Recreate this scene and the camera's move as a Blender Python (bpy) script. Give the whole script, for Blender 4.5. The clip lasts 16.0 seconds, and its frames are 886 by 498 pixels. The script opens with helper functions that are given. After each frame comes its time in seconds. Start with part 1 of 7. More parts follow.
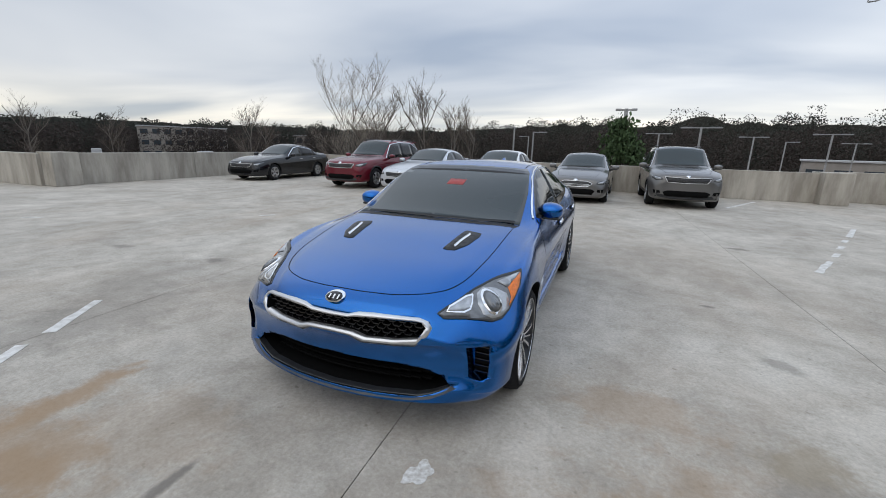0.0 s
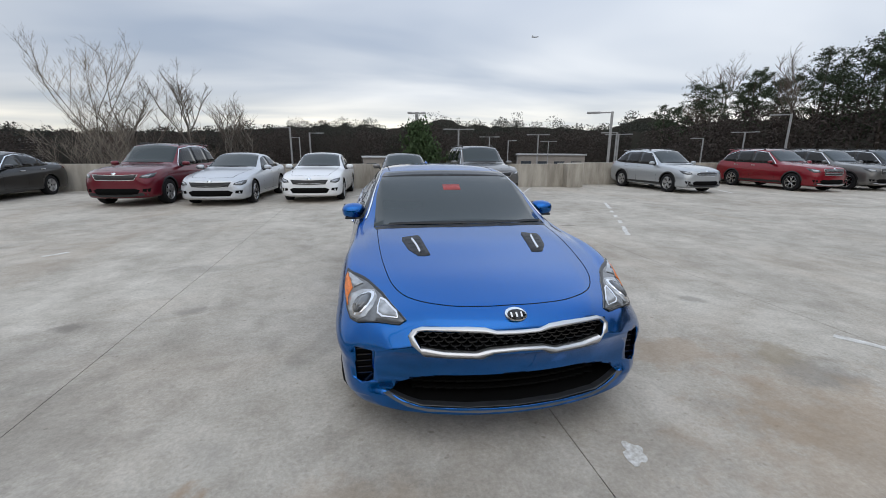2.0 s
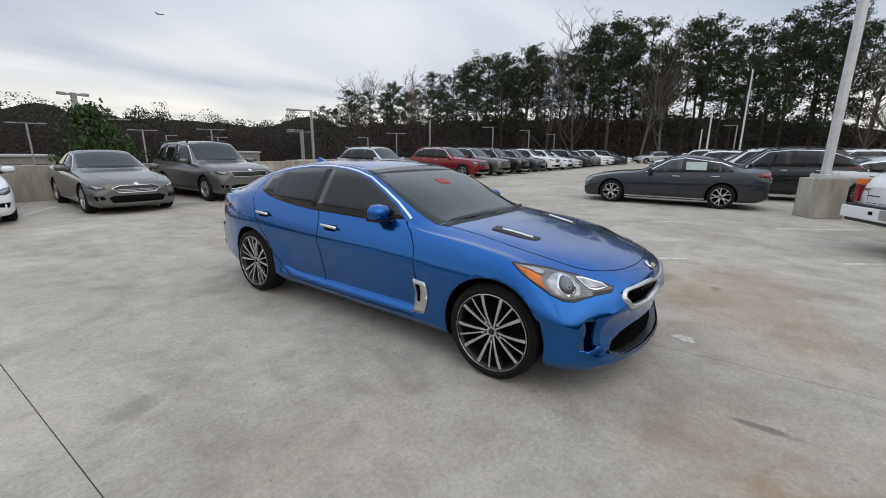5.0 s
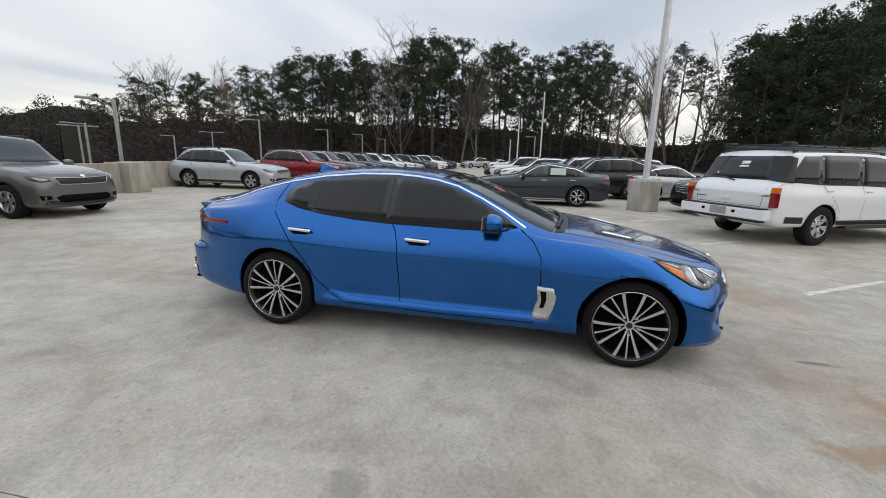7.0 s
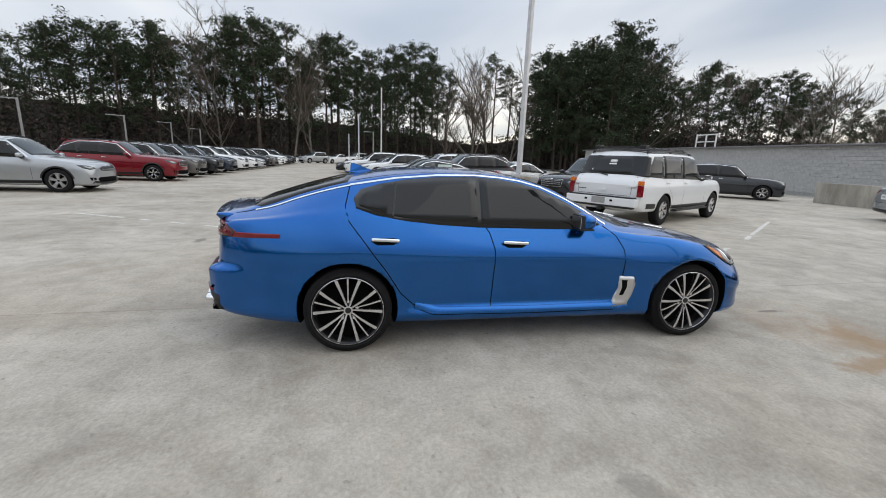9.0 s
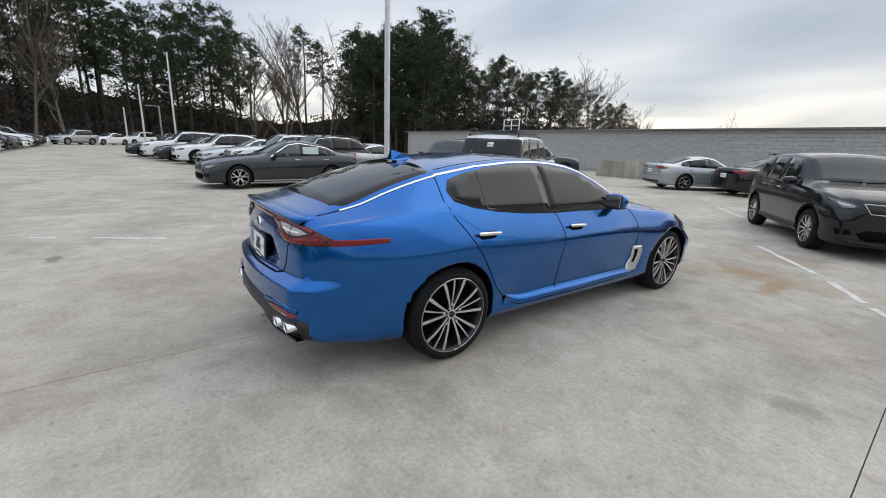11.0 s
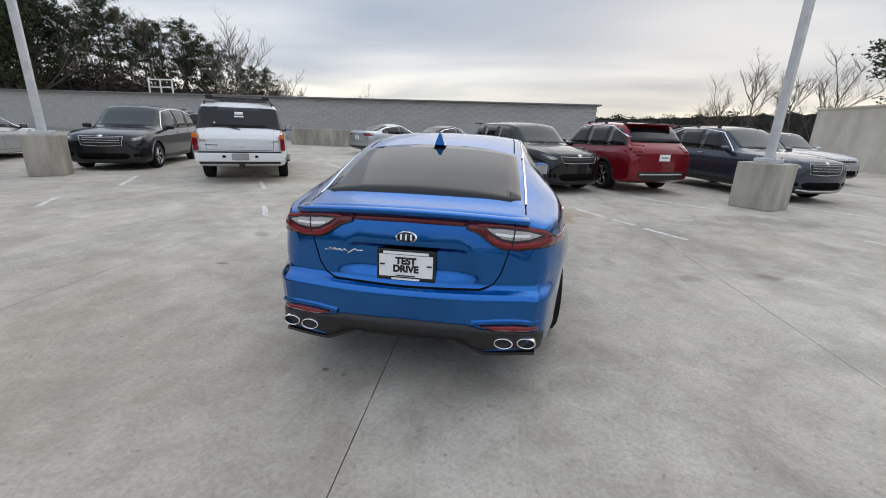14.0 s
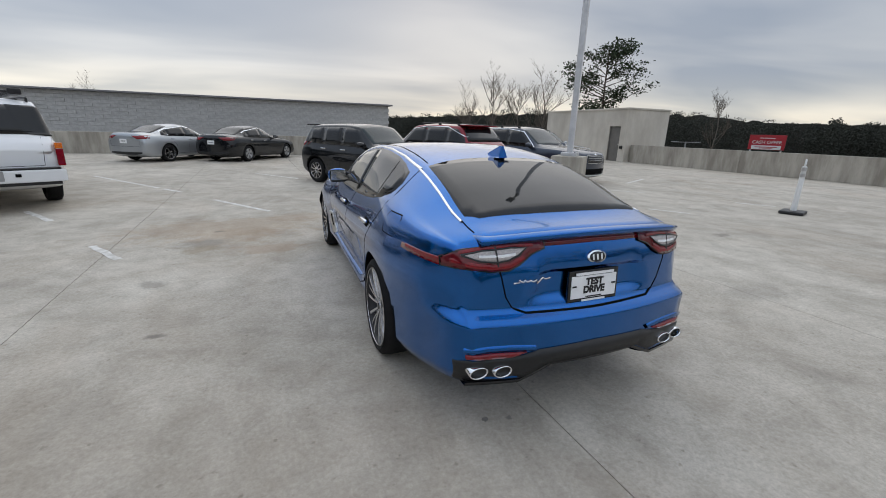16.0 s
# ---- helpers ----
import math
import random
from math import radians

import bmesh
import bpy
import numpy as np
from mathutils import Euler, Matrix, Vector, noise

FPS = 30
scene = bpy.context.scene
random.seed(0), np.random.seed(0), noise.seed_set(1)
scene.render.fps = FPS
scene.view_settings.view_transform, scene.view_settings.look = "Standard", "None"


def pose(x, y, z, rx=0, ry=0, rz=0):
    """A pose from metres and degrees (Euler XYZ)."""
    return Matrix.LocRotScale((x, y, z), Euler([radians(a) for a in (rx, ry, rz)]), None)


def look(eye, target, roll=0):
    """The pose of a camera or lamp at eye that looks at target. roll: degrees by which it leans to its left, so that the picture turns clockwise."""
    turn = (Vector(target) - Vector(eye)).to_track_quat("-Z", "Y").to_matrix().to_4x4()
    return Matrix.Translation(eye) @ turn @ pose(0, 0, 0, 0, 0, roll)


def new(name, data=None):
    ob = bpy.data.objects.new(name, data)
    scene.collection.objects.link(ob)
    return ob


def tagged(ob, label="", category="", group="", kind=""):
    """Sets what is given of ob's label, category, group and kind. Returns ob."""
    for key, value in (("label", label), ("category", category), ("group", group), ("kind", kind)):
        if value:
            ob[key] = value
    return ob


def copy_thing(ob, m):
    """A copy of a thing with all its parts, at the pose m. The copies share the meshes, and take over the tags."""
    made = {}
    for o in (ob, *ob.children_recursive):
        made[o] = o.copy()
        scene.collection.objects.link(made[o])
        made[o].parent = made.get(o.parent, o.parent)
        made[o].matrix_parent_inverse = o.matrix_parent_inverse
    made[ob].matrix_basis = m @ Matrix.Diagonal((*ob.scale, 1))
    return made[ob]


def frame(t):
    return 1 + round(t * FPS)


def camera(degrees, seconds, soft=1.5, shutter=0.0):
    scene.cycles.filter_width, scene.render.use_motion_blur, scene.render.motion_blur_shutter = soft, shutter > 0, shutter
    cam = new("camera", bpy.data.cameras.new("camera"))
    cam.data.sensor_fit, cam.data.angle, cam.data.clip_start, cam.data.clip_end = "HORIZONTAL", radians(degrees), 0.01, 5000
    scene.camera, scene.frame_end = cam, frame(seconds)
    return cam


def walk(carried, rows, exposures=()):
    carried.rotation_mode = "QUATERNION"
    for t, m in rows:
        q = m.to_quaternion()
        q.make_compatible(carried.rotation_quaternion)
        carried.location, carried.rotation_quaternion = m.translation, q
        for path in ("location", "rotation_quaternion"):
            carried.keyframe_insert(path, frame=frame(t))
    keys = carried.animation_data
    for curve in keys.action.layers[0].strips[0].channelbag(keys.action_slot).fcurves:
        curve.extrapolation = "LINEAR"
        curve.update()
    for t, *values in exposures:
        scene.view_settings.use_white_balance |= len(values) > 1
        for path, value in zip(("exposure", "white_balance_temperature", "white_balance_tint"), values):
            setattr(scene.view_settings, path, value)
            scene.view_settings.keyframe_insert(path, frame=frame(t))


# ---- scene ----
cam = camera(94.3, 16.0, soft=0.95)
PATH = [
    (0, (1.325, -3.929, 1.525), (0.605, -2.128, 1.041), 1.5),
    (0.5, (0.846, -4.031, 1.5), (0.37, -2.15, 1.015), 1.4),
    (1, (0.315, -4.085, 1.514), (0.098, -2.156, 1.03), 1.2),
    (1.5, (-0.167, -4.153, 1.524), (-0.11, -2.211, 1.049), 0.9),
    (2, (-0.667, -4.083, 1.54), (-0.348, -2.164, 1.074), 0.3),
    (2.5, (-1.157, -4.061, 1.545), (-0.579, -2.201, 1.09), -0.2),
    (3, (-1.628, -3.896, 1.541), (-0.805, -2.131, 1.086), -0.5),
    (3.5, (-2.089, -3.745, 1.54), (-1.04, -2.103, 1.089), -0.4),
    (4, (-2.462, -3.468, 1.508), (-1.214, -1.973, 1.05), -0.3),
    (6.5, (-3.786, -1.255, 1.495), (-1.937, -0.635, 1.05), 1.7),
    (7, (-3.927, -0.726, 1.496), (-2.022, -0.299, 1.061), 1.6),
    (7.5, (-3.96, -0.227, 1.483), (-2.021, 0.008, 1.055), 1.6),
    (8, (-3.977, 0.309, 1.489), (-2.021, 0.347, 1.071), 1.8),
    (8.5, (-3.982, 0.802, 1.483), (-2.033, 0.641, 1.065), 2.0),
    (9, (-3.873, 1.306, 1.479), (-1.954, 0.944, 1.046), 2.2),
    (11.5, (-2.65, 3.431, 1.447), (-1.233, 2.11, 0.948), 2.0),
    (12, (-2.281, 3.744, 1.448), (-1.04, 2.262, 0.933), 1.7),
    (12.5, (-1.818, 3.973, 1.466), (-0.783, 2.348, 0.929), 1.7),
    (13, (-1.406, 4.237, 1.473), (-0.611, 2.487, 0.921), 1.8),
    (13.5, (-0.938, 4.352, 1.462), (-0.403, 2.51, 0.895), 2.0),
    (14, (-0.473, 4.445, 1.46), (-0.199, 2.55, 0.884), 2.0),
    (14.5, (0.013, 4.387, 1.436), (0.024, 2.474, 0.852), 2.1),
    (15, (0.507, 4.267, 1.45), (0.26, 2.37, 0.865), 2.3),
    (15.5, (0.983, 4.178, 1.476), (0.489, 2.327, 0.903), 2.2),
    (16, (1.475, 4.018, 1.495), (0.751, 2.237, 0.941), 1.7),
]
walk(cam, [(t, look(eye, target, roll)) for t, eye, target, roll in PATH],
     [(0, 0.03, 6500, 10), (4, -0.01, 6700, 10), (6.5, 0.08, 6950, 10), (9, 0.15, 6900, 10), (12, 0.16, 6750, 10), (14, 0.07, 6700, 10), (16, -0.1, 6700, 10)])
from mathutils.bvhtree import BVHTree

# ---- world, sun, exposure ----
world = bpy.data.worlds.new("overcast_sky")
scene.world = world
world.use_nodes = True
wt = world.node_tree
wt.nodes.clear()


def wnode(kind, **sets):
    n = wt.nodes.new(kind)
    for k, v in sets.items():
        n.inputs[k].default_value = v
    return n


SUN_AZ, SUN_EL = 200.0, 24.0      # compass from +Y towards +X, the pale glow low in the south-west
coord = wnode("ShaderNodeTexCoord")
sky = wt.nodes.new("ShaderNodeTexSky")
sky.sky_type = 'NISHITA'
sky.sun_disc = False
sky.sun_elevation = radians(SUN_EL)
sky.sun_rotation = radians(SUN_AZ)
sky.air_density = 1.2
sky.dust_density = 2.5
sky_dim = wnode("ShaderNodeMix")
sky_dim.data_type = 'RGBA'
sky_dim.blend_type = 'MULTIPLY'
sky_dim.inputs[0].default_value = 1.0
sky_dim.inputs[7].default_value = (0.12, 0.12, 0.12, 1)
wt.links.new(sky.outputs[0], sky_dim.inputs[6])
# cloud deck: direction projected on a flat layer
sep = wnode("ShaderNodeSeparateXYZ")
wt.links.new(coord.outputs["Generated"], sep.inputs[0])
zc = wt.nodes.new("ShaderNodeMath")
zc.operation = 'MAXIMUM'
zc.inputs[1].default_value = 0.0
wt.links.new(sep.outputs[2], zc.inputs[0])
zl = wt.nodes.new("ShaderNodeMath")
zl.operation = 'ADD'
zl.inputs[1].default_value = 0.10
wt.links.new(zc.outputs[0], zl.inputs[0])
comb = wnode("ShaderNodeCombineXYZ")
for axis in (0, 1):
    d = wt.nodes.new("ShaderNodeMath")
    d.operation = 'DIVIDE'
    wt.links.new(sep.outputs[axis], d.inputs[0])
    wt.links.new(zl.outputs[0], d.inputs[1])
    wt.links.new(d.outputs[0], comb.inputs[axis])
cmap = wnode("ShaderNodeMapping")
cmap.inputs["Rotation"].default_value = (0, 0, radians(25))
cmap.inputs["Scale"].default_value = (0.45, 0.8, 1)
wt.links.new(comb.outputs[0], cmap.inputs[0])
cn = wnode("ShaderNodeTexNoise", Scale=0.75, Detail=4.0, Roughness=0.42, Distortion=0.4)
wt.links.new(cmap.outputs[0], cn.inputs["Vector"])
cramp = wnode("ShaderNodeValToRGB")
cramp.color_ramp.elements[0].position, cramp.color_ramp.elements[0].color = 0.34, (0.365, 0.440, 0.570, 1)
cramp.color_ramp.elements[1].position, cramp.color_ramp.elements[1].color = 0.66, (0.725, 0.775, 0.850, 1)
wt.links.new(cn.outputs[0], cramp.inputs[0])
# brighter towards the zenith, pale and warm at the horizon
elev = wnode("ShaderNodeValToRGB")
er = elev.color_ramp
er.elements[0].position, er.elements[0].color = 0.0, (1.32, 1.16, 0.90, 1)
er.elements[1].position, er.elements[1].color = 1.0, (1.75, 1.75, 1.75, 1)
for pos, col in ((0.05, (1.44, 1.30, 1.07, 1)), (0.12, (1.06, 1.03, 0.98, 1)), (0.30, (0.98, 0.98, 0.98, 1)), (0.55, (1.45, 1.45, 1.45, 1))):
    e = er.elements.new(pos)
    e.color = col
wt.links.new(zc.outputs[0], elev.inputs[0])
mulc = wnode("ShaderNodeMix")
mulc.data_type = 'RGBA'
mulc.blend_type = 'MULTIPLY'
mulc.inputs[0].default_value = 1.0
wt.links.new(cramp.outputs[0], mulc.inputs[6])
wt.links.new(elev.outputs[0], mulc.inputs[7])
mixs = wnode("ShaderNodeMix")
mixs.data_type = 'RGBA'
mixs.inputs[0].default_value = 0.96
wt.links.new(sky_dim.outputs[2], mixs.inputs[6])
wt.links.new(mulc.outputs[2], mixs.inputs[7])
# the cloud is thinner and brighter to the east, thicker to the north-west
side = wnode("ShaderNodeVectorMath")
side.operation = 'DOT_PRODUCT'
side.inputs[1].default_value = (0.9, 0.43, 0.0)
wt.links.new(coord.outputs["Generated"], side.inputs[0])
glow = wnode("ShaderNodeMapRange", **{"From Min": -1.0, "From Max": 1.0, "To Min": 0.92, "To Max": 1.21})
wt.links.new(side.outputs["Value"], glow.inputs["Value"])
lit = wnode("ShaderNodeVectorMath")
lit.operation = 'SCALE'
wt.links.new(mixs.outputs[2], lit.inputs[0])
wt.links.new(glow.outputs[0], lit.inputs["Scale"])
bg = wnode("ShaderNodeBackground", Strength=1.0)
wt.links.new(lit.outputs[0], bg.inputs[0])
wo = wt.nodes.new("ShaderNodeOutputWorld")
wt.links.new(bg.outputs[0], wo.inputs[0])

sun = new("sun", bpy.data.lights.new("sun", 'SUN'))
sun.data.energy, sun.data.angle, sun.data.color = 0.5, radians(80), (1.0, 0.93, 0.84)
sa, se = radians(SUN_AZ), radians(SUN_EL + 14)
sun.matrix_world = look((0, 0, 0), (-math.sin(sa) * math.cos(se), -math.cos(sa) * math.cos(se), -math.sin(se)))


# ---- materials ----
def mat(name, color, rough=0.5, metal=0.0, coat=0.0, var=0.0, scale=6.0, bump=0.0, bscale=60.0, second=None, emit=None, spec=0.5, islands=0.0, objvar=0.0, coat_rough=0.03, stretch=None):
    """A surface with colour mottling at two scales, fine relief and, where wanted, a second colour in patches."""
    m = bpy.data.materials.new(name)
    m.use_nodes = True
    nt = m.node_tree
    b = nt.nodes["Principled BSDF"]
    b.inputs["Base Color"].default_value = (*color, 1)
    b.inputs["Roughness"].default_value = rough
    b.inputs["Metallic"].default_value = metal
    b.inputs["Coat Weight"].default_value = coat
    b.inputs["Coat Roughness"].default_value = coat_rough
    b.inputs["Specular IOR Level"].default_value = spec if coat < 0.9 or spec != 0.5 else 0.08
    if emit:
        b.inputs["Emission Color"].default_value = (*color, 1)
        b.inputs["Emission Strength"].default_value = emit
    tc = nt.nodes.new("ShaderNodeTexCoord")
    vec = tc.outputs["Object"]
    if stretch:
        mp = nt.nodes.new("ShaderNodeMapping")
        mp.inputs["Scale"].default_value = stretch
        nt.links.new(vec, mp.inputs[0])
        vec = mp.outputs[0]
    out = None
    if var or second:
        n1 = nt.nodes.new("ShaderNodeTexNoise")
        n1.inputs["Scale"].default_value, n1.inputs["Detail"].default_value, n1.inputs["Roughness"].default_value = scale, 6, 0.62
        nt.links.new(vec, n1.inputs["Vector"])
        r = nt.nodes.new("ShaderNodeValToRGB")
        lo = second if second else tuple(c * (1 - var) for c in color)
        hi = tuple(min(1, c * (1 + var * 0.6)) for c in color)
        r.color_ramp.elements[0].position, r.color_ramp.elements[0].color = 0.36, (*lo, 1)
        r.color_ramp.elements[1].position, r.color_ramp.elements[1].color = 0.66, (*hi, 1)
        nt.links.new(n1.outputs[0], r.inputs[0])
        out = r.outputs[0]
    if islands or objvar:
        if islands:
            src = nt.nodes.new("ShaderNodeNewGeometry").outputs["Random Per Island"]
            amt = islands
        else:
            src = nt.nodes.new("ShaderNodeObjectInfo").outputs["Random"]
            amt = objvar
        mr = nt.nodes.new("ShaderNodeMapRange")
        mr.inputs["To Min"].default_value, mr.inputs["To Max"].default_value = 1 - amt, 1 + amt
        nt.links.new(src, mr.inputs["Value"])
        mx = nt.nodes.new("ShaderNodeMix")
        mx.data_type, mx.blend_type = 'RGBA', 'MULTIPLY'
        mx.inputs[0].default_value = 1
        if out:
            nt.links.new(out, mx.inputs[6])
        else:
            mx.inputs[6].default_value = (*color, 1)
        nt.links.new(mr.outputs[0], mx.inputs[7])
        out = mx.outputs[2]
    if out:
        nt.links.new(out, b.inputs["Base Color"])
    if bump:
        n2 = nt.nodes.new("ShaderNodeTexNoise")
        n2.inputs["Scale"].default_value, n2.inputs["Detail"].default_value = bscale, 5
        nt.links.new(vec, n2.inputs["Vector"])
        bn = nt.nodes.new("ShaderNodeBump")
        bn.inputs["Strength"].default_value = bump
        bn.inputs["Distance"].default_value = 0.01
        nt.links.new(n2.outputs[0], bn.inputs["Height"])
        nt.links.new(bn.outputs[0], b.inputs["Normal"])
    return m


RUSTY, GRIME = (0.30, 0.195, 0.105), (0.15, 0.135, 0.115)
STAINS = [(-2.7, -2.0, .8, 1.0, .34, GRIME), (-3.4, -1.0, .7, .9, .26, GRIME), (2.3, -2.7, 1.7, .9, .34, RUSTY), (-1.5, -3.3, 1.4, .5, .30, RUSTY), (1.2, -3.3, .9, .4, .30, RUSTY), (-1.55, -2.72, .16, .55, .75, RUSTY), (-1.25, -3.1, .55, .35, .45, RUSTY), (-.85, -2.75, .7, .5, .25, RUSTY), (-.40, -2.95, .045, .20, .8, GRIME), (2.42, -1.62, .30, .26, .6, (0.24, 0.19, 0.12)),
          (2.0, -2.2, .8, .6, .25, RUSTY), (3.39, 4.03, .20, .11, .7, GRIME), (2.39, .76, .09, .05, .75, GRIME), (-3.37, -.22, .17, .14, .65, GRIME), (-2.48, .05, .20, .14, .5, GRIME), (-5.1, -.3, .2, .12, .6, GRIME),
          (2.66, -.40, .16, .13, .5, GRIME), (2.3, -2.52, .10, .07, .6, GRIME), (-1.1, -3.2, .35, .2, .5, RUSTY), (1.6, -1.45, .6, .3, .4, RUSTY), (2.5, -1.9, .4, .25, .4, GRIME), (-3.0, 1.6, .5, .3, .3, GRIME), (-5.2, -3.6, 1.4, .5, .45, GRIME), (-4.2, -3.0, 1.0, .35, .4, GRIME), (-1.2, -4.6, .9, .5, .35, RUSTY), (1.2, 9.6, 1.5, .6, .3, GRIME), (-9, 12.6, 5, .5, .35, GRIME)]


def deck_material():
    """Weathered broom-finished concrete: broad drying stains, brown rust wash, dark drips, fine grain."""
    m = bpy.data.materials.new("deck_concrete")
    m.use_nodes = True
    nt = m.node_tree
    L = nt.links.new
    b = nt.nodes["Principled BSDF"]
    b.inputs["Roughness"].default_value = 0.78
    b.inputs["Specular IOR Level"].default_value = 0.35
    geo = nt.nodes.new("ShaderNodeNewGeometry").outputs["Position"]

    def noise_of(sc, det=6, rough=0.6, dist=0.0, stretch=(1, 1, 1), off=(0, 0, 0)):
        mp = nt.nodes.new("ShaderNodeMapping")
        mp.inputs["Scale"].default_value = stretch
        mp.inputs["Location"].default_value = off
        L(geo, mp.inputs[0])
        n = nt.nodes.new("ShaderNodeTexNoise")
        n.inputs["Scale"].default_value, n.inputs["Detail"].default_value = sc, det
        n.inputs["Roughness"].default_value, n.inputs["Distortion"].default_value = rough, dist
        L(mp.outputs[0], n.inputs["Vector"])
        return n.outputs[0]

    def ramp(src, p0, c0, p1, c1):
        r = nt.nodes.new("ShaderNodeValToRGB")
        r.color_ramp.elements[0].position, r.color_ramp.elements[0].color = p0, (*c0, 1)
        r.color_ramp.elements[1].position, r.color_ramp.elements[1].color = p1, (*c1, 1)
        L(src, r.inputs[0])
        return r.outputs[0]

    def mix(kind, fac, a, c):
        x = nt.nodes.new("ShaderNodeMix")
        x.data_type, x.blend_type = 'RGBA', kind
        if isinstance(fac, float):
            x.inputs[0].default_value = fac
        else:
            L(fac, x.inputs[0])
        L(a, x.inputs[6])
        if isinstance(c, tuple):
            x.inputs[7].default_value = (*c, 1)
        else:
            L(c, x.inputs[7])
        return x.outputs[2]

    base = ramp(noise_of(0.55, 7, 0.62, 0.6), 0.33, (0.425, 0.388, 0.333), 0.68, (0.575, 0.536, 0.47))
    grain = ramp(noise_of(38, 5, 0.8), 0.28, (0.70, 0.70, 0.70), 0.72, (1.16, 1.16, 1.16))
    col = mix('MULTIPLY', 1.0, base, grain)
    mid = ramp(noise_of(3.1, 8, 0.74, 0.4), 0.32, (0.78, 0.77, 0.75), 0.62, (1.06, 1.06, 1.06))
    streak = ramp(noise_of(1.8, 7, 0.70, 0.6, (1.0, 0.45, 1), (5, 1, 0)), 0.30, (0.90, 0.895, 0.885), 0.6, (1.02, 1.02, 1.02))
    col = mix('MULTIPLY', 1.0, col, streak)
    col = mix('MULTIPLY', 1.0, col, mid)
    rust = ramp(noise_of(0.33, 6, 0.66, 1.2, (1, 0.55, 1), (3.1, 7.7, 0)), 0.49, (0, 0, 0), 0.68, (0.24, 0.24, 0.24))
    col = mix('MIX', rust, col, (0.36, 0.27, 0.185))
    sweep = ramp(noise_of(0.7, 6, 0.62, 1.2, (1.0, 0.7, 1), (1.7, 4.1, 0)), 0.36, (0.86, 0.855, 0.845), 0.58, (1.04, 1.04, 1.04))
    col = mix('MULTIPLY', 1.0, col, sweep)
    speck = ramp(noise_of(16, 3, 0.5, 0.0, (1, 1, 1), (9, 3, 0)), 0.66, (1, 1, 1), 0.74, (0.72, 0.71, 0.69))
    col = mix('MULTIPLY', 1.0, col, speck)
    drip = ramp(noise_of(1.25, 5, 0.6, 0.8, (1, 1, 1), (11.3, 2.2, 0)), 0.60, (0, 0, 0), 0.74, (0.30, 0.30, 0.30))
    col = mix('MIX', drip, col, (0.20, 0.185, 0.16))
    # single stains: centre, half sizes, strength, colour
    warp = nt.nodes.new("ShaderNodeTexNoise")
    warp.inputs["Scale"].default_value, warp.inputs["Detail"].default_value, warp.inputs["Roughness"].default_value = 4.5, 6, 0.7
    L(geo, warp.inputs["Vector"])
    wsub = nt.nodes.new("ShaderNodeVectorMath")
    wsub.operation = 'SUBTRACT'
    L(warp.outputs["Color"], wsub.inputs[0])
    wsub.inputs[1].default_value = (0.5, 0.5, 0.5)
    for cx, cy, rx, ry, s, tone in STAINS:
        mp = nt.nodes.new("ShaderNodeMapping")
        mp.inputs["Location"].default_value = (-cx / rx, -cy / ry, 0)
        mp.inputs["Scale"].default_value = (1 / rx, 1 / ry, 0)
        L(geo, mp.inputs[0])
        ad = nt.nodes.new("ShaderNodeVectorMath")
        ad.operation = 'MULTIPLY_ADD'
        L(wsub.outputs[0], ad.inputs[0])
        ad.inputs[1].default_value = (2.2, 2.2, 0)
        L(mp.outputs[0], ad.inputs[2])
        ln = nt.nodes.new("ShaderNodeVectorMath")
        ln.operation = 'LENGTH'
        L(ad.outputs[0], ln.inputs[0])
        mr = nt.nodes.new("ShaderNodeMapRange")
        mr.interpolation_type = 'SMOOTHSTEP'
        for k, v in (("From Min", 0.35), ("From Max", 1.05), ("To Min", s), ("To Max", 0.0)):
            mr.inputs[k].default_value = v
        L(ln.outputs["Value"], mr.inputs["Value"])
        col = mix('MIX', mr.outputs[0], col, tone)
    L(col, b.inputs["Base Color"])
    bn = nt.nodes.new("ShaderNodeBump")
    bn.inputs["Strength"].default_value, bn.inputs["Distance"].default_value = 0.35, 0.006
    L(noise_of(55, 5, 0.7), bn.inputs["Height"])
    L(bn.outputs[0], b.inputs["Normal"])
    rr = nt.nodes.new("ShaderNodeMapRange")
    rr.inputs["To Min"].default_value, rr.inputs["To Max"].default_value = 0.62, 0.88
    L(noise_of(1.9, 5), rr.inputs["Value"])
    L(rr.outputs[0], b.inputs["Roughness"])
    return m


M_DECK = deck_material()
M_FLAKE = mat("flaking_line_paint", (0.72, 0.71, 0.68), 0.7, second=(0.44, 0.41, 0.36), scale=42, bump=0.3)
M_JOINT = mat("joint_sealant", (0.12, 0.115, 0.105), 0.9, var=0.3, scale=9)
M_LINE = mat("worn_white_line_paint", (0.74, 0.73, 0.70), 0.7, second=(0.47, 0.45, 0.41), scale=9, bump=0.3)
M_SPALL = mat("scuffed_dark_concrete", (0.27, 0.25, 0.22), 0.9, var=0.4, scale=12, bump=0.5, bscale=30)
M_RUST = mat("rust_stain", (0.32, 0.22, 0.13), 0.85, second=(0.42, 0.37, 0.30), scale=5)
M_WALL = mat("stained_parapet_concrete", (0.47, 0.435, 0.375), 0.85, second=(0.27, 0.245, 0.205), scale=1.5, bump=0.5, bscale=40, stretch=(1.8, 1.8, 0.4))
M_HUT = mat("pale_cast_concrete", (0.62, 0.58, 0.51), 0.85, second=(0.47, 0.43, 0.37), scale=0.9, bump=0.4, bscale=40, stretch=(1, 1, 0.5))
M_BLOCK = mat("split_face_block", (0.42, 0.42, 0.415), 0.9, var=0.14, scale=7, bump=0.8, bscale=22, objvar=0.06)
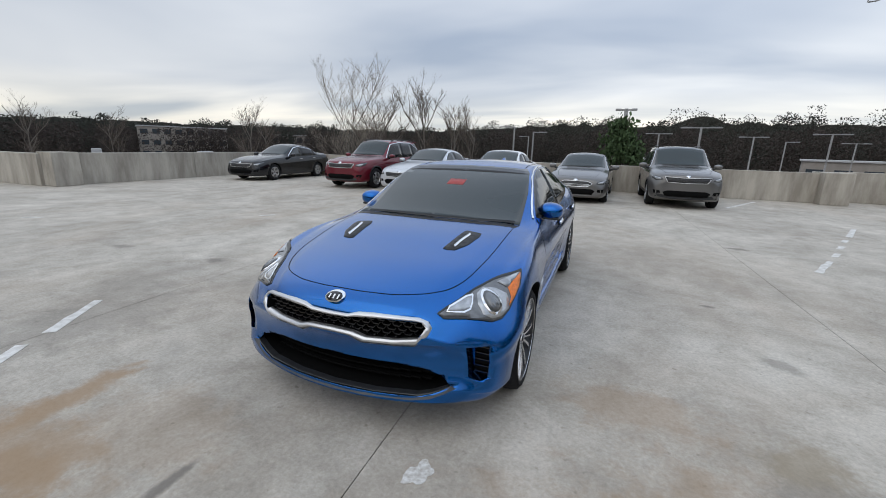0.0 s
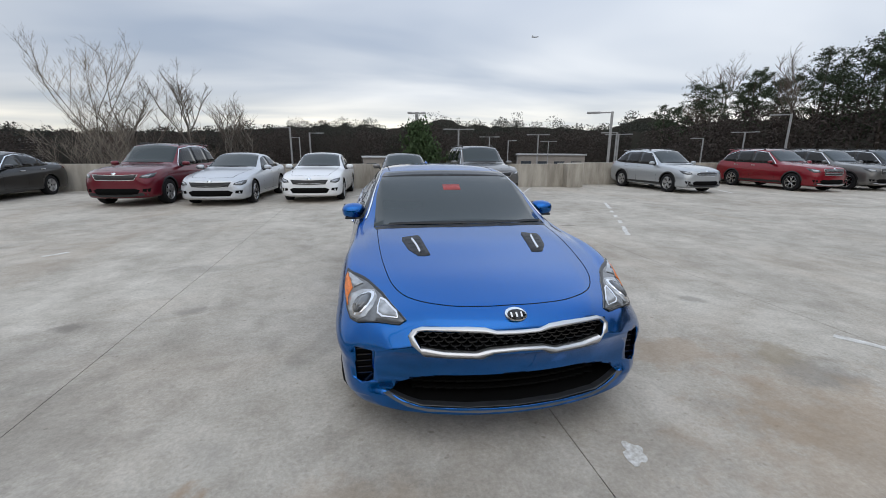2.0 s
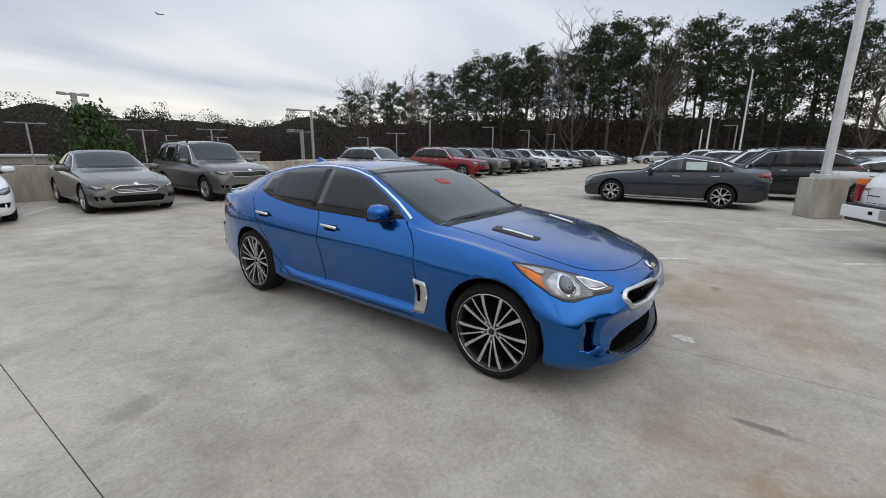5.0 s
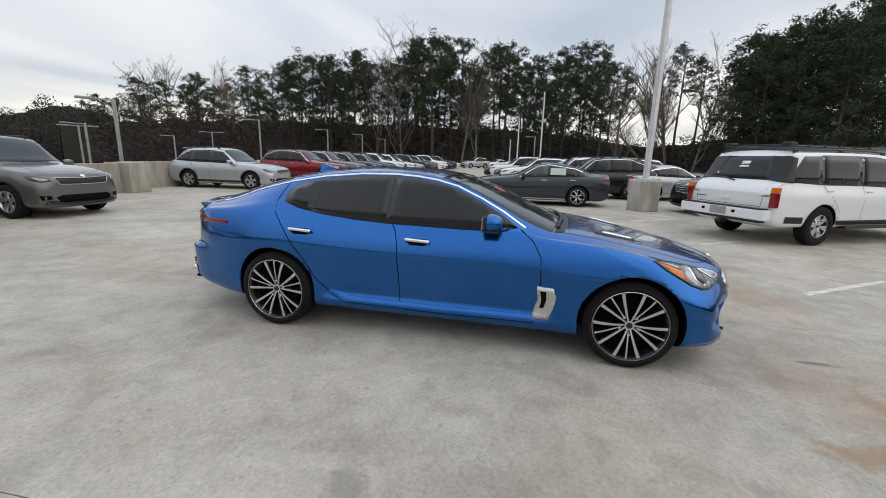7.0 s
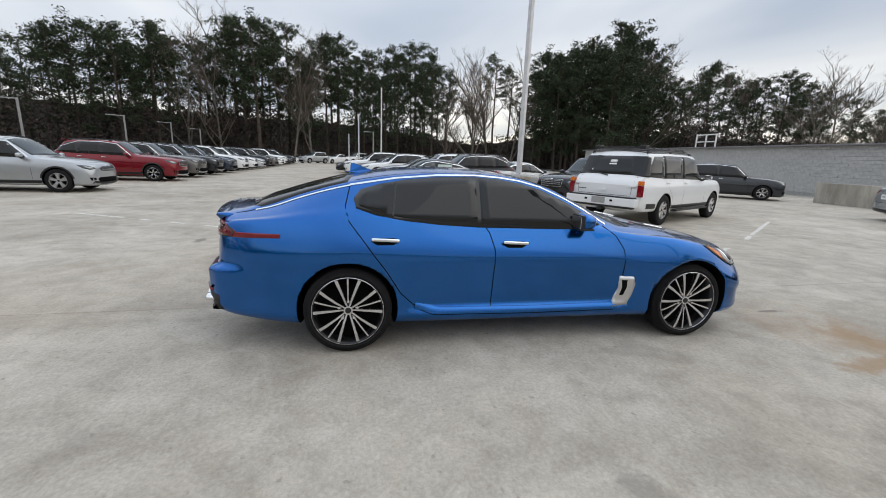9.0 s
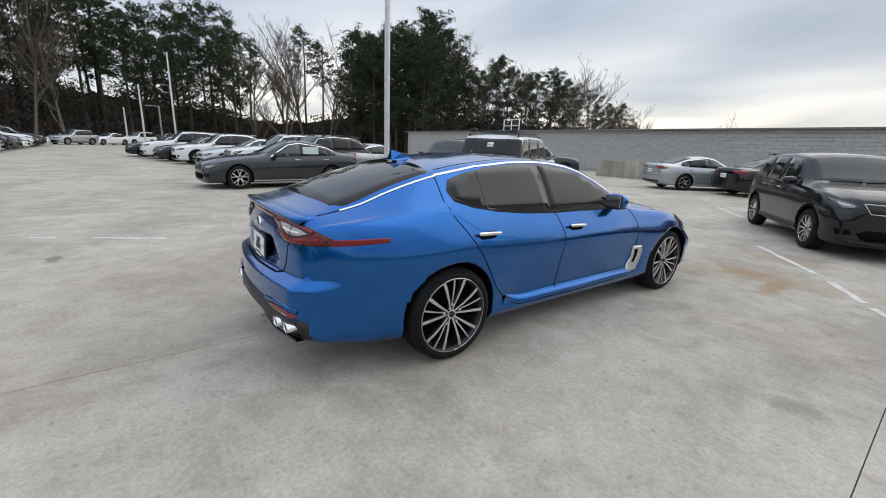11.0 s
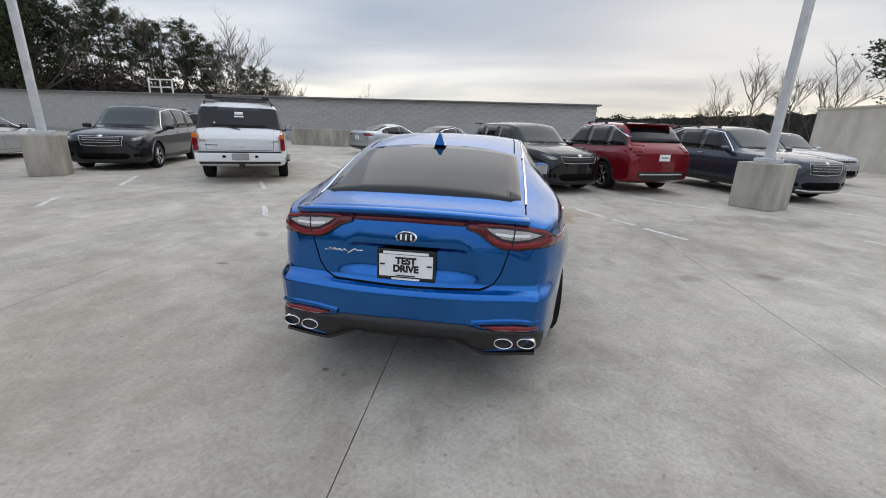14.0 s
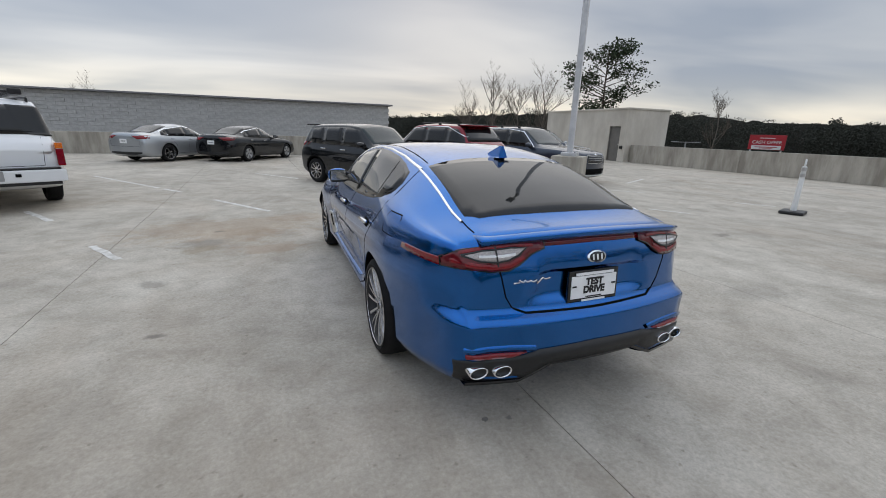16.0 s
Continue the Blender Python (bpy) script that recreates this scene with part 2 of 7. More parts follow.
M_BLOCKJ = mat("block_mortar", (0.38, 0.38, 0.375), 0.9, var=0.15, scale=5, bump=0.3)
M_COPING = mat("grey_metal_coping", (0.22, 0.22, 0.23), 0.5, 0.5, var=0.1, scale=2)
M_GROUND = mat("winter_ground", (0.16, 0.14, 0.105), 0.95, second=(0.09, 0.085, 0.06), scale=0.06, bump=0.6, bscale=2)
M_ASPHALT = mat("asphalt", (0.07, 0.07, 0.072), 0.9, var=0.3, scale=0.4, bump=0.3, bscale=20)
M_BLUE = mat("metallic_blue_paint", (0.0005, 0.113, 0.405), 0.21, 1.0, coat=0.75, var=0.05, scale=900, coat_rough=0.02)
M_GLASS = mat("dark_tinted_glass", (0.010, 0.011, 0.012), 0.03, spec=0.42, coat=0.0)
M_GLASSL = mat("grey_tinted_glass", (0.035, 0.04, 0.042), 0.03, spec=0.6)
M_WSCREEN = mat("windscreen_glass", (0.022, 0.032, 0.033), 0.04, spec=0.5)
M_SMOKE = mat("smoked_grey_lip", (0.03, 0.032, 0.035), 0.3, var=0.2, scale=20)
M_TAILCLR = mat("clear_tail_lens", (0.50, 0.46, 0.45), 0.12, coat=1.0, var=0.3, scale=140)
M_CHROME = mat("chrome", (0.82, 0.83, 0.84), 0.12, 1.0)
M_SATIN = mat("satin_silver", (0.62, 0.62, 0.62), 0.3, 0.9)
M_BLACK = mat("black_plastic", (0.012, 0.012, 0.013), 0.42, var=0.2, scale=30, bump=0.1, bscale=200)
M_GLOSSBK = mat("gloss_black", (0.006, 0.006, 0.007), 0.12, spec=0.6)
# near-black without sheen, so gaps and hollows carry their shade as colour
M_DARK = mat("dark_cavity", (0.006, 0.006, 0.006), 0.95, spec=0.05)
M_TYRE = mat("tyre_rubber", (0.010, 0.010, 0.011), 0.8, var=0.25, scale=25, bump=0.3, bscale=150, spec=0.25)
M_ALLOY = mat("machined_alloy", (0.66, 0.66, 0.67), 0.25, 1.0, var=0.06, scale=40)
M_ALLOYD = mat("black_painted_alloy", (0.02, 0.02, 0.022), 0.35, 0.3)
M_ALLOYG = mat("silver_alloy", (0.5, 0.5, 0.51), 0.33, 0.9, var=0.08, scale=30)
M_LAMP = mat("clear_lamp_lens", (0.42, 0.44, 0.46), 0.08, 0.35, coat=1.0, var=0.35, scale=16)
M_LAMPDK = mat("smoked_lamp_housing", (0.075, 0.08, 0.085), 0.12, 0.2, coat=1.0, var=0.3, scale=25)
M_HOUSING = mat("grey_lamp_housing", (0.16, 0.165, 0.17), 0.14, 0.4, coat=1.0, var=0.3, scale=20)
M_LENS = mat("projector_lens", (0.10, 0.11, 0.12), 0.03, 0.1, coat=1.0, spec=0.9)
M_AMBER = mat("amber_reflector", (0.75, 0.18, 0.015), 0.15, coat=1.0, var=0.25, scale=80)
M_RED = mat("red_lamp_lens", (0.23, 0.006, 0.012), 0.1, coat=1.0, var=0.3, scale=60)
M_REDDK = mat("dark_red_lamp_lens", (0.13, 0.006, 0.012), 0.08, coat=1.0, var=0.2, scale=40)
M_PLATE = mat("white_plate", (0.88, 0.88, 0.88), 0.5, var=0.03, scale=10)
M_INK = mat("black_ink", (0.01, 0.01, 0.012), 0.5)
M_GALV = mat("pale_painted_steel_pole", (0.62, 0.62, 0.63), 0.45, 0.2, var=0.12, scale=5, bump=0.1)
M_POLEGREY = mat("galvanised_lamp_pole", (0.34, 0.34, 0.34), 0.5, 0.4, var=0.15, scale=3)
M_BARK = mat("pine_bark", (0.075, 0.058, 0.045), 0.95, var=0.4, scale=4, bump=0.8, bscale=12)
M_BARKG = mat("grey_bark", (0.17, 0.15, 0.125), 0.95, var=0.3, scale=5, bump=0.6, bscale=14)
M_TWIG = mat("bare_twigs", (0.125, 0.10, 0.08), 0.95, var=0.3, scale=6)
M_TWIGPALE = mat("pale_bare_twigs", (0.26, 0.225, 0.185), 0.95, var=0.3, scale=6)
M_NEEDLE = mat("pine_needles", (0.045, 0.062, 0.034), 0.85, islands=0.45, spec=0.2)
M_NEEDLE2 = mat("fresh_pine_needles", (0.055, 0.088, 0.038), 0.85, islands=0.4, spec=0.2)
M_BRUSH = mat("winter_brush", (0.060, 0.050, 0.045), 0.95, islands=0.22, spec=0.1)
# greyed and evened out: distance haze is mixed into this foliage colour
M_FARTREE = mat("hazed_far_foliage", (0.050, 0.053, 0.045), 0.95, islands=0.22, spec=0.1)
M_WHITE = mat("white_plastic", (0.78, 0.78, 0.77), 0.5, var=0.06, scale=6)
M_SIGNRED = mat("red_sign_face", (0.42, 0.02, 0.03), 0.5, var=0.08, scale=2)
M_DOORGREY = mat("grey_steel_door", (0.16, 0.15, 0.135), 0.55, var=0.15, scale=3)
M_BRICKFAR = mat("far_masonry", (0.30, 0.27, 0.24), 0.9, var=0.15, scale=0.5)
M_FARGLASS = mat("far_window_glass", (0.05, 0.06, 0.07), 0.1)
M_ROOFPALE = mat("pale_flat_roof", (0.46, 0.46, 0.46), 0.8, var=0.1, scale=0.4)
M_STICKER = mat("red_windscreen_sticker", (0.36, 0.06, 0.055), 0.6, var=0.2, scale=40)
M_PAPER = mat("window_price_sheet", (0.6, 0.72, 0.68), 0.6, var=0.1, scale=12)


def paint(name, c, metal=0.4, rough=0.32):
    return mat(name, c, rough, metal, coat=1.0, var=0.04, scale=500)


P_BLACK = paint("black_car_paint", (0.005, 0.006, 0.008), 0.1)
P_MAROON = paint("deep_red_car_paint", (0.13, 0.008, 0.018), 0.4)
P_RED = paint("bright_red_car_paint", (0.20, 0.006, 0.014), 0.35)
P_SILVER = paint("silver_car_paint", (0.42, 0.44, 0.46), 0.6)
P_LSILVER = paint("pale_silver_car_paint", (0.55, 0.57, 0.60), 0.5)
P_WHITE = paint("white_car_paint", (0.78, 0.79, 0.80), 0.0)
P_GREY = paint("warm_grey_car_paint", (0.14, 0.135, 0.13), 0.55)
P_GRAPH = paint("graphite_car_paint", (0.030, 0.034, 0.040), 0.5)
P_NAVY = paint("slate_blue_car_paint", (0.034, 0.044, 0.066), 0.5)
P_DGREY = paint("dark_grey_car_paint", (0.014, 0.015, 0.018), 0.4)


# ---- mesh helpers ----
def link(name, me, material, parent=None, label="", smooth=False):
    if material is not None and not me.materials:
        me.materials.append(material)
    if smooth:
        me.polygons.foreach_set("use_smooth", [True] * len(me.polygons))
    ob = new(name, me)
    if parent is not None:
        ob.parent = parent
    if label:
        ob["label"] = label
    return ob


def part(name, bm, material, parent=None, label="", smooth=False):
    me = bpy.data.meshes.new(name)
    bm.normal_update()
    bm.to_mesh(me)
    bm.free()
    return link(name, me, material, parent, label, smooth)


def pydata(name, verts, faces, material, parent=None, label="", smooth=False):
    me = bpy.data.meshes.new(name)
    me.from_pydata(verts, [], faces)
    me.update()
    return link(name, me, material, parent, label, smooth)


def empty(name, m=None):
    ob = new(name)
    ob.empty_display_size = 0.2
    if m is not None:
        ob.matrix_basis = m
    return ob


def box(bm, c, s, bevel=0.0, m=None, segs=2):
    ret = bmesh.ops.create_cube(bm, size=1.0)
    vs = ret["verts"]
    mm = Matrix.Translation(c) @ Matrix.Diagonal((*s, 1))
    if m is not None:
        mm = m @ mm
    bmesh.ops.transform(bm, matrix=mm, verts=vs)
    if bevel:
        es = list({e for v in vs for e in v.link_edges})
        bmesh.ops.bevel(bm, geom=es, offset=bevel, segments=segs, affect='EDGES', profile=0.6)
    return vs


def cyl(bm, p0, p1, r0, r1=None, n=12, caps=True):
    r1 = r0 if r1 is None else r1
    p0, p1 = Vector(p0), Vector(p1)
    d = p1 - p0
    q = d.to_track_quat('Z', 'Y').to_matrix().to_4x4()
    m = Matrix.Translation((p0 + p1) / 2) @ q
    bmesh.ops.create_cone(bm, cap_ends=caps, segments=n, radius1=r0, radius2=r1, depth=d.length, matrix=m)


def lathe_x(bm, prof, n=40, x0=0.0, sgn=1, closed=False):
    """Revolve (x, r) pairs about the x axis."""
    rings = []
    for x, r in prof:
        rings.append([bm.verts.new((x0 + sgn * x, r * math.cos(2 * math.pi * i / n), r * math.sin(2 * math.pi * i / n))) for i in range(n)])
    pairs = list(zip(rings, rings[1:])) + ([(rings[-1], rings[0])] if closed else [])
    for a, b in pairs:
        for i in range(n):
            j = (i + 1) % n
            f = (a[i], a[j], b[j], b[i]) if sgn < 0 else (a[i], b[i], b[j], a[j])
            bm.faces.new(f)


def pchip(table):
    xs, ys = np.array([p[0] for p in table], float), np.array([p[1] for p in table], float)
    h, d = np.diff(xs), np.diff(ys) / np.diff(xs)
    m = np.zeros_like(ys)
    for i in range(1, len(xs) - 1):
        if d[i - 1] * d[i] > 0:
            w1, w2 = 2 * h[i] + h[i - 1], h[i] + 2 * h[i - 1]
            m[i] = (w1 + w2) / (w1 / d[i - 1] + w2 / d[i])
    m[0], m[-1] = d[0], d[-1]

    def at(x):
        x = min(max(x, xs[0]), xs[-1])
        i = min(max(int(np.searchsorted(xs, x) - 1), 0), len(h) - 1)
        t = (x - xs[i]) / h[i]
        return float((2 * t**3 - 3 * t**2 + 1) * ys[i] + (t**3 - 2 * t**2 + t) * h[i] * m[i] + (3 * t**2 - 2 * t**3) * ys[i + 1] + (t**3 - t**2) * h[i] * m[i + 1])
    return at


def spline(pts, per):
    p = [np.array(a, float) for a in pts]
    p = [2 * p[0] - p[1]] + p + [2 * p[-1] - p[-2]]
    out = []
    for i in range(1, len(p) - 2):
        for k in range(per):
            t = k / per
            out.append(0.5 * (2 * p[i] + (p[i + 1] - p[i - 1]) * t + (2 * p[i - 1] - 5 * p[i] + 4 * p[i + 1] - p[i + 2]) * t * t + (3 * p[i] - p[i - 1] - 3 * p[i + 1] + p[i + 2]) * t**3))
    out.append(p[-2])
    return out


# ---- cars: a lofted body, arches cut out, panels laid on it ----
class Body:
    """A closed body shell from tables along the length (nose at -y), with rays to lay panels on it."""

    def __init__(self, tabs, stations, per, arches, arch_r, pockets=(), arch_in=0.56, cap_n=10, bump=False):
        f = {k: pchip(v) for k, v in tabs.items()}
        self.f = f
        rows = []
        for y in stations:
            W, zb, zt, ze, zw = f["W"](y), f["zb"](y), f["top"](y), f["edge"](y), f["belt"](y)
            wr, wb, bow = f["wr"](y), f["wb"](y), f["bow"](y)
            hgt = zw - zb
            lo, mid = ((.972, .988), (.74, 1.0)) if bump else ((.982, 1.0), (.80, .985))
            sec = [(0, zb), (0.5 * W, zb), (0.86 * W, zb + 0.012), (0.955 * W, zb + 0.06), (lo[0] * W, zb + 0.22 * hgt), (lo[1] * W, zb + 0.52 * hgt),
                   (mid[1] * W, zb + mid[0] * hgt), (wb, zw), (0.5 * (wb + wr) + 0.012, 0.5 * (zw + ze)), (wr, ze), (0.86 * wr, ze + 0.50 * (zt - ze)),
                   (0.5 * wr, ze + 0.86 * (zt - ze)), (0, zt)]
            rows.append([(max(0.0, p[0]), y + bow * p[0] ** 2, p[1]) for p in spline(sec, per)])
        bm = bmesh.new()
        n = len(rows[0])
        grid = []
        for r in rows:
            right = [bm.verts.new((x, y, z)) for x, y, z in r]
            left = [right[i] if i in (0, n - 1) else bm.verts.new((-r[i][0], r[i][1], r[i][2])) for i in range(n)]
            grid.append((right, left))
        for (a, al), (b, bl) in zip(grid, grid[1:]):
            for i in range(n - 1):
                bm.faces.new((a[i], a[i + 1], b[i + 1], b[i]))
                bm.faces.new((al[i], bl[i], bl[i + 1], al[i + 1]))
        for end, (R, L) in ((0, grid[0]), (1, grid[-1])):
            y0 = stations[0] if end == 0 else stations[-1]
            bow = f["bow"](y0)
            lines = []
            for i in range(n):
                x = R[i].co.x
                if i in (0, n - 1):
                    lines.append([R[i]])
                    continue
                z = R[i].co.z
                lines.append([L[i]] + [bm.verts.new((-x + 2 * x * k / cap_n, y0 + bow * (-x + 2 * x * k / cap_n) ** 2, z)) for k in range(1, cap_n)] + [R[i]])
            for i in range(n - 1):
                p, q = lines[i], lines[i + 1]
                for k in range(cap_n):
                    fs = []
                    for v in ((p[k], p[k + 1]) if len(p) > 1 else (p[0],)) + ((q[k + 1], q[k]) if len(q) > 1 else (q[0],)):
                        if v not in fs:
                            fs.append(v)
                    if len(fs) > 2:
                        bm.faces.new(fs if end == 0 else fs[::-1])
        if bump:
            # upright tail panel set in above the bumper ledge, which steps back out; hollowed lower doors
            for v in bm.verts:
                x, y, z = v.co
                if y > 2.15:
                    w = min(1, (y - 2.15) / .22)
                    t = min(1, max(0, (z - .615) / .055))
                    t = t * t * (3 - 2 * t)
                    v.co.y -= .075 * t * w
                    if z < .66:
                        v.co.x *= 1 + .02 * w * (1 - t)
                    # hollow behind the plate
                    if .64 < z < .88 and abs(x) < .5:
                        hw = .315 + .07 * (.85 - z) / .19
                        k = min(1, max(0, (hw - abs(x)) / .045)) * min(1, max(0, (.865 - z) / .03)) * min(1, max(0, (z - .685) / .035))
                        v.co.y -= .032 * k * w
                if y < -1.95:
                    v.co.y += .04 * min(1, (-1.95 - y) / .2) * max(0, 1 - ((z - .42) / .13) ** 2)
                if -.95 < y < 1.10 and abs(x) > .7:
                    w = min(1, (y + .95) / .2, (1.10 - y) / .3)
                    d = min(max(0, (.72 - z) / .36), max(0, (z - .285) / .06), 1)
                    v.co.x -= math.copysign(.046 * w * d, x)
        bmesh.ops.remove_doubles(bm, verts=bm.verts, dist=1e-5)
        bmesh.ops.recalc_face_normals(bm, faces=bm.faces)
        self.bvh = BVHTree.FromBMesh(bm)
        me = bpy.data.meshes.new("body")
        for fc in bm.faces:
            fc.smooth = True
        bm.to_mesh(me)
        bm.free()
        # arches and pockets
        cut, tone = bmesh.new(), {}
        for y, z in arches:
            for s in (-1, 1):
                cyl(cut, (s * arch_in, y, z), (s * 1.3, y, z), arch_r, n=40)
        for poly, y0, y1, mi in pockets:
            was = set(cut.faces)
            a = [cut.verts.new((x, y0, z)) for x, z in poly]
            b = [cut.verts.new((x, y1, z)) for x, z in poly]
            cut.faces.new(a)
            cut.faces.new(b[::-1])
            for i in range(len(a)):
                j = (i + 1) % len(a)
                cut.faces.new((a[j], a[i], b[i], b[j]))
            tone.update({fc: mi for fc in cut.faces if fc not in was})
        bmesh.ops.recalc_face_normals(cut, faces=cut.faces)
        cme = bpy.data.meshes.new("cut")
        for fc in cut.faces:
            fc.material_index = tone.get(fc, 1)
        cut.to_mesh(cme)
        cut.free()
        for m in (me, cme):
            m.materials.append(M_BLUE)
            m.materials.append(M_DARK)
        tob, cob = new("tmp_body", me), new("tmp_cut", cme)
        md = tob.modifiers.new("arches", 'BOOLEAN')
        md.operation, md.solver, md.object = 'DIFFERENCE', 'FAST', cob
        dg = bpy.context.evaluated_depsgraph_get()
        self.mesh = bpy.data.meshes.new_from_object(tob.evaluated_get(dg))
        bpy.data.objects.remove(tob)
        bpy.data.objects.remove(cob)
        self.mesh.name = "body"

    def ray(self, o, d):
        hit = self.bvh.ray_cast(Vector(o), Vector(d), 12)
        return hit[0]

    def frame_of(self, view, sgn=1):
        """u, v axes, ray direction and start distance of a way of looking at the body."""
        if view == "side":
            return Vector((0, 1, 0)), Vector((0, 0, 1)), Vector((-sgn, 0, 0))
        if view == "front":
            return Vector((1, 0, 0)), Vector((0, 0, 1)), Vector((0, 1, 0))
        if view == "rear":
            return Vector((1, 0, 0)), Vector((0, 0, 1)), Vector((0, -1, 0))
        if view == "top":
            return Vector((1, 0, 0)), Vector((0, 1, 0)), Vector((0, 0, -1))
        if view == "fcorner":
            return Vector((sgn * 0.7071, 0.7071, 0)), Vector((0, 0, 1)), Vector((-sgn * 0.7071, 0.7071, 0))
        return Vector((sgn * 0.7071, -0.7071, 0)), Vector((0, 0, 1)), Vector((-sgn * 0.7071, -0.7071, 0))

    def put(self, u, v, view, sgn, lift):
        U, V, D = self.frame_of(view, sgn)
        base = U * u + V * v
        p = self.ray(base - D * 5, D)
        if p is None:
            q = self.bvh.find_nearest(base + D * (-1.0))
            p = q[0]
        nrm = self.bvh.find_nearest(p)[1]
        if nrm.dot(D) > 0:
            nrm = -nrm
        return p + nrm * lift

    def panel(self, poly, view, sgn=1, lift=0.004, cell=0.07, rim=0.012):
        """A bmesh of a panel with a crisp outline that follows the body."""
        bm = bmesh.new()
        dense = []
        for a, b in zip(poly, poly[1:] + poly[:1]):
            k = max(1, int(math.hypot(b[0] - a[0], b[1] - a[1]) / cell))
            dense += [(a[0] + (b[0] - a[0]) * i / k, a[1] + (b[1] - a[1]) * i / k) for i in range(k)]
        bm.faces.new([bm.verts.new((u, v, 0)) for u, v in dense])
        us, vs = [p[0] for p in poly], [p[1] for p in poly]
        for lo, hi, nrm in ((min(us), max(us), (1, 0, 0)), (min(vs), max(vs), (0, 1, 0))):
            k = int((hi - lo) / cell)
            for i in range(1, k + 1):
                c = lo + (hi - lo) * i / (k + 1)
                bmesh.ops.bisect_plane(bm, geom=bm.verts[:] + bm.edges[:] + bm.faces[:], plane_co=Vector(nrm) * c, plane_no=nrm)
        for v in bm.verts:
            v.co = self.put(v.co.x, v.co.y, view, sgn, lift)
        D = self.frame_of(view, sgn)[2]
        bmesh.ops.recalc_face_normals(bm, faces=bm.faces)
        bm.normal_update()
        if sum((f.normal.dot(D) for f in bm.faces)) > 0:
            bmesh.ops.reverse_faces(bm, faces=bm.faces)
        for f in bm.faces:
            f.smooth = True
        edges = [e for e in bm.edges if e.is_boundary]
        ret = bmesh.ops.extrude_edge_only(bm, edges=edges)
        for g in ret["geom"]:
            if isinstance(g, bmesh.types.BMVert):
                g.co += D * rim
        return bm

    def strip(self, path, view, sgn=1, width=0.006, lift=0.0012, step=0.04, bm=None, raised=0.0):
        """A narrow strip along a path on the body: a panel gap, or with raised a moulding."""
        bm = bm or bmesh.new()
        pts = []
        for a, b in zip(path, path[1:]):
            k = max(1, int(math.hypot(b[0] - a[0], b[1] - a[1]) / step))
            pts += [(a[0] + (b[0] - a[0]) * i / k, a[1] + (b[1] - a[1]) * i / k) for i in range(k)]
        pts.append(path[-1])
        prev = None
        for i, p in enumerate(pts):
            a, b = pts[max(0, i - 1)], pts[min(len(pts) - 1, i + 1)]
            t = Vector((b[0] - a[0], b[1] - a[1]))
            if t.length < 1e-6:
                continue
            t.normalize()
            n = Vector((-t.y, t.x)) * width / 2
            q = [self.put(p[0] + n.x, p[1] + n.y, view, sgn, lift), self.put(p[0], p[1], view, sgn, lift + raised), self.put(p[0] - n.x, p[1] - n.y, view, sgn, lift)]
            cur = [bm.verts.new(c) for c in q]
            if prev:
                bm.faces.new((prev[0], cur[0], cur[1], prev[1])).smooth = True
                bm.faces.new((prev[1], cur[1], cur[2], prev[2])).smooth = True
            prev = cur
        bmesh.ops.recalc_face_normals(bm, faces=bm.faces)
        D = self.frame_of(view, sgn)[2]
        bm.normal_update()
        if sum((f.normal.dot(D) for f in bm.faces)) > 0:
            bmesh.ops.reverse_faces(bm, faces=bm.faces)
        return bm


WHEELS = {}


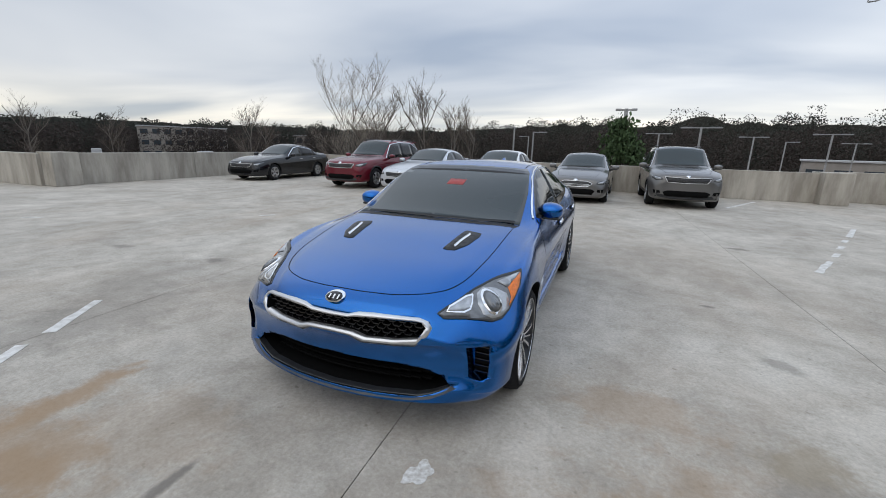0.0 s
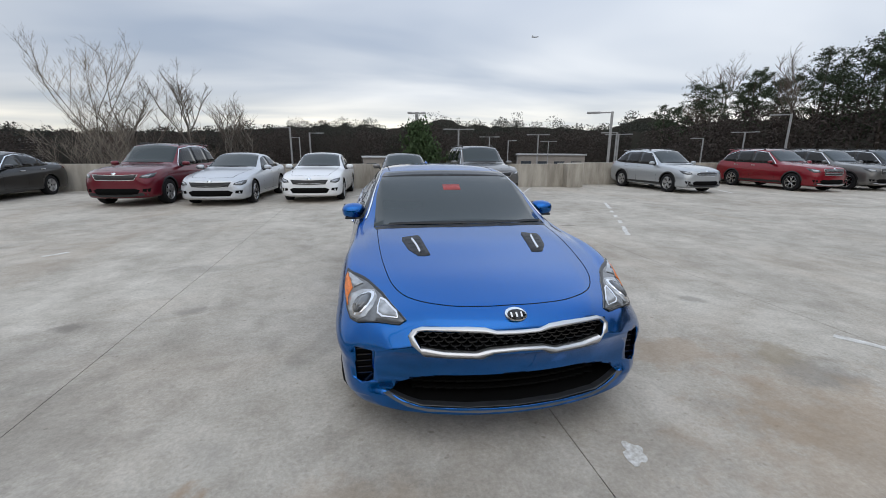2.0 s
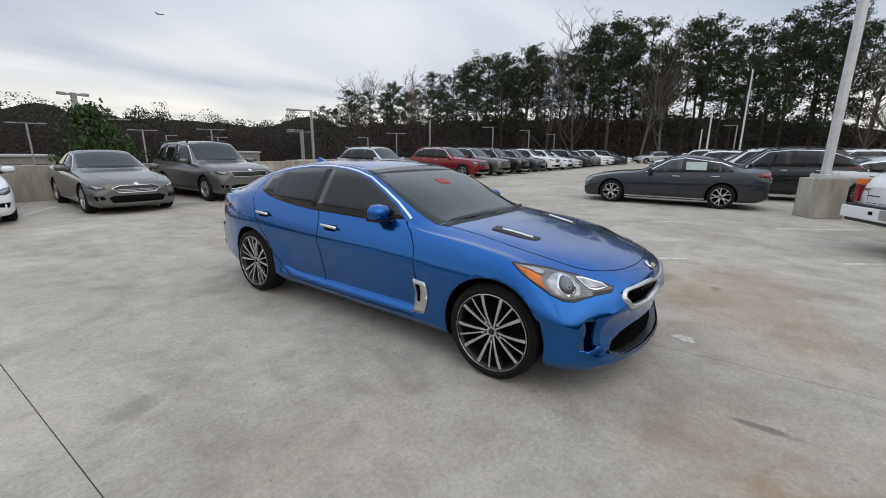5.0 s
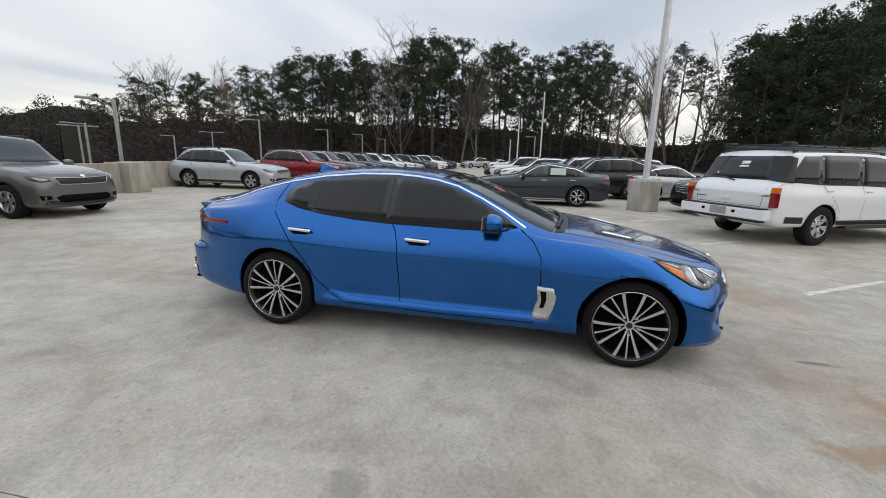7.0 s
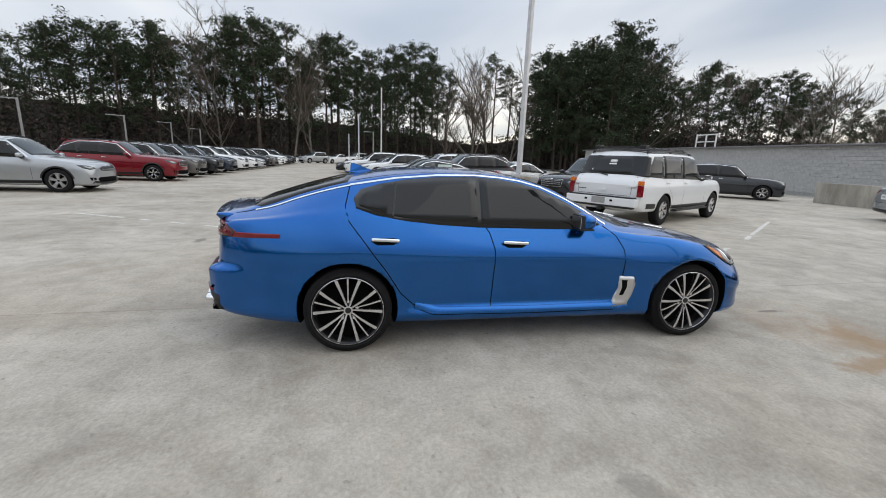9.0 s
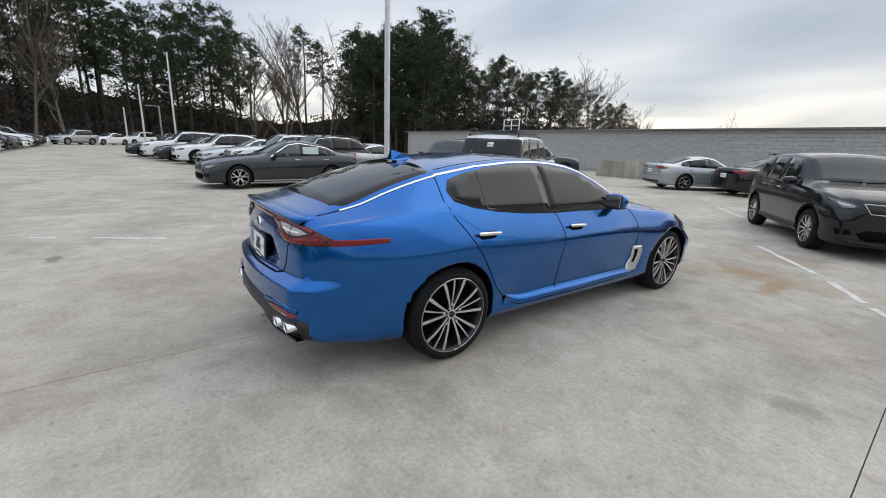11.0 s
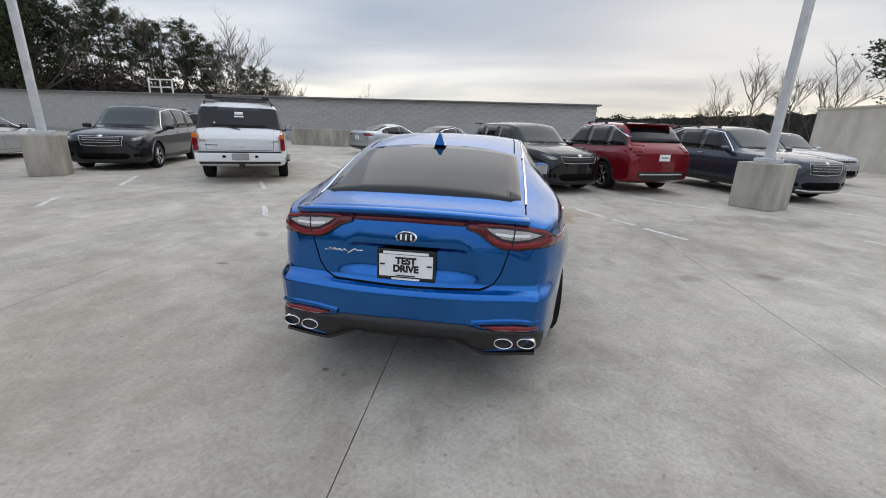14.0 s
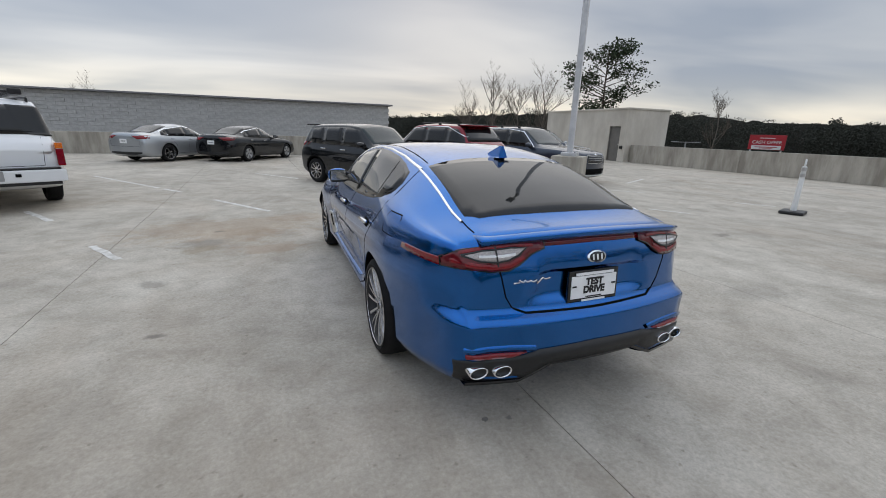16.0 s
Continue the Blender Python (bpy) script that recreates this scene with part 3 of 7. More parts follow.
def wheel_meshes(kind, R, rim, width):
    key = (kind, R, rim, width)
    if key in WHEELS:
        return WHEELS[key]
    w = width / 2
    bm = bmesh.new()
    prof = [(-w * 0.8, rim * 0.98), (-w, rim + 0.015), (-w, R - 0.035), (-w * 0.86, R - 0.008), (-w * 0.5, R), (w * 0.5, R), (w * 0.86, R - 0.008), (w, R - 0.035), (w * 1.02, (R + rim) / 2), (w, rim + 0.015), (w * 0.8, rim * 0.98)]
    lathe_x(bm, prof, 44)
    for k in (-0.3, 0.0, 0.3):
        lathe_x(bm, [(w * k - 0.004, R + 0.0015), (w * k + 0.004, R + 0.0015)], 44)
    tyre = bpy.data.meshes.new("tyre")
    bm.to_mesh(tyre)
    bm.free()
    tyre.materials.append(M_TYRE)
    bm = bmesh.new()
    lathe_x(bm, [(-w * 0.8, rim * 0.98), (w * 0.2, rim * 0.90), (w * 0.80, rim * 0.965), (w * 0.9, rim * 1.0), (w * 0.97, rim * 0.995), (w * 0.95, rim * 0.965), (w * 0.55, rim * 0.93), (w * 0.1, rim * 0.9)], 44)
    
    # backing sheet and brake disc in near-black: shade behind the spokes as colour
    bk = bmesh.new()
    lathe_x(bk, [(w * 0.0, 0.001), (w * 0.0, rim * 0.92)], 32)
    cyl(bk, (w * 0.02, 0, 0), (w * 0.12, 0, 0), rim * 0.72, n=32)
    back = bpy.data.meshes.new("shaded_wheel_back")
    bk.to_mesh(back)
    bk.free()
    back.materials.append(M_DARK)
    barrel = bpy.data.meshes.new("rim")
    bm.to_mesh(barrel)
    bm.free()
    barrel.materials.append(M_ALLOYD if kind != "silver5" else M_ALLOYG)
    bm = bmesh.new()

    def spoke(a0, a1, w0, w1, r0=0.16, r1=0.97, x0=0.72, x1=0.9):
        """One bar from angle a0 at the hub to a1 at the lip."""
        vs = []
        for t in (0, 0.35, 0.7, 1):
            r = rim * (r0 + (r1 - r0) * t)
            a = a0 + (a1 - a0) * t ** 1.25
            ww = w0 + (w1 - w0) * t
            x = w * (x0 + (x1 - x0) * t + 0.08 * math.sin(math.pi * t))
            d, n = Vector((0, math.cos(a), math.sin(a))), Vector((0, -math.sin(a), math.cos(a)))
            c = d * r
            vs.append([bm.verts.new((x, *(c + n * ww / 2)[1:])), bm.verts.new((x, *(c - n * ww / 2)[1:])), bm.verts.new((x - 0.028, *(c - n * ww * 0.7)[1:])), bm.verts.new((x - 0.028, *(c + n * ww * 0.7)[1:]))])
        for p, q in zip(vs, vs[1:]):
            for k in range(4):
                j = (k + 1) % 4
                bm.faces.new((p[k], p[j], q[j], q[k]))
        bm.faces.new(vs[0][::-1])
        bm.faces.new(vs[-1])

    if kind == "hero":
        for k in range(5):
            a = math.radians(72 * k - 90)
            for sg in (-1, 1):
                spoke(a + sg * 0.30, a + sg * 0.345, 0.011, 0.024, 0.12, 0.975, 0.66, 0.9)
            spoke(a, a, 0.008, 0.013, 0.2, 0.975, 0.62, 0.88)
    elif kind == "dark5":
        for k in range(5):
            a = math.radians(72 * k + 90)
            spoke(a - 0.12, a - 0.26, 0.02, 0.028)
            spoke(a + 0.12, a + 0.26, 0.02, 0.028)
            spoke(a, a, 0.018, 0.012, 0.3, 0.6)
    elif kind == "ten":
        for k in range(10):
            a = math.radians(36 * k)
            spoke(a, a, 0.024, 0.02)
    else:
        for k in range(5 if kind == "silver5" else 6):
            a = math.radians((72 if kind == "silver5" else 60) * k + 90)
            spoke(a - 0.10, a - 0.14, 0.045, 0.05)
            spoke(a + 0.10, a + 0.14, 0.045, 0.05)
    hub = 0.13 if kind == "hero" else 0.17
    cyl(bm, (w * 0.3, 0, 0), (w * 0.74, 0, 0), rim * (hub + 0.03), rim * hub, 20)
    for k in range(5):
        a = math.radians(72 * k + 54)
        cyl(bm, (w * 0.6, rim * 0.27 * math.cos(a), rim * 0.27 * math.sin(a)), (w * 0.76, rim * 0.27 * math.cos(a), rim * 0.27 * math.sin(a)), 0.011, n=8)
    lip = 0.975 if kind == "hero" else 0.955
    lathe_x(bm, [(w * 0.93, rim * lip), (w * 0.985, rim * (lip + 0.012)), (w * 0.97, rim * 1.0)], 44)
    bmesh.ops.recalc_face_normals(bm, faces=bm.faces)
    spk = bpy.data.meshes.new("spokes")
    bm.to_mesh(spk)
    bm.free()
    spk.materials.append(M_ALLOY if kind != "silver5" else M_ALLOYG)
    bm = bmesh.new()
    cyl(bm, (w * 0.7, 0, 0), (w * 0.79, 0, 0), rim * (hub - 0.04), rim * (hub - 0.05), 20)
    cap = bpy.data.meshes.new("hub_cap")
    bm.to_mesh(cap)
    bm.free()
    cap.materials.append(M_GLOSSBK)
    for m in (tyre, barrel):
        m.polygons.foreach_set("use_smooth", [True] * len(m.polygons))
    WHEELS[key] = (tyre, barrel, spk, cap, back)
    return WHEELS[key]


def add_wheels(root, kind, R, rim, width, xout, yf, yr, turn=0.0, rear_turn=17):
    tyre, barrel, spk, cap, back = wheel_meshes(kind, R, rim, width)
    for y in (yf, yr):
        for s in (-1, 1):
            wob = new("wheel", tyre)
            wob.parent = root
            wob["label"] = "black rubber tyre on an alloy rim"
            wob.matrix_basis = pose(s * (xout - width / 2), y, R, turn + rear_turn * (y > 0), 0, 0 if s > 0 else 180)
            for nm, me in (("rim", barrel), ("spokes", spk), ("hub_cap", cap), ("shaded_wheel_back", back)):
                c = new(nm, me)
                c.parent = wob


def solid(verts_faces, name, material, parent, label=""):
    return pydata(name, verts_faces[0], verts_faces[1], material, parent, label)


def mirror_cap(body_root, s, c, size, pmat, name="mirror"):
    """A door mirror: rounded shell on a stalk, with dark base and glass."""
    bm = bmesh.new()
    bmesh.ops.create_uvsphere(bm, u_segments=18, v_segments=12, radius=1.0)
    for v in bm.verts:
        x, y, z = v.co
        sx = math.copysign(abs(x) ** 0.62, x)
        sz = math.copysign(abs(z) ** 0.7, z)
        yy = y if y < 0 else y * 0.35
        taper = 1.0 - 0.22 * max(0, sx) - 0.12 * (1 - sx) * 0.5
        v.co = (s * (sx * size[0]), yy * size[1], sz * size[2] * taper - 0.10 * size[2] * (1 - sz) * 0)
    if s < 0:
        bmesh.ops.reverse_faces(bm, faces=bm.faces)
    bmesh.ops.translate(bm, verts=bm.verts, vec=c)
    ob = part(name, bm, pmat, body_root, "", True)
    bm = bmesh.new()
    cx, cy, cz = c
    cyl(bm, (cx - s * size[0] * 0.7, cy + 0.01, cz - size[2] * 0.75), (cx - s * (size[0] + 0.06), cy + 0.03, cz - size[2] * 1.15), 0.03, 0.035, 10)
    box(bm, (cx, cy - 0.01, cz - size[2] * 0.78), (size[0] * 1.5, size[1] * 1.25, size[2] * 0.28), 0.012)
    part("mirror_base", bm, M_BLACK, ob)
    bm = bmesh.new()
    box(bm, (cx, cy + size[1] * 0.33, cz), (size[0] * 1.72, 0.028, size[2] * 1.5), 0.012)
    part("mirror_bezel", bm, M_BLACK, ob)
    bm = bmesh.new()
    box(bm, (cx, cy + size[1] * 0.33 + 0.016, cz), (size[0] * 1.5, 0.006, size[2] * 1.25), 0.002)
    part("mirror_glass", bm, M_CHROME, ob)
    return ob


# ---- the large structure ----
ground = empty("ground")
tagged(ground, "dull winter ground far below the parking deck", "ground", kind="structure")
bm = bmesh.new()
bmesh.ops.create_grid(bm, x_segments=60, y_segments=60, size=1500)
for v in bm.verts:
    v.co.z = -5.2 + 1.2 * noise.noise(v.co * 0.004)
part("terrain", bm, M_GROUND, ground, smooth=True)
bm = bmesh.new()
box(bm, (20, 75, -4.6), (150, 90, 0.3))
part("lower_lot", bm, M_ASPHALT, ground, "grey asphalt lot below the deck")

TILT = 0.039            # the deck's joints run a little askew to the parked car
JX = [0.27 + 3.07 * k for k in range(-7, 33)]
deck = empty("floor")
tagged(deck, "weathered pale concrete roof parking deck with stains", "floor", kind="structure")
bm = bmesh.new()
box(bm, (38.5, -6.0, -0.36), (124, 62, 0.70))
part("deck_base", bm, M_JOINT, deck)
for a, b in zip(JX, JX[1:]):
    g = 0.003
    y0, y1 = (-28.0, 15.4) if b < 60 else (-28.0, 24.0)
    vs = []
    for z in (-0.05, 0.0):
        for x, y in ((a + g, y0), (b - g, y0), (b - g, y1), (a + g, y1)):
            vs.append((x - TILT * y, y, z))
    pydata("slab", vs, [(3, 2, 1, 0), (4, 5, 6, 7), (0, 1, 5, 4), (1, 2, 6, 5), (2, 3, 7, 6), (3, 0, 4, 7)], M_DECK, deck)


def wall_run(name, a, b, h, th, label, material=M_WALL, piers=(), seam=6.0):
    """A cast wall from a to b in lengths with narrow open joints, a bevelled top and piers."""
    root = empty(name)
    tagged(root, label, "wall", kind="structure")
    a, b = Vector((*a, 0)), Vector((*b, 0))
    d = (b - a)
    L = d.length
    ang = math.atan2(d.y, d.x)
    n = max(1, round(L / seam))
    for k in range(n):
        bm = bmesh.new()
        l = L / n - 0.012
        box(bm, (0, 0, h / 2), (l, th, h), 0.015)
        ob = part("wall_panel", bm, material, root)
        c = a + d * ((k + 0.5) / n)
        ob.matrix_basis = pose(c.x, c.y, -0.0, 0, 0, math.degrees(ang))
    for p, wdt, dep in piers:
        bm = bmesh.new()
        box(bm, (0, 0, (h + 0.03) / 2), (wdt, th + dep, h + 0.03), 0.02)
        ob = part("pier", bm, material, root)
        c = a + d * p
        ob.matrix_basis = pose(c.x, c.y, 0, 0, 0, math.degrees(ang))
    return root


wall_run("wall_north", (-15.0, 13.45), (8.2, 13.5), 0.99, 0.24, "low stained grey concrete parapet at the deck edge", piers=[(0.992, 0.75, 0.85)])
wall_run("wall_northeast", (8.6, 14.5), (62, 14.8), 1.02, 0.24, "low stained grey concrete parapet behind parked cars", piers=[(0.45, 0.8, 0.6)])
wall_run("wall_west_upper", (-15.0, 3.55), (-15.05, 13.3), 1.02, 0.26, "rain-streaked grey concrete parapet at the deck edge", piers=[(0.03, 0.75, 0.5)])
wall_run("wall_step", (-19.6, 3.45), (-15.2, 3.5), 1.0, 0.26, "rain-streaked grey concrete parapet return")
wall_run("wall_west", (-18.15, -15.1), (-19.5, 3.3), 1.0, 0.26, "long stained concrete parapet beside the stair hut")
wall_run("wall_south", (-7.0, -20.3), (13.0, -20.6), 0.98, 0.24, "low brown-grey concrete parapet in front of a block building")
wall_run("wall_southwest", (-17.6, -24.5), (-7.1, -24.0), 1.1, 0.24, "low pale concrete parapet beside the stair hut")
wall_run("wall_east", (99.5, -30), (98, 24), 1.0, 0.3, "far concrete parapet at the end of the deck", seam=14)

# stair hut with a recessed steel door
hut = empty("stair_hut", pose(-17.7, -15.2, 0, 0, 0, 0))
tagged(hut, "pale concrete stair hut with a recessed grey door", "hut", kind="structure")
bm = bmesh.new()
HD0, HD1 = -1.42, -0.52
box(bm, (-0.12, (-7.9 + HD0) / 2, 1.5), (0.24, HD0 + 7.9, 3.0), 0.015)
box(bm, (-0.12, HD1 / 2, 1.5), (0.24, -HD1, 3.0), 0.015)
box(bm, (-0.12, (HD0 + HD1) / 2, 2.52), (0.235, HD1 - HD0 + 0.01, 0.96))
box(bm, (-1.6, -0.12, 1.5), (2.72, 0.235, 3.0), 0.015)
box(bm, (-3.05, -3.95, 1.5), (0.24, 7.9, 3.0), 0.015)
box(bm, (-1.6, -7.78, 1.5), (2.7, 0.24, 3.0), 0.015)
part("hut_wall", bm, M_HUT, hut)
bm = bmesh.new()
box(bm, (-1.58, -3.95, 3.03), (3.26, 8.0, 0.10), 0.015)
part("hut_roof", bm, M_HUT, hut)
bm = bmesh.new()
box(bm, (-0.14, (HD0 + HD1) / 2, 1.0), (0.05, HD1 - HD0 - 0.08, 2.0), 0.004)
door = part("door", bm, M_DOORGREY, hut, "grey painted steel door")
bm = bmesh.new()
box(bm, (-0.10, HD0 + 0.02, 1.02), (0.10, 0.04, 2.04))
box(bm, (-0.10, HD1 - 0.02, 1.02), (0.10, 0.04, 2.04))
box(bm, (-0.10, (HD0 + HD1) / 2, 2.02), (0.10, HD1 - HD0 - 0.08, 0.04))
part("door_frame", bm, M_DOORGREY, hut)
bm = bmesh.new()
box(bm, (-0.09, HD1 - 0.14, 1.0), (0.05, 0.12, 0.03), 0.008)
part("door_handle", bm, M_SATIN, door)
bm = bmesh.new()
box(bm, (0.04, -0.28, 0.83), (0.08, 0.2, 0.16), 0.01)
part("call_box", bm, M_BLACK, hut, "small dark box on the hut wall")

# block-walled building
bl = empty("block_building", None)
tagged(bl, "long windowless grey split-face block building", "building", kind="structure")
BA, BB = Vector((-6.15, -25.5, 0)), Vector((45.0, -25.6, 0))
bm = bmesh.new()
box(bm, (19.4, -33.55, 0.4), (51.0, 16, 5.2))
part("core", bm, M_BLOCKJ, bl)
bm = bmesh.new()
box(bm, (19.4, -33.5, 3.06), (51.5, 16.5, 0.10), 0.02)
part("coping", bm, M_COPING, bl, "dark metal coping strip")
bm = bmesh.new()
box(bm, (25.3, -25.75, 3.6), (0.08, 0.08, 1.0))
box(bm, (26.3, -25.75, 3.6), (0.08, 0.08, 1.0))
box(bm, (27.3, -25.75, 3.6), (0.08, 0.08, 1.0))
box(bm, (26.3, -25.75, 4.1), (2.1, 0.08, 0.08))
box(bm, (26.3, -25.75, 3.55), (2.1, 0.08, 0.08))
tagged(part("roof_ladder_rail", bm, M_WHITE), "white tubular guard rail on the block building's roof edge", "rail", kind="structure")


# ---- markings ----
def stripe(a, b, w=0.1, material=M_LINE, name="parking_line", label="worn white painted parking line on concrete", seed=0):
    rng = random.Random(seed)
    a, b = Vector((*a, 0)), Vector((*b, 0))
    d = b - a
    L = d.length
    t = d.normalized()
    n = Vector((-t.y, t.x, 0))
    k = max(2, int(L / 0.12))
    top = [[], []]
    for i in range(k + 1):
        for s in (0, 1):
            e = (w / 2 + rng.uniform(-0.012, 0.012)) * (1 if s else -1)
            p = a + t * (L * i / k) + n * e
            top[s].append((p.x, p.y, 0.004))
    vs = top[0] + top[1] + [(x, y, 0.0005) for x, y, z in top[0]] + [(x, y, 0.0005) for x, y, z in top[1]]
    m = k + 1
    fs = []
    for i in range(k):
        fs += [(i, i + 1, m + i + 1, m + i), (2 * m + i, 2 * m + i + 1, i + 1, i), (m + i, m + i + 1, 3 * m + i + 1, 3 * m + i)]
    fs += [(0, m, 3 * m, 2 * m), (k, 2 * m + k, 3 * m + k, m + k)]
    ob = pydata(name, vs, fs, material)
    tagged(ob, label, "marking", kind="structure")
    return ob


LINES = [((6.34, 7.6), (5.75, 6.35)), ((5.55, 5.95), (5.4, 5.65)), ((5.2, 5.2), (5.05, 4.9)), ((4.85, 4.45), (4.7, 4.15)), ((4.5, 3.75), (4.05, 2.9)),
         ((5.79, 12.55), (4.49, 10.10)), ((-1.41, 10.3), (-0.64, 11.6)), 
         ((-5.51, 2.61), (-5.3, 2.85)), ((-9.05, 0.25), (-8.75, 0.45)), ((3.2, -1.4), (3.66, -2.1)), ((1.65, -3.95), (2.7, -5.45)),
         ((5.4, -4.8), (4.73, -3.87)), ((8.6, -4.6), (7.65, -3.2)), ((10.8, -3.2), (10.55, -4.1)), ((6.2, -10.3), (4.1, -7.5)), ((3.95, -7.3), (3.5, -6.7)),
         ((-0.58, -5.32), (-1.67, -3.96)), ((-1.85, -3.7), (-2.27, -3.0)), ((-2.35, -2.85), (-2.62, -2.5)), ((-2.7, -2.3), (-3.12, -1.72)), ((-3.45, -5.75), (-4.8, -4.5)),
         ((-6.5, -5.7), (-7.95, -4.45)), ((-5.9, -2.45), (-6.35, -1.82)), ((-8.9, -2.6), (-9.35, -1.95)), ((-9.2, -6.35), (-10.9, -7.3)), ((0.9, -9.0), (2.1, -10.6)), ((13.5, 11.2), (13.0, 9.9)), ((7.4, -1.7), (6.9, -1.0))]
for i, (a, b) in enumerate(LINES):
    stripe(a, b, 0.085, seed=i)


def blot(name, c, r, material, label, seed, sx=1.0, ang=0.0):
    """A ragged flat patch on the deck."""
    rng = random.Random(seed)
    n = 28
    pts = []
    for i in range(n):
        a = 2 * math.pi * i / n
        q = r * (0.75 + 0.35 * noise.noise(Vector((math.cos(a) * 1.3 + seed, math.sin(a) * 1.3, seed * 0.7))) + rng.uniform(-0.06, 0.06))
        x, y = q * math.cos(a) * sx, q * math.sin(a)
        pts.append((c[0] + x * math.cos(ang) - y * math.sin(ang), c[1] + x * math.sin(ang) + y * math.cos(ang)))
    vs = [(x, y, 0.003) for x, y in pts] + [(x, y, 0.0004) for x, y in pts]
    fs = [tuple(range(n))] + [(i, n + i, n + (i + 1) % n, (i + 1) % n) for i in range(n)]
    tagged(pydata(name, vs, fs, material), label, "mark", kind="structure")


blot("paint_remnant", (0.63, -2.42), 0.075, M_FLAKE, "flaking remnant of white paint on concrete", 3, 1.5, 1.35)
blot("oil_spot", (0.53, 2.37), 0.022, M_SPALL, "small dark oil spot on concrete", 4)
blot("oil_spot", (0.40, 2.40), 0.02, M_SPALL, "small dark oil spot on concrete", 5)


# ---- light poles on concrete blocks ----
def deck_pole(c, ang, size=0.78):
    root = empty("light_pole", pose(*c, 0, 0, ang))
    tagged(root, "pale square steel light pole bolted on a concrete block", "light pole")
    bm = bmesh.new()
    box(bm, (0, 0, 0.47), (size, size, 0.94), 0.02)
    base = part("concrete_block", bm, M_WALL, root, "stained square concrete block")
    bm = bmesh.new()
    box(bm, (0, 0, 0.985), (0.40, 0.40, 0.09), 0.012)
    part("base_cover", bm, M_GALV, root)
    bm = bmesh.new()
    box(bm, (0, 0, 5.1), (0.145, 0.145, 8.2), 0.02)
    part("pole", bm, M_GALV, root)
    bm = bmesh.new()
    box(bm, (0.55, 0, 9.15), (1.1, 0.1, 0.1), 0.01)
    part("arm", bm, M_GALV, root)
    bm = bmesh.new()
    box(bm, (1.2, 0, 9.12), (0.7, 0.35, 0.16), 0.03)
    part("lamp_head", bm, M_POLEGREY, root)
    for sx in (-1, 1):
        for sy in (-1, 1):
            bm = bmesh.new()
            cyl(bm, (sx * 0.16, sy * 0.16, 1.02), (sx * 0.16, sy * 0.16, 1.06), 0.018, n=6)
            part("bolt", bm, M_POLEGREY, root)
    return root


deck_pole((10.35, -4.03, 0), 33, 0.66)
deck_pole((-5.85, -5.2, 0), 40, 0.80)

# flexible marker post
post = empty("marker_post", pose(-8.7, -1.25, 0, 0, 0, 20))
tagged(post, "white plastic marker post on a black rubber base", "marker post")
bm = bmesh.new()
box(bm, (0, 0, 0.035), (0.50, 0.42, 0.07), 0.03)
part("base", bm, M_BLACK, post, "black rubber base")
bm = bmesh.new()
cyl(bm, (0, 0, 0.06), (0, 0, 0.98), 0.055, 0.045, 16)
cyl(bm, (0, 0, 0.98), (0, 0, 1.0), 0.045, 0.03, 16)
part("post", bm, M_WHITE, post)
bm = bmesh.new()
for i in range(16):
    a0, a1 = 2 * math.pi * i / 16, 2 * math.pi * (i + 1) / 16
    cyl(bm, (0.045 * math.cos(a0), 0, 1.06 + 0.07 * math.sin(a0)), (0.045 * math.cos(a1), 0, 1.06 + 0.07 * math.sin(a1)), 0.014, n=6)
part("loop_handle", bm, M_WHITE, post)
for z in (0.78, 0.9):
    bm = bmesh.new()
    cyl(bm, (0, 0, z), (0, 0, z + 0.07), 0.0525, 0.051, 16, False)
    part("reflective_band", bm, M_SATIN, post, "grey reflective band")


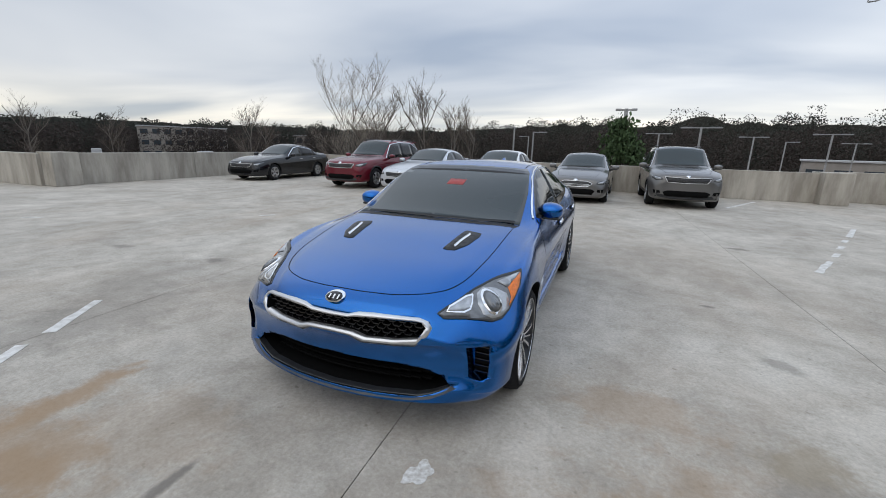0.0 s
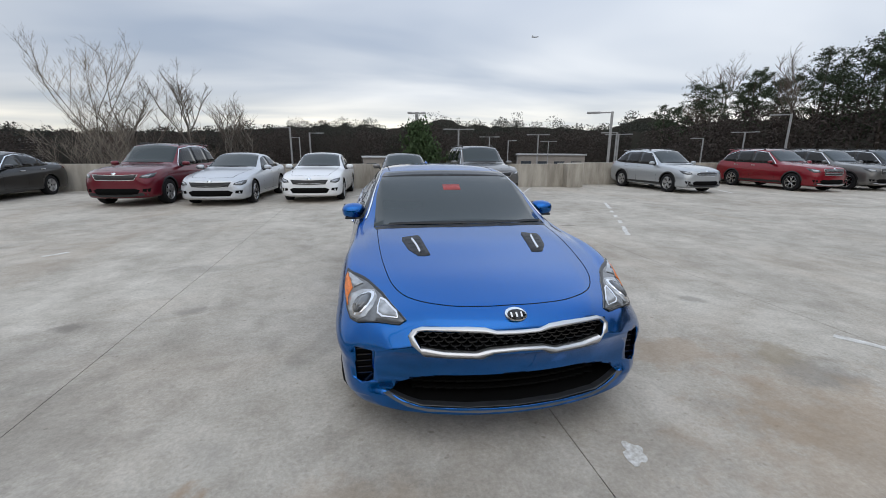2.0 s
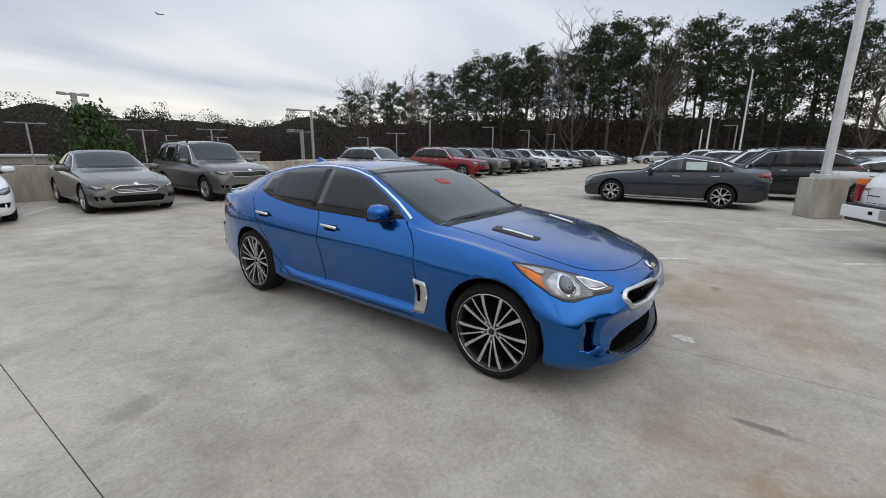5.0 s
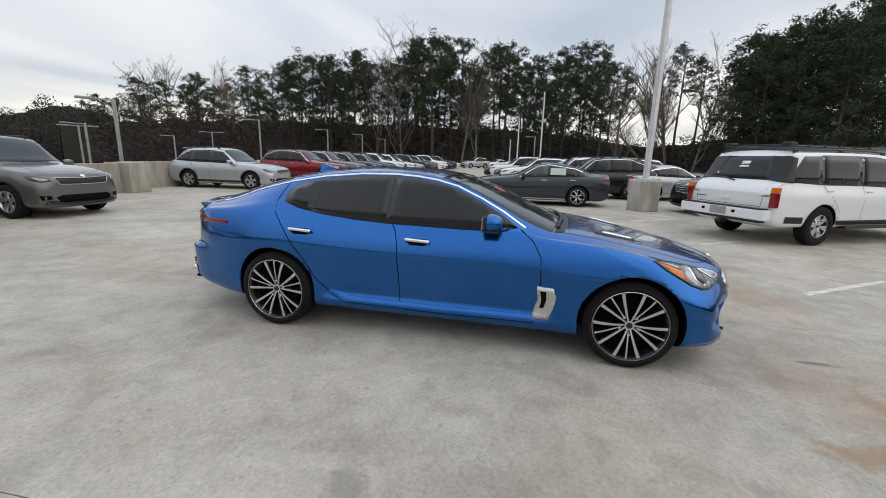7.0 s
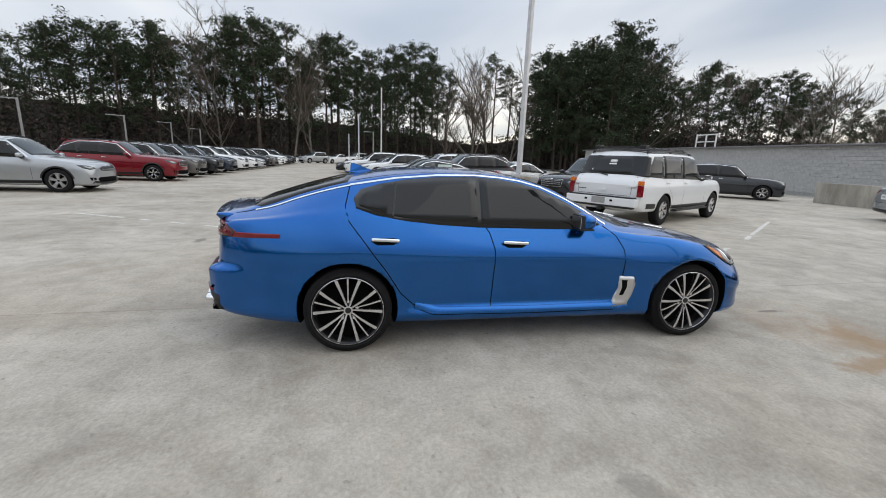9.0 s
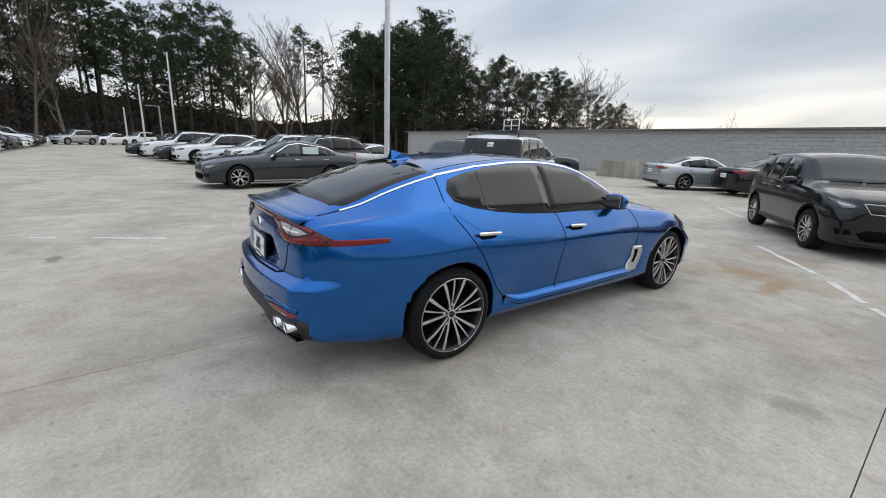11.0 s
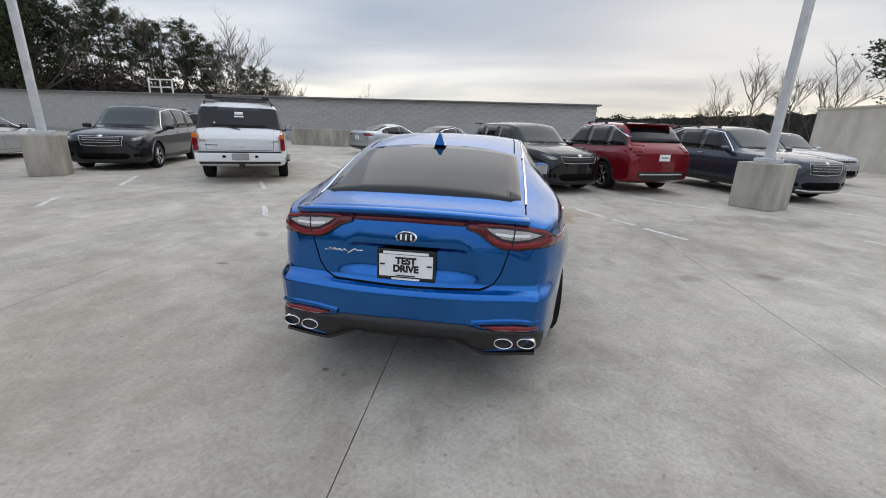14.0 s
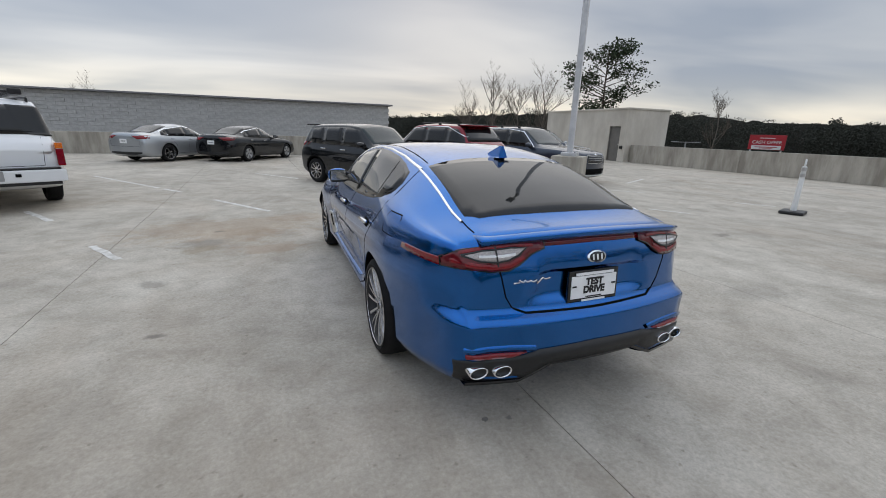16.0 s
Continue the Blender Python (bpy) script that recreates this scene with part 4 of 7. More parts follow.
# ---- the blue fastback ----
HERO = {
    "W": [(-2.28, .77), (-2.24, .855), (-2.12, .918), (-1.95, .938), (-1.75, .942), (-1.45, .942), (-.8, .915), (0, .915), (.8, .92), (1.45, .932), (1.7, .922), (2.0, .882), (2.2, .842), (2.4, .782), (2.5, .732), (2.545, .675)],
    "zb": [(-2.28, .212), (-2.2, .182), (-1.9, .168), (-1, .175), (1, .185), (1.9, .20), (2.3, .235), (2.5, .285), (2.545, .33)],
    "top": [(-2.28, .61), (-2.25, .69), (-2.18, .742), (-2.05, .785), (-1.85, .832), (-1.6, .875), (-1.3, .93), (-1.05, .965), (-.92, .985), (-.80, 1.03), (-.45, 1.185), (-.15, 1.297), (.08, 1.358), (.4, 1.393), (.75, 1.397), (1.1, 1.372), (1.4, 1.325), (1.8, 1.225), (2.1, 1.13), (2.28, 1.075), (2.40, 1.055), (2.48, 1.045), (2.52, .96), (2.545, .86)],
    "edge": [(-2.28, .60), (-2.22, .685), (-2.05, .758), (-1.85, .815), (-1.6, .86), (-1.3, .91), (-1.05, .94), (-.90, .952), (-.80, .972), (-.70, 1.01), (-.5, 1.115), (-.22, 1.245), (.05, 1.308), (.35, 1.335), (.66, 1.335), (1.09, 1.30), (1.44, 1.24), (1.8, 1.15), (2.07, 1.065), (2.25, 1.03), (2.4, 1.015), (2.48, 1.0), (2.52, .93), (2.545, .83)],
    "wr": [(-2.28, .45), (-2.1, .54), (-1.8, .60), (-1.4, .65), (-1, .70), (-.8, .735), (-.5, .70), (-.15, .635), (.3, .605), (.8, .60), (1.3, .60), (1.8, .605), (2.1, .61), (2.3, .62), (2.5, .60), (2.545, .55)],
    "belt": [(-2.28, .55), (-2.2, .63), (-2.05, .705), (-1.85, .776), (-1.6, .832), (-1.3, .865), (-1, .885), (-.7, .92), (-.5, .945), (0, .955), (.5, .965), (1, .99), (1.35, 1.015), (1.6, 1.005), (2.0, .98), (2.3, .965), (2.45, .95), (2.52, .88), (2.545, .78)],
    "wb": [(-2.28, .65), (-2.2, .735), (-2.05, .805), (-1.8, .868), (-1.45, .882), (-1, .855), (-.5, .83), (0, .825), (.7, .83), (1.2, .835), (1.6, .85), (2, .82), (2.3, .77), (2.5, .70), (2.545, .625)],
    "bow": [(-2.28, .30), (-2.0, .28), (-1.6, .16), (-1.2, .06), (-.8, .10), (-.4, .10), (.2, 0.0), (1.4, 0.0), (2.0, -.08), (2.4, -.17), (2.545, -.18)],
}


def sym(half):
    """Mirror a right half outline (x >= 0, from top centre round to bottom centre) to a full one."""
    return half + [(-x, z) for x, z in half[::-1] if x > 1e-4]


def hero_car():
    st = [-2.28, -2.272, -2.255, -2.23, -2.2, -2.16] + [-2.12 + 0.05 * i for i in range(92)] + [2.475, 2.495, 2.51, 2.525, 2.537, 2.545]
    grille = sym([(0, .648), (.11, .650), (.17, .659), (.25, .663), (.40, .661), (.488, .653), (.518, .628), (.484, .573), (.366, .556), (.21, .550), (.138, .571), (0, .578)])
    intake = sym([(0, .418), (.37, .412), (.51, .393), (.60, .362), (.652, .31), (.555, .268), (.49, .25), (.25, .246), (0, .246)])
    scoop = [(.715, .530), (.818, .527), (.822, .43), (.816, .345), (.79, .335), (.728, .360)]
    B = Body(HERO, st, 8, [(-1.4525, .335), (1.4525, .335)], .372, bump=True, cap_n=24,
             pockets=[([(-.27, .385), (.27, .385), (.44, .30), (.44, .1), (-.44, .1), (-.44, .30)], 2.2, 3, 1), (grille, -3, -2.0, 1), (intake, -3, -1.98, 1)] + [([(sx * x, z) for x, z in scoop], -3, -1.985, 0) for sx in (-1, 1)])
    root = empty("fastback_sedan")
    tagged(root, "metallic blue five-door fastback with tinted windows, parked alone", "car")
    me = B.mesh
    me.materials[0] = M_BLUE
    body = link("body", me, None, root, "glossy metallic blue body shell")
    # glass
    wind = [(-.70, -.86), (-.35, -.93), (0, -.95), (.35, -.93), (.70, -.86), (.665, -.40), (.60, -.05), (.565, .06), (.3, .035), (0, .03), (-.3, .035), (-.565, .06), (-.60, -.05), (-.665, -.40)]
    w = part("windscreen", B.panel(wind, "top", lift=.004, cell=.09), M_WSCREEN, root, "grey windscreen with dark wipers")
    band = [(-.612, -.09), (-.3, -.13), (0, -.14), (.3, -.13), (.612, -.09), (.565, .055), (.3, .03), (0, .025), (-.3, .03), (-.565, .055)]
    part("shade_band", B.panel(band, "top", lift=.0055, cell=.09, rim=.002), M_GLASS, w, "dark tinted band along the windscreen's top")
    rear = [(-.545, 1.46), (-.3, 1.42), (0, 1.41), (.3, 1.42), (.545, 1.46), (.56, 1.8), (.575, 2.10), (.52, 2.16), (.25, 2.19), (0, 2.20), (-.25, 2.19), (-.52, 2.16), (-.575, 2.10), (-.56, 1.8)]
    part("rear_window", B.panel(rear, "top", lift=.004, cell=.09), M_GLASS, root, "dark tinted rear window")
    fwin = [(.43, .985), (.42, 1.317), (.25, 1.302), (.08, 1.278), (-.10, 1.232), (-.30, 1.145), (-.47, 1.055), (-.565, .992), (-.45, .972), (-.2, .968), (.2, .975)]
    rwin = [(.462, .988), (.45, 1.319), (.75, 1.305), (1.0, 1.283), (1.2, 1.248), (1.33, 1.205), (1.385, 1.155), (1.365, 1.105), (1.25, 1.065), (1.02, 1.025), (.75, 1.0)]
    dlo = [(.45, .960), (-.2, .950), (-.5, .955), (-.60, .985), (-.47, 1.072), (-.30, 1.162), (-.10, 1.25), (.08, 1.297), (.25, 1.322), (.45, 1.335), (.75, 1.327), (1.0, 1.302), (1.2, 1.266), (1.36, 1.22), (1.41, 1.155), (1.39, 1.09), (1.25, 1.045), (1.02, 1.005), (.75, .977)]
    chrome = [(-.655, .985), (-.62, 1.006), (-.47, 1.098), (-.30, 1.185), (-.10, 1.27), (.08, 1.314), (.25, 1.336), (.45, 1.347), (.75, 1.341), (1.09, 1.309), (1.44, 1.249)]
    for s in (-1, 1):
        part("window_surround", B.panel(dlo, "side", s, .0025, .08), M_GLOSSBK, root, "gloss black window surround")
        part("front_side_window", B.panel(fwin, "side", s, .006, .08), M_GLASS, root, "dark tinted side window")
        part("rear_side_window", B.panel(rwin, "side", s, .006, .08), M_GLASS, root, "dark tinted side window")
        part("quarter_divider", B.strip([(1.12, 1.04), (1.09, 1.27)], "side", s, .016, .007, raised=.002), M_BLACK, root)
        part("chrome_trim", B.strip(chrome, "side", s, .012, .003, raised=.006), M_CHROME, root, "bright chrome roof-line trim")
        part("rear_chrome_trim", B.strip([(s * .594, 1.435), (s * .596, 1.6), (s * .601, 1.8), (s * .606, 2.0), (s * .604, 2.13)], "top", 1, .013, .003, raised=.006), M_CHROME, root, "bright chrome trim beside the rear window")
        # panel gaps
        g = B.strip([(-.62, .975), (-.72, .90), (-.785, .79), (-.80, .56), (-.80, .33), (-.76, .27), (0, .262), (.80, .275), (.92, .32), (1.06, .46), (1.17, .64), (1.33, .86), (1.44, 1.0), (1.47, 1.10), (1.44, 1.24)], "side", s, .007)
        B.strip([(.43, 1.0), (.37, .92), (.335, .80), (.325, .27)], "side", s, .007, bm=g)
        part("door_gap", g, M_DARK, root)
        fl = [(1.62, .90), (1.78, .90), (1.80, .92), (1.80, 1.0), (1.78, 1.02), (1.62, 1.02), (1.60, 1.0), (1.60, .92), (1.62, .90)]
        if s > 0:
            part("fuel_flap_gap", B.strip(fl, "side", s, .005), M_DARK, root)
        # rocker crease moulding and sill
        part("sill_moulding", B.strip([(-.78, .305), (0, .295), (.75, .305), (.95, .35)], "side", s, .05, .001, raised=.014), M_BLUE, root)
        # handles
        for y, z in ((.17, .842), (1.18, .868)):
            # flat near-black patch paints the cup's shade behind the handle
            bm = B.panel([(y - .10, z - .004), (y - .06, z - .03), (y + .06, z - .03), (y + .10, z - .004), (y + .07, z + .018), (y - .07, z + .02)], "side", s, .0018, .03, .004)
            cup = part("handle_recess", bm, M_DARK, root)
            p = B.put(y, z, "side", s, .028)
            bm = bmesh.new()
            box(bm, (0, 0, 0), (.026, .205, .026), .011, Matrix.Translation(p) @ Matrix.Rotation(radians(2.5), 4, 'X'))
            part("door_handle", bm, M_CHROME, root, "chrome door handle", True)
        # fender vent
        v = [(-.775, .57), (-.895, .565), (-.92, .50), (-.905, .40), (-.875, .31), (-.745, .29), (-.76, .36), (-.785, .46)]
        part("fender_vent", B.panel(v, "side", s, .012, .04, .02), M_SATIN, root, "satin silver fender vent")
        v = [(-.80, .535), (-.845, .535), (-.852, .47), (-.835, .40), (-.805, .395), (-.815, .46)]
        part("vent_slot", B.panel(v, "side", s, .015, .03, .004), M_DARK, root)
        # headlamp
        hl = [(-.495, .820), (-.593, .807), (-.705, .789), (-.85, .759), (-.95, .731), (-1.045, .706), (-1.098, .686), (-1.073, .669), (-.960, .663), (-.879, .650), (-.815, .634), (-.752, .636), (-.680, .666), (-.624, .705), (-.547, .760)]
        lamp = part("headlamp", B.panel(hl, "fcorner", s, .006, .03), M_HOUSING, root, "clear headlamp with a chrome projector and amber corner")
        part("lamp_edge", B.strip(hl + hl[:1], "fcorner", s, .007, .0065, .03, raised=.002), M_GLOSSBK, lamp)
        am = [(-.519, .806), (-.581, .785), (-.650, .756), (-.648, .711), (-.680, .678), (-.627, .708), (-.566, .755)]
        part("turn_signal", B.panel(am, "fcorner", s, .010, .025), M_AMBER, lamp, "amber turn signal")
        part("corner_reflector", B.panel([(-.520, .811), (-.600, .797), (-.690, .778), (-.655, .760), (-.585, .788)], "fcorner", s, .0095, .025), M_LAMP, lamp, "bright corner reflector")
        bowl = [(-.672, .735), (-.72, .758), (-.79, .763), (-.845, .742), (-.868, .705), (-.862, .668), (-.815, .645), (-.752, .645), (-.70, .668), (-.672, .70)]
        part("reflector_bowl", B.panel(bowl, "fcorner", s, .0085, .025), M_LAMP, lamp, "bright chrome reflector bowl")
        drl = [(-.872, .741), (-.912, .737), (-1.026, .708), (-1.050, .690), (-.960, .684), (-.922, .692), (-.895, .714)]
        part("inner_lens", B.panel(drl, "fcorner", s, .010, .025), M_LAMP, lamp, "clear inner running lamp")
        part("inner_lens_edge", B.strip(drl + drl[:1], "fcorner", s, .006, .0105, .03, raised=.003), M_CHROME, lamp)
        for rad, lift, mt, nm in ((.058, .012, M_CHROME, "lens_ring"), (.046, .017, M_LAMPDK, "lens_shroud"), (.036, .022, M_LENS, "lens"), (.020, .025, M_LENS, "lens_dome")):
            ring = [(-.783 + rad * .95 * math.cos(a * math.pi / 10), .706 + rad * .86 * math.sin(a * math.pi / 10)) for a in range(20)]
            part(nm, B.panel(ring, "fcorner", s, lift, .03, .012), mt, lamp)
        # corner air slot with fins, deep in the bumper's scoop
        bm = bmesh.new()
        box(bm, (s * .775, -1.992, .43), (.088, .012, .19), .003)
        slot = part("air_slot", bm, M_DARK, root, "black air slot in the bumper corner")
        for k in range(5):
            bm = bmesh.new()
            box(bm, (s * .775, -2.006, .505 - .036 * k), (.080, .016, .010), .003)
            part("fin", bm, M_GLOSSBK, slot)
        # bonnet vent
        hv = [(s * .345, -1.525), (s * .375, -1.532), (s * .424, -1.52), (s * .478, -1.42), (s * .508, -1.26), (s * .503, -1.205), (s * .392, -1.185), (s * .378, -1.22)]
        vent = part("bonnet_vent", B.panel(hv, "top", lift=.005, cell=.05), M_BLACK, root, "dark bonnet vent with a chrome bar")
        part("vent_bar", B.strip([(s * .405, -1.49), (s * .418, -1.37), (s * .438, -1.26)], "top", 1, .017, .008, raised=.012), M_CHROME, vent)
        for k in range(4):
            part("vent_slat", B.strip([(s * (.372 + .004 * k), -1.47 + .065 * k), (s * (.45 + .012 * k), -1.46 + .065 * k)], "top", 1, .022, .006, raised=.004), M_ALLOYD, vent)
        mirror_cap(root, s, (s * .872, -.39, 1.022), (.098, .10, .074), M_BLUE)
        # rear lamps
        tl = [(s * .30, 1.0), (s * .376, .996), (s * .485, .987), (s * .591, .974), (s * .699, .953), (s * .762, .908), (s * .762, .870), (s * .671, .872), (s * .564, .860), (s * .485, .865), (s * .433, .889), (s * .368, .938), (s * .30, .962)]
        tlo = part("tail_lamp", B.panel(tl, "rear", s, .010, .04, .02), M_REDDK, root, "dark red tail lamp with a clear centre")
        clr = [(s * .693, .933), (s * .604, .956), (s * .472, .970), (s * .394, .969), (s * .433, .937), (s * .485, .914), (s * .538, .905), (s * .617, .909)]
        part("clear_lens", B.panel(clr, "rear", s, .014, .03), M_TAILCLR, tlo, "clear inner lens")
        part("lens_bezel", B.strip(clr + clr[:1], "rear", s, .008, .0145, .03, raised=.003), M_GLOSSBK, tlo)
        part("lamp_glow_bar", B.strip([(s * .45, .940), (s * .52, .932), (s * .62, .930)], "rear", s, .012, .015, raised=.003), M_PLATE, tlo)
        part("lens_divider", B.strip([(s * .545, .975), (s * .535, .885)], "rear", s, .008, .016, raised=.002), M_GLOSSBK, tlo)
        part("red_edge", B.strip([(s * .36, .980), (s * .47, .981), (s * .60, .967), (s * .70, .943)], "rear", s, .013, .013, raised=.003), M_RED, tlo)
        part("red_edge", B.strip([(s * .41, .925), (s * .48, .890), (s * .56, .882), (s * .66, .892), (s * .73, .905)], "rear", s, .022, .013, raised=.003), M_RED, tlo)
        part("lamp_gap", B.strip(tl + tl[:1], "rear", s, .006, .011, .04), M_GLOSSBK, tlo)
        part("side_reflector", B.panel([(1.92, .905), (1.92, .878), (2.30, .868), (2.40, .90), (2.40, .935), (2.28, .905)], "side", s, .007, .05), M_RED, root, "long red side reflector")
        part("bumper_reflector", B.panel([(s * .405, .474), (s * .578, .479), (s * .690, .470), (s * .692, .450), (s * .60, .452), (s * .484, .453)], "rear", s, .012, .05, .02), M_RED, root, "red bumper reflector")
        part("bumper_fin", B.strip([(s * .36, .487), (s * .48, .499), (s * .60, .500), (s * .705, .488)], "rear", s, .032, .0005, raised=.016), M_BLUE, root)
        for x in (.530, .648):
            y = 2.535 - .18 * x * x
            bm = bmesh.new()
            ring = []
            for rad, yy in ((.9, -.12), (1.0, -.02), (1.0, .035), (.90, .04), (.84, .03), (.82, -.10)):
                ring.append([bm.verts.new((s * x + rad * .050 * math.cos(2 * math.pi * k / 24), y + yy, .386 + rad * .031 * math.sin(2 * math.pi * k / 24))) for k in range(24)])
            for a, b in zip(ring, ring[1:]):
                for k in range(24):
                    bm.faces.new((a[k], a[(k + 1) % 24], b[(k + 1) % 24], b[k]))
            bmesh.ops.recalc_face_normals(bm, faces=bm.faces)
            pipe = part("exhaust_tip", bm, M_CHROME, root, "oval chrome exhaust tip", True)
            bm = bmesh.new()
            bm.faces.new([bm.verts.new((s * x + .044 * math.cos(2 * math.pi * k / 24), y - .05, .386 + .027 * math.sin(2 * math.pi * k / 24))) for k in range(24)])
            part("exhaust_bore", bm, M_DARK, pipe)
    # bonnet, boot and bumper gaps
    half = [(.675, -.96), (.668, -1.3), (.645, -1.6), (.60, -1.84), (.50, -2.0), (.33, -2.10), (.15, -2.138), (0, -2.145)]
    path = [(float(q[0]), float(q[1])) for q in spline(half, 5)]
    g = B.strip(path + [(-x, y) for x, y in path[-2::-1]], "top", 1, .0045, step=.03)
    part("bonnet_gap", g, M_DARK, root)
    g = B.strip([(.60, 1.05), (.575, .995), (.52, .84), (.49, .73), (.455, .675), (.39, .652), (0, .648), (-.39, .652), (-.455, .675), (-.49, .73), (-.52, .84), (-.575, .995), (-.60, 1.05)], "rear", 1, .007)
    B.strip([(-.60, 2.12), (-.602, 2.20), (-.60, 2.27)], "top", 1, .007, bm=g)
    B.strip([(.60, 2.12), (.602, 2.20), (.60, 2.27)], "top", 1, .007, bm=g)
    part("tailgate_gap", g, M_DARK, root)
    for s in (-1, 1):
        part("roof_ditch", B.strip([(s * .53, .12), (s * .53, 1.40)], "top", 1, .008), M_DARK, root)
    # grille: chrome surround and honeycomb
    out = [(0, .666), (.111, .666), (.167, .680), (.252, .683), (.40, .678), (.475, .672), (.520, .655), (.545, .625), (.532, .590), (.472, .536), (.367, .527), (.185, .522), (.124, .556), (0, .561)]
    inn = [(0, .648), (.111, .650), (.167, .659), (.252, .663), (.40, .661), (.455, .658), (.490, .652), (.517, .627), (.508, .610), (.484, .574), (.366, .557), (.21, .551), (.138, .572), (0, .579)]
    bm = bmesh.new()
    for s in (-1, 1):
        prev = None
        for (xo, zo), (xi, zi) in zip(out, inn):
            po, pi = B.put(s * xo, zo, "front", 1, .006), B.put(s * xi, zi, "front", 1, .014)
            pb = pi + Vector((0, .05, 0))
            cur = [bm.verts.new(po + Vector((0, .01, 0))), bm.verts.new(po), bm.verts.new((po + pi) / 2 + Vector((0, -.002, 0))), bm.verts.new(pi), bm.verts.new(pb)]
            if prev:
                for k in range(4):
                    bm.faces.new((prev[k], cur[k], cur[k + 1], prev[k + 1]) if s < 0 else (prev[k + 1], cur[k + 1], cur[k], prev[k]))
            prev = cur
    bmesh.ops.remove_doubles(bm, verts=bm.verts, dist=1e-4)
    bmesh.ops.recalc_face_normals(bm, faces=bm.faces)
    gr = part("grille_surround", bm, M_SATIN, root, "bright satin chrome grille surround", True)
    rows = 5
    for r in range(rows):
        for k in range(-9, 10):
            x = (k + (0.5 if r % 2 else 0)) * .056
            z = .650 - r * .0225
            lim = .505 - .9 * max(0, .61 - z)
            if abs(x) > lim or (z > .640 and abs(x) < .14) or (z < .575 and abs(x) < .18):
                continue
            bm = bmesh.new()
            y = -2.235 + .30 * x * x
            pts = [(-.027, .004), (-.016, -.010), (.016, -.010), (.027, .004)]
            for (u0, v0), (u1, v1) in zip(pts, pts[1:]):
                vs = [bm.verts.new((u, yy, v + dz)) for u, v in ((u0, v0), (u1, v1)) for yy in (0, .03) for dz in (0, .0065)]
                for f in ((0, 1, 5, 4), (2, 6, 7, 3), (0, 4, 6, 2), (1, 3, 7, 5)):
                    bm.faces.new([vs[i] for i in f])
            ob = part("grille_cell", bm, M_GLOSSBK, gr)
            ob.location = (x, y, z)
    # lower intake
    for k, z in enumerate((.375, .335, .295)):
        bm = bmesh.new()
        for a in range(-9, 9):
            x0, x1 = a * .058, (a + 1) * .058
            m = Matrix.Translation(((x0 + x1) / 2, -2.15 + .30 * ((x0 + x1) / 2) ** 2, z))
            box(bm, (0, 0, 0), (.06, .03, .011), 0, m)
        part("intake_slat", bm, M_DARK, root)
    bm = bmesh.new()
    prev = None
    lip = [(.680, .312), (.62, .276), (.555, .246), (.46, .230), (.2, .226), (0, .226)]
    inner = [(.654, .315), (.60, .290), (.545, .269), (.48, .253), (.25, .248), (0, .248)]
    lip, inner = ([(-x, z) for x, z in q] + q[-2::-1] for q in (lip, inner))
    for (xo, zo), (xi, zi) in zip(lip, inner):
        yo, yi = -2.275 + .30 * xo * xo, -2.255 + .30 * xi * xi
        cur = [bm.verts.new(c) for c in ((xo, yo + .06, zo - .01), (xo, yo - .015, zo), (xi, yi - .012, zi), (xi, yi + .03, zi))]
        if prev:
            for k in range(3):
                bm.faces.new((prev[k], prev[k + 1], cur[k + 1], cur[k]))
        prev = cur
    bmesh.ops.recalc_face_normals(bm, faces=bm.faces)
    part("front_lip", bm, M_SMOKE, root, "dark grey front lip")
    # badges: plain ovals
    for hb, z, view in ((.021, .722, "front"), (.032, .905, "rear")):
        bmo = [(.056 * math.cos(a * math.pi / 12), z + hb * math.sin(a * math.pi / 12)) for a in range(24)]
        bmi = [(.048 * math.cos(a * math.pi / 12), z + .76 * hb * math.sin(a * math.pi / 12)) for a in range(24)]
        bd = part("badge", B.panel(bmo, view, 1, .012, .05, .014), M_CHROME, root, "oval chrome and black badge")
        part("badge_face", B.panel(bmi, view, 1, .014, .05, .004), M_GLOSSBK, bd)
        for x in (-.026, 0, .026):
            part("badge_bar", B.strip([(x, z - .4 * hb), (x, z + .4 * hb)], view, 1, .009, .0155, raised=.001), M_PLATE, bd)
    # rear bar, spoiler lip, diffuser, plate
    part("light_bar", B.panel([(-.31, .995), (-.31, .972), (0, .978), (.31, .972), (.31, .995), (0, 1.004)], "rear", 1, .008, .06, .02), M_REDDK, root, "dark red light bar")
    bm = bmesh.new()
    prev = None
    for k in range(25):
        x = -.615 + 1.23 * k / 24
        y = 2.478 - .19 * x * x
        z = 1.030 - .030 * (x / .615) ** 2
        cur = [bm.verts.new(c) for c in ((x, y - .20, z + .012), (x, y - .08, z + .014), (x, y - .005, z + .016), (x, y, z + .006), (x, y - .03, z - .025), (x, y - .20, z - .03))]
        if prev:
            for j in range(6):
                bm.faces.new((prev[j], cur[j], cur[(j + 1) % 6], prev[(j + 1) % 6]))
        else:
            bm.faces.new(cur)
        prev = cur
    bm.faces.new(prev[::-1])
    bmesh.ops.recalc_face_normals(bm, faces=bm.faces)
    part("tail_spoiler", bm, M_BLUE, root, "", True)
    dif = sym([(0, .486), (.33, .476), (.42, .455), (.69, .438), (.735, .42), (.725, .315), (.45, .315), (.29, .392), (0, .396)])
    part("diffuser", B.panel(dif, "rear", 1, .008, .06, .03), M_BLACK, root, "black plastic rear diffuser")
    bm = bmesh.new()
    prev = None
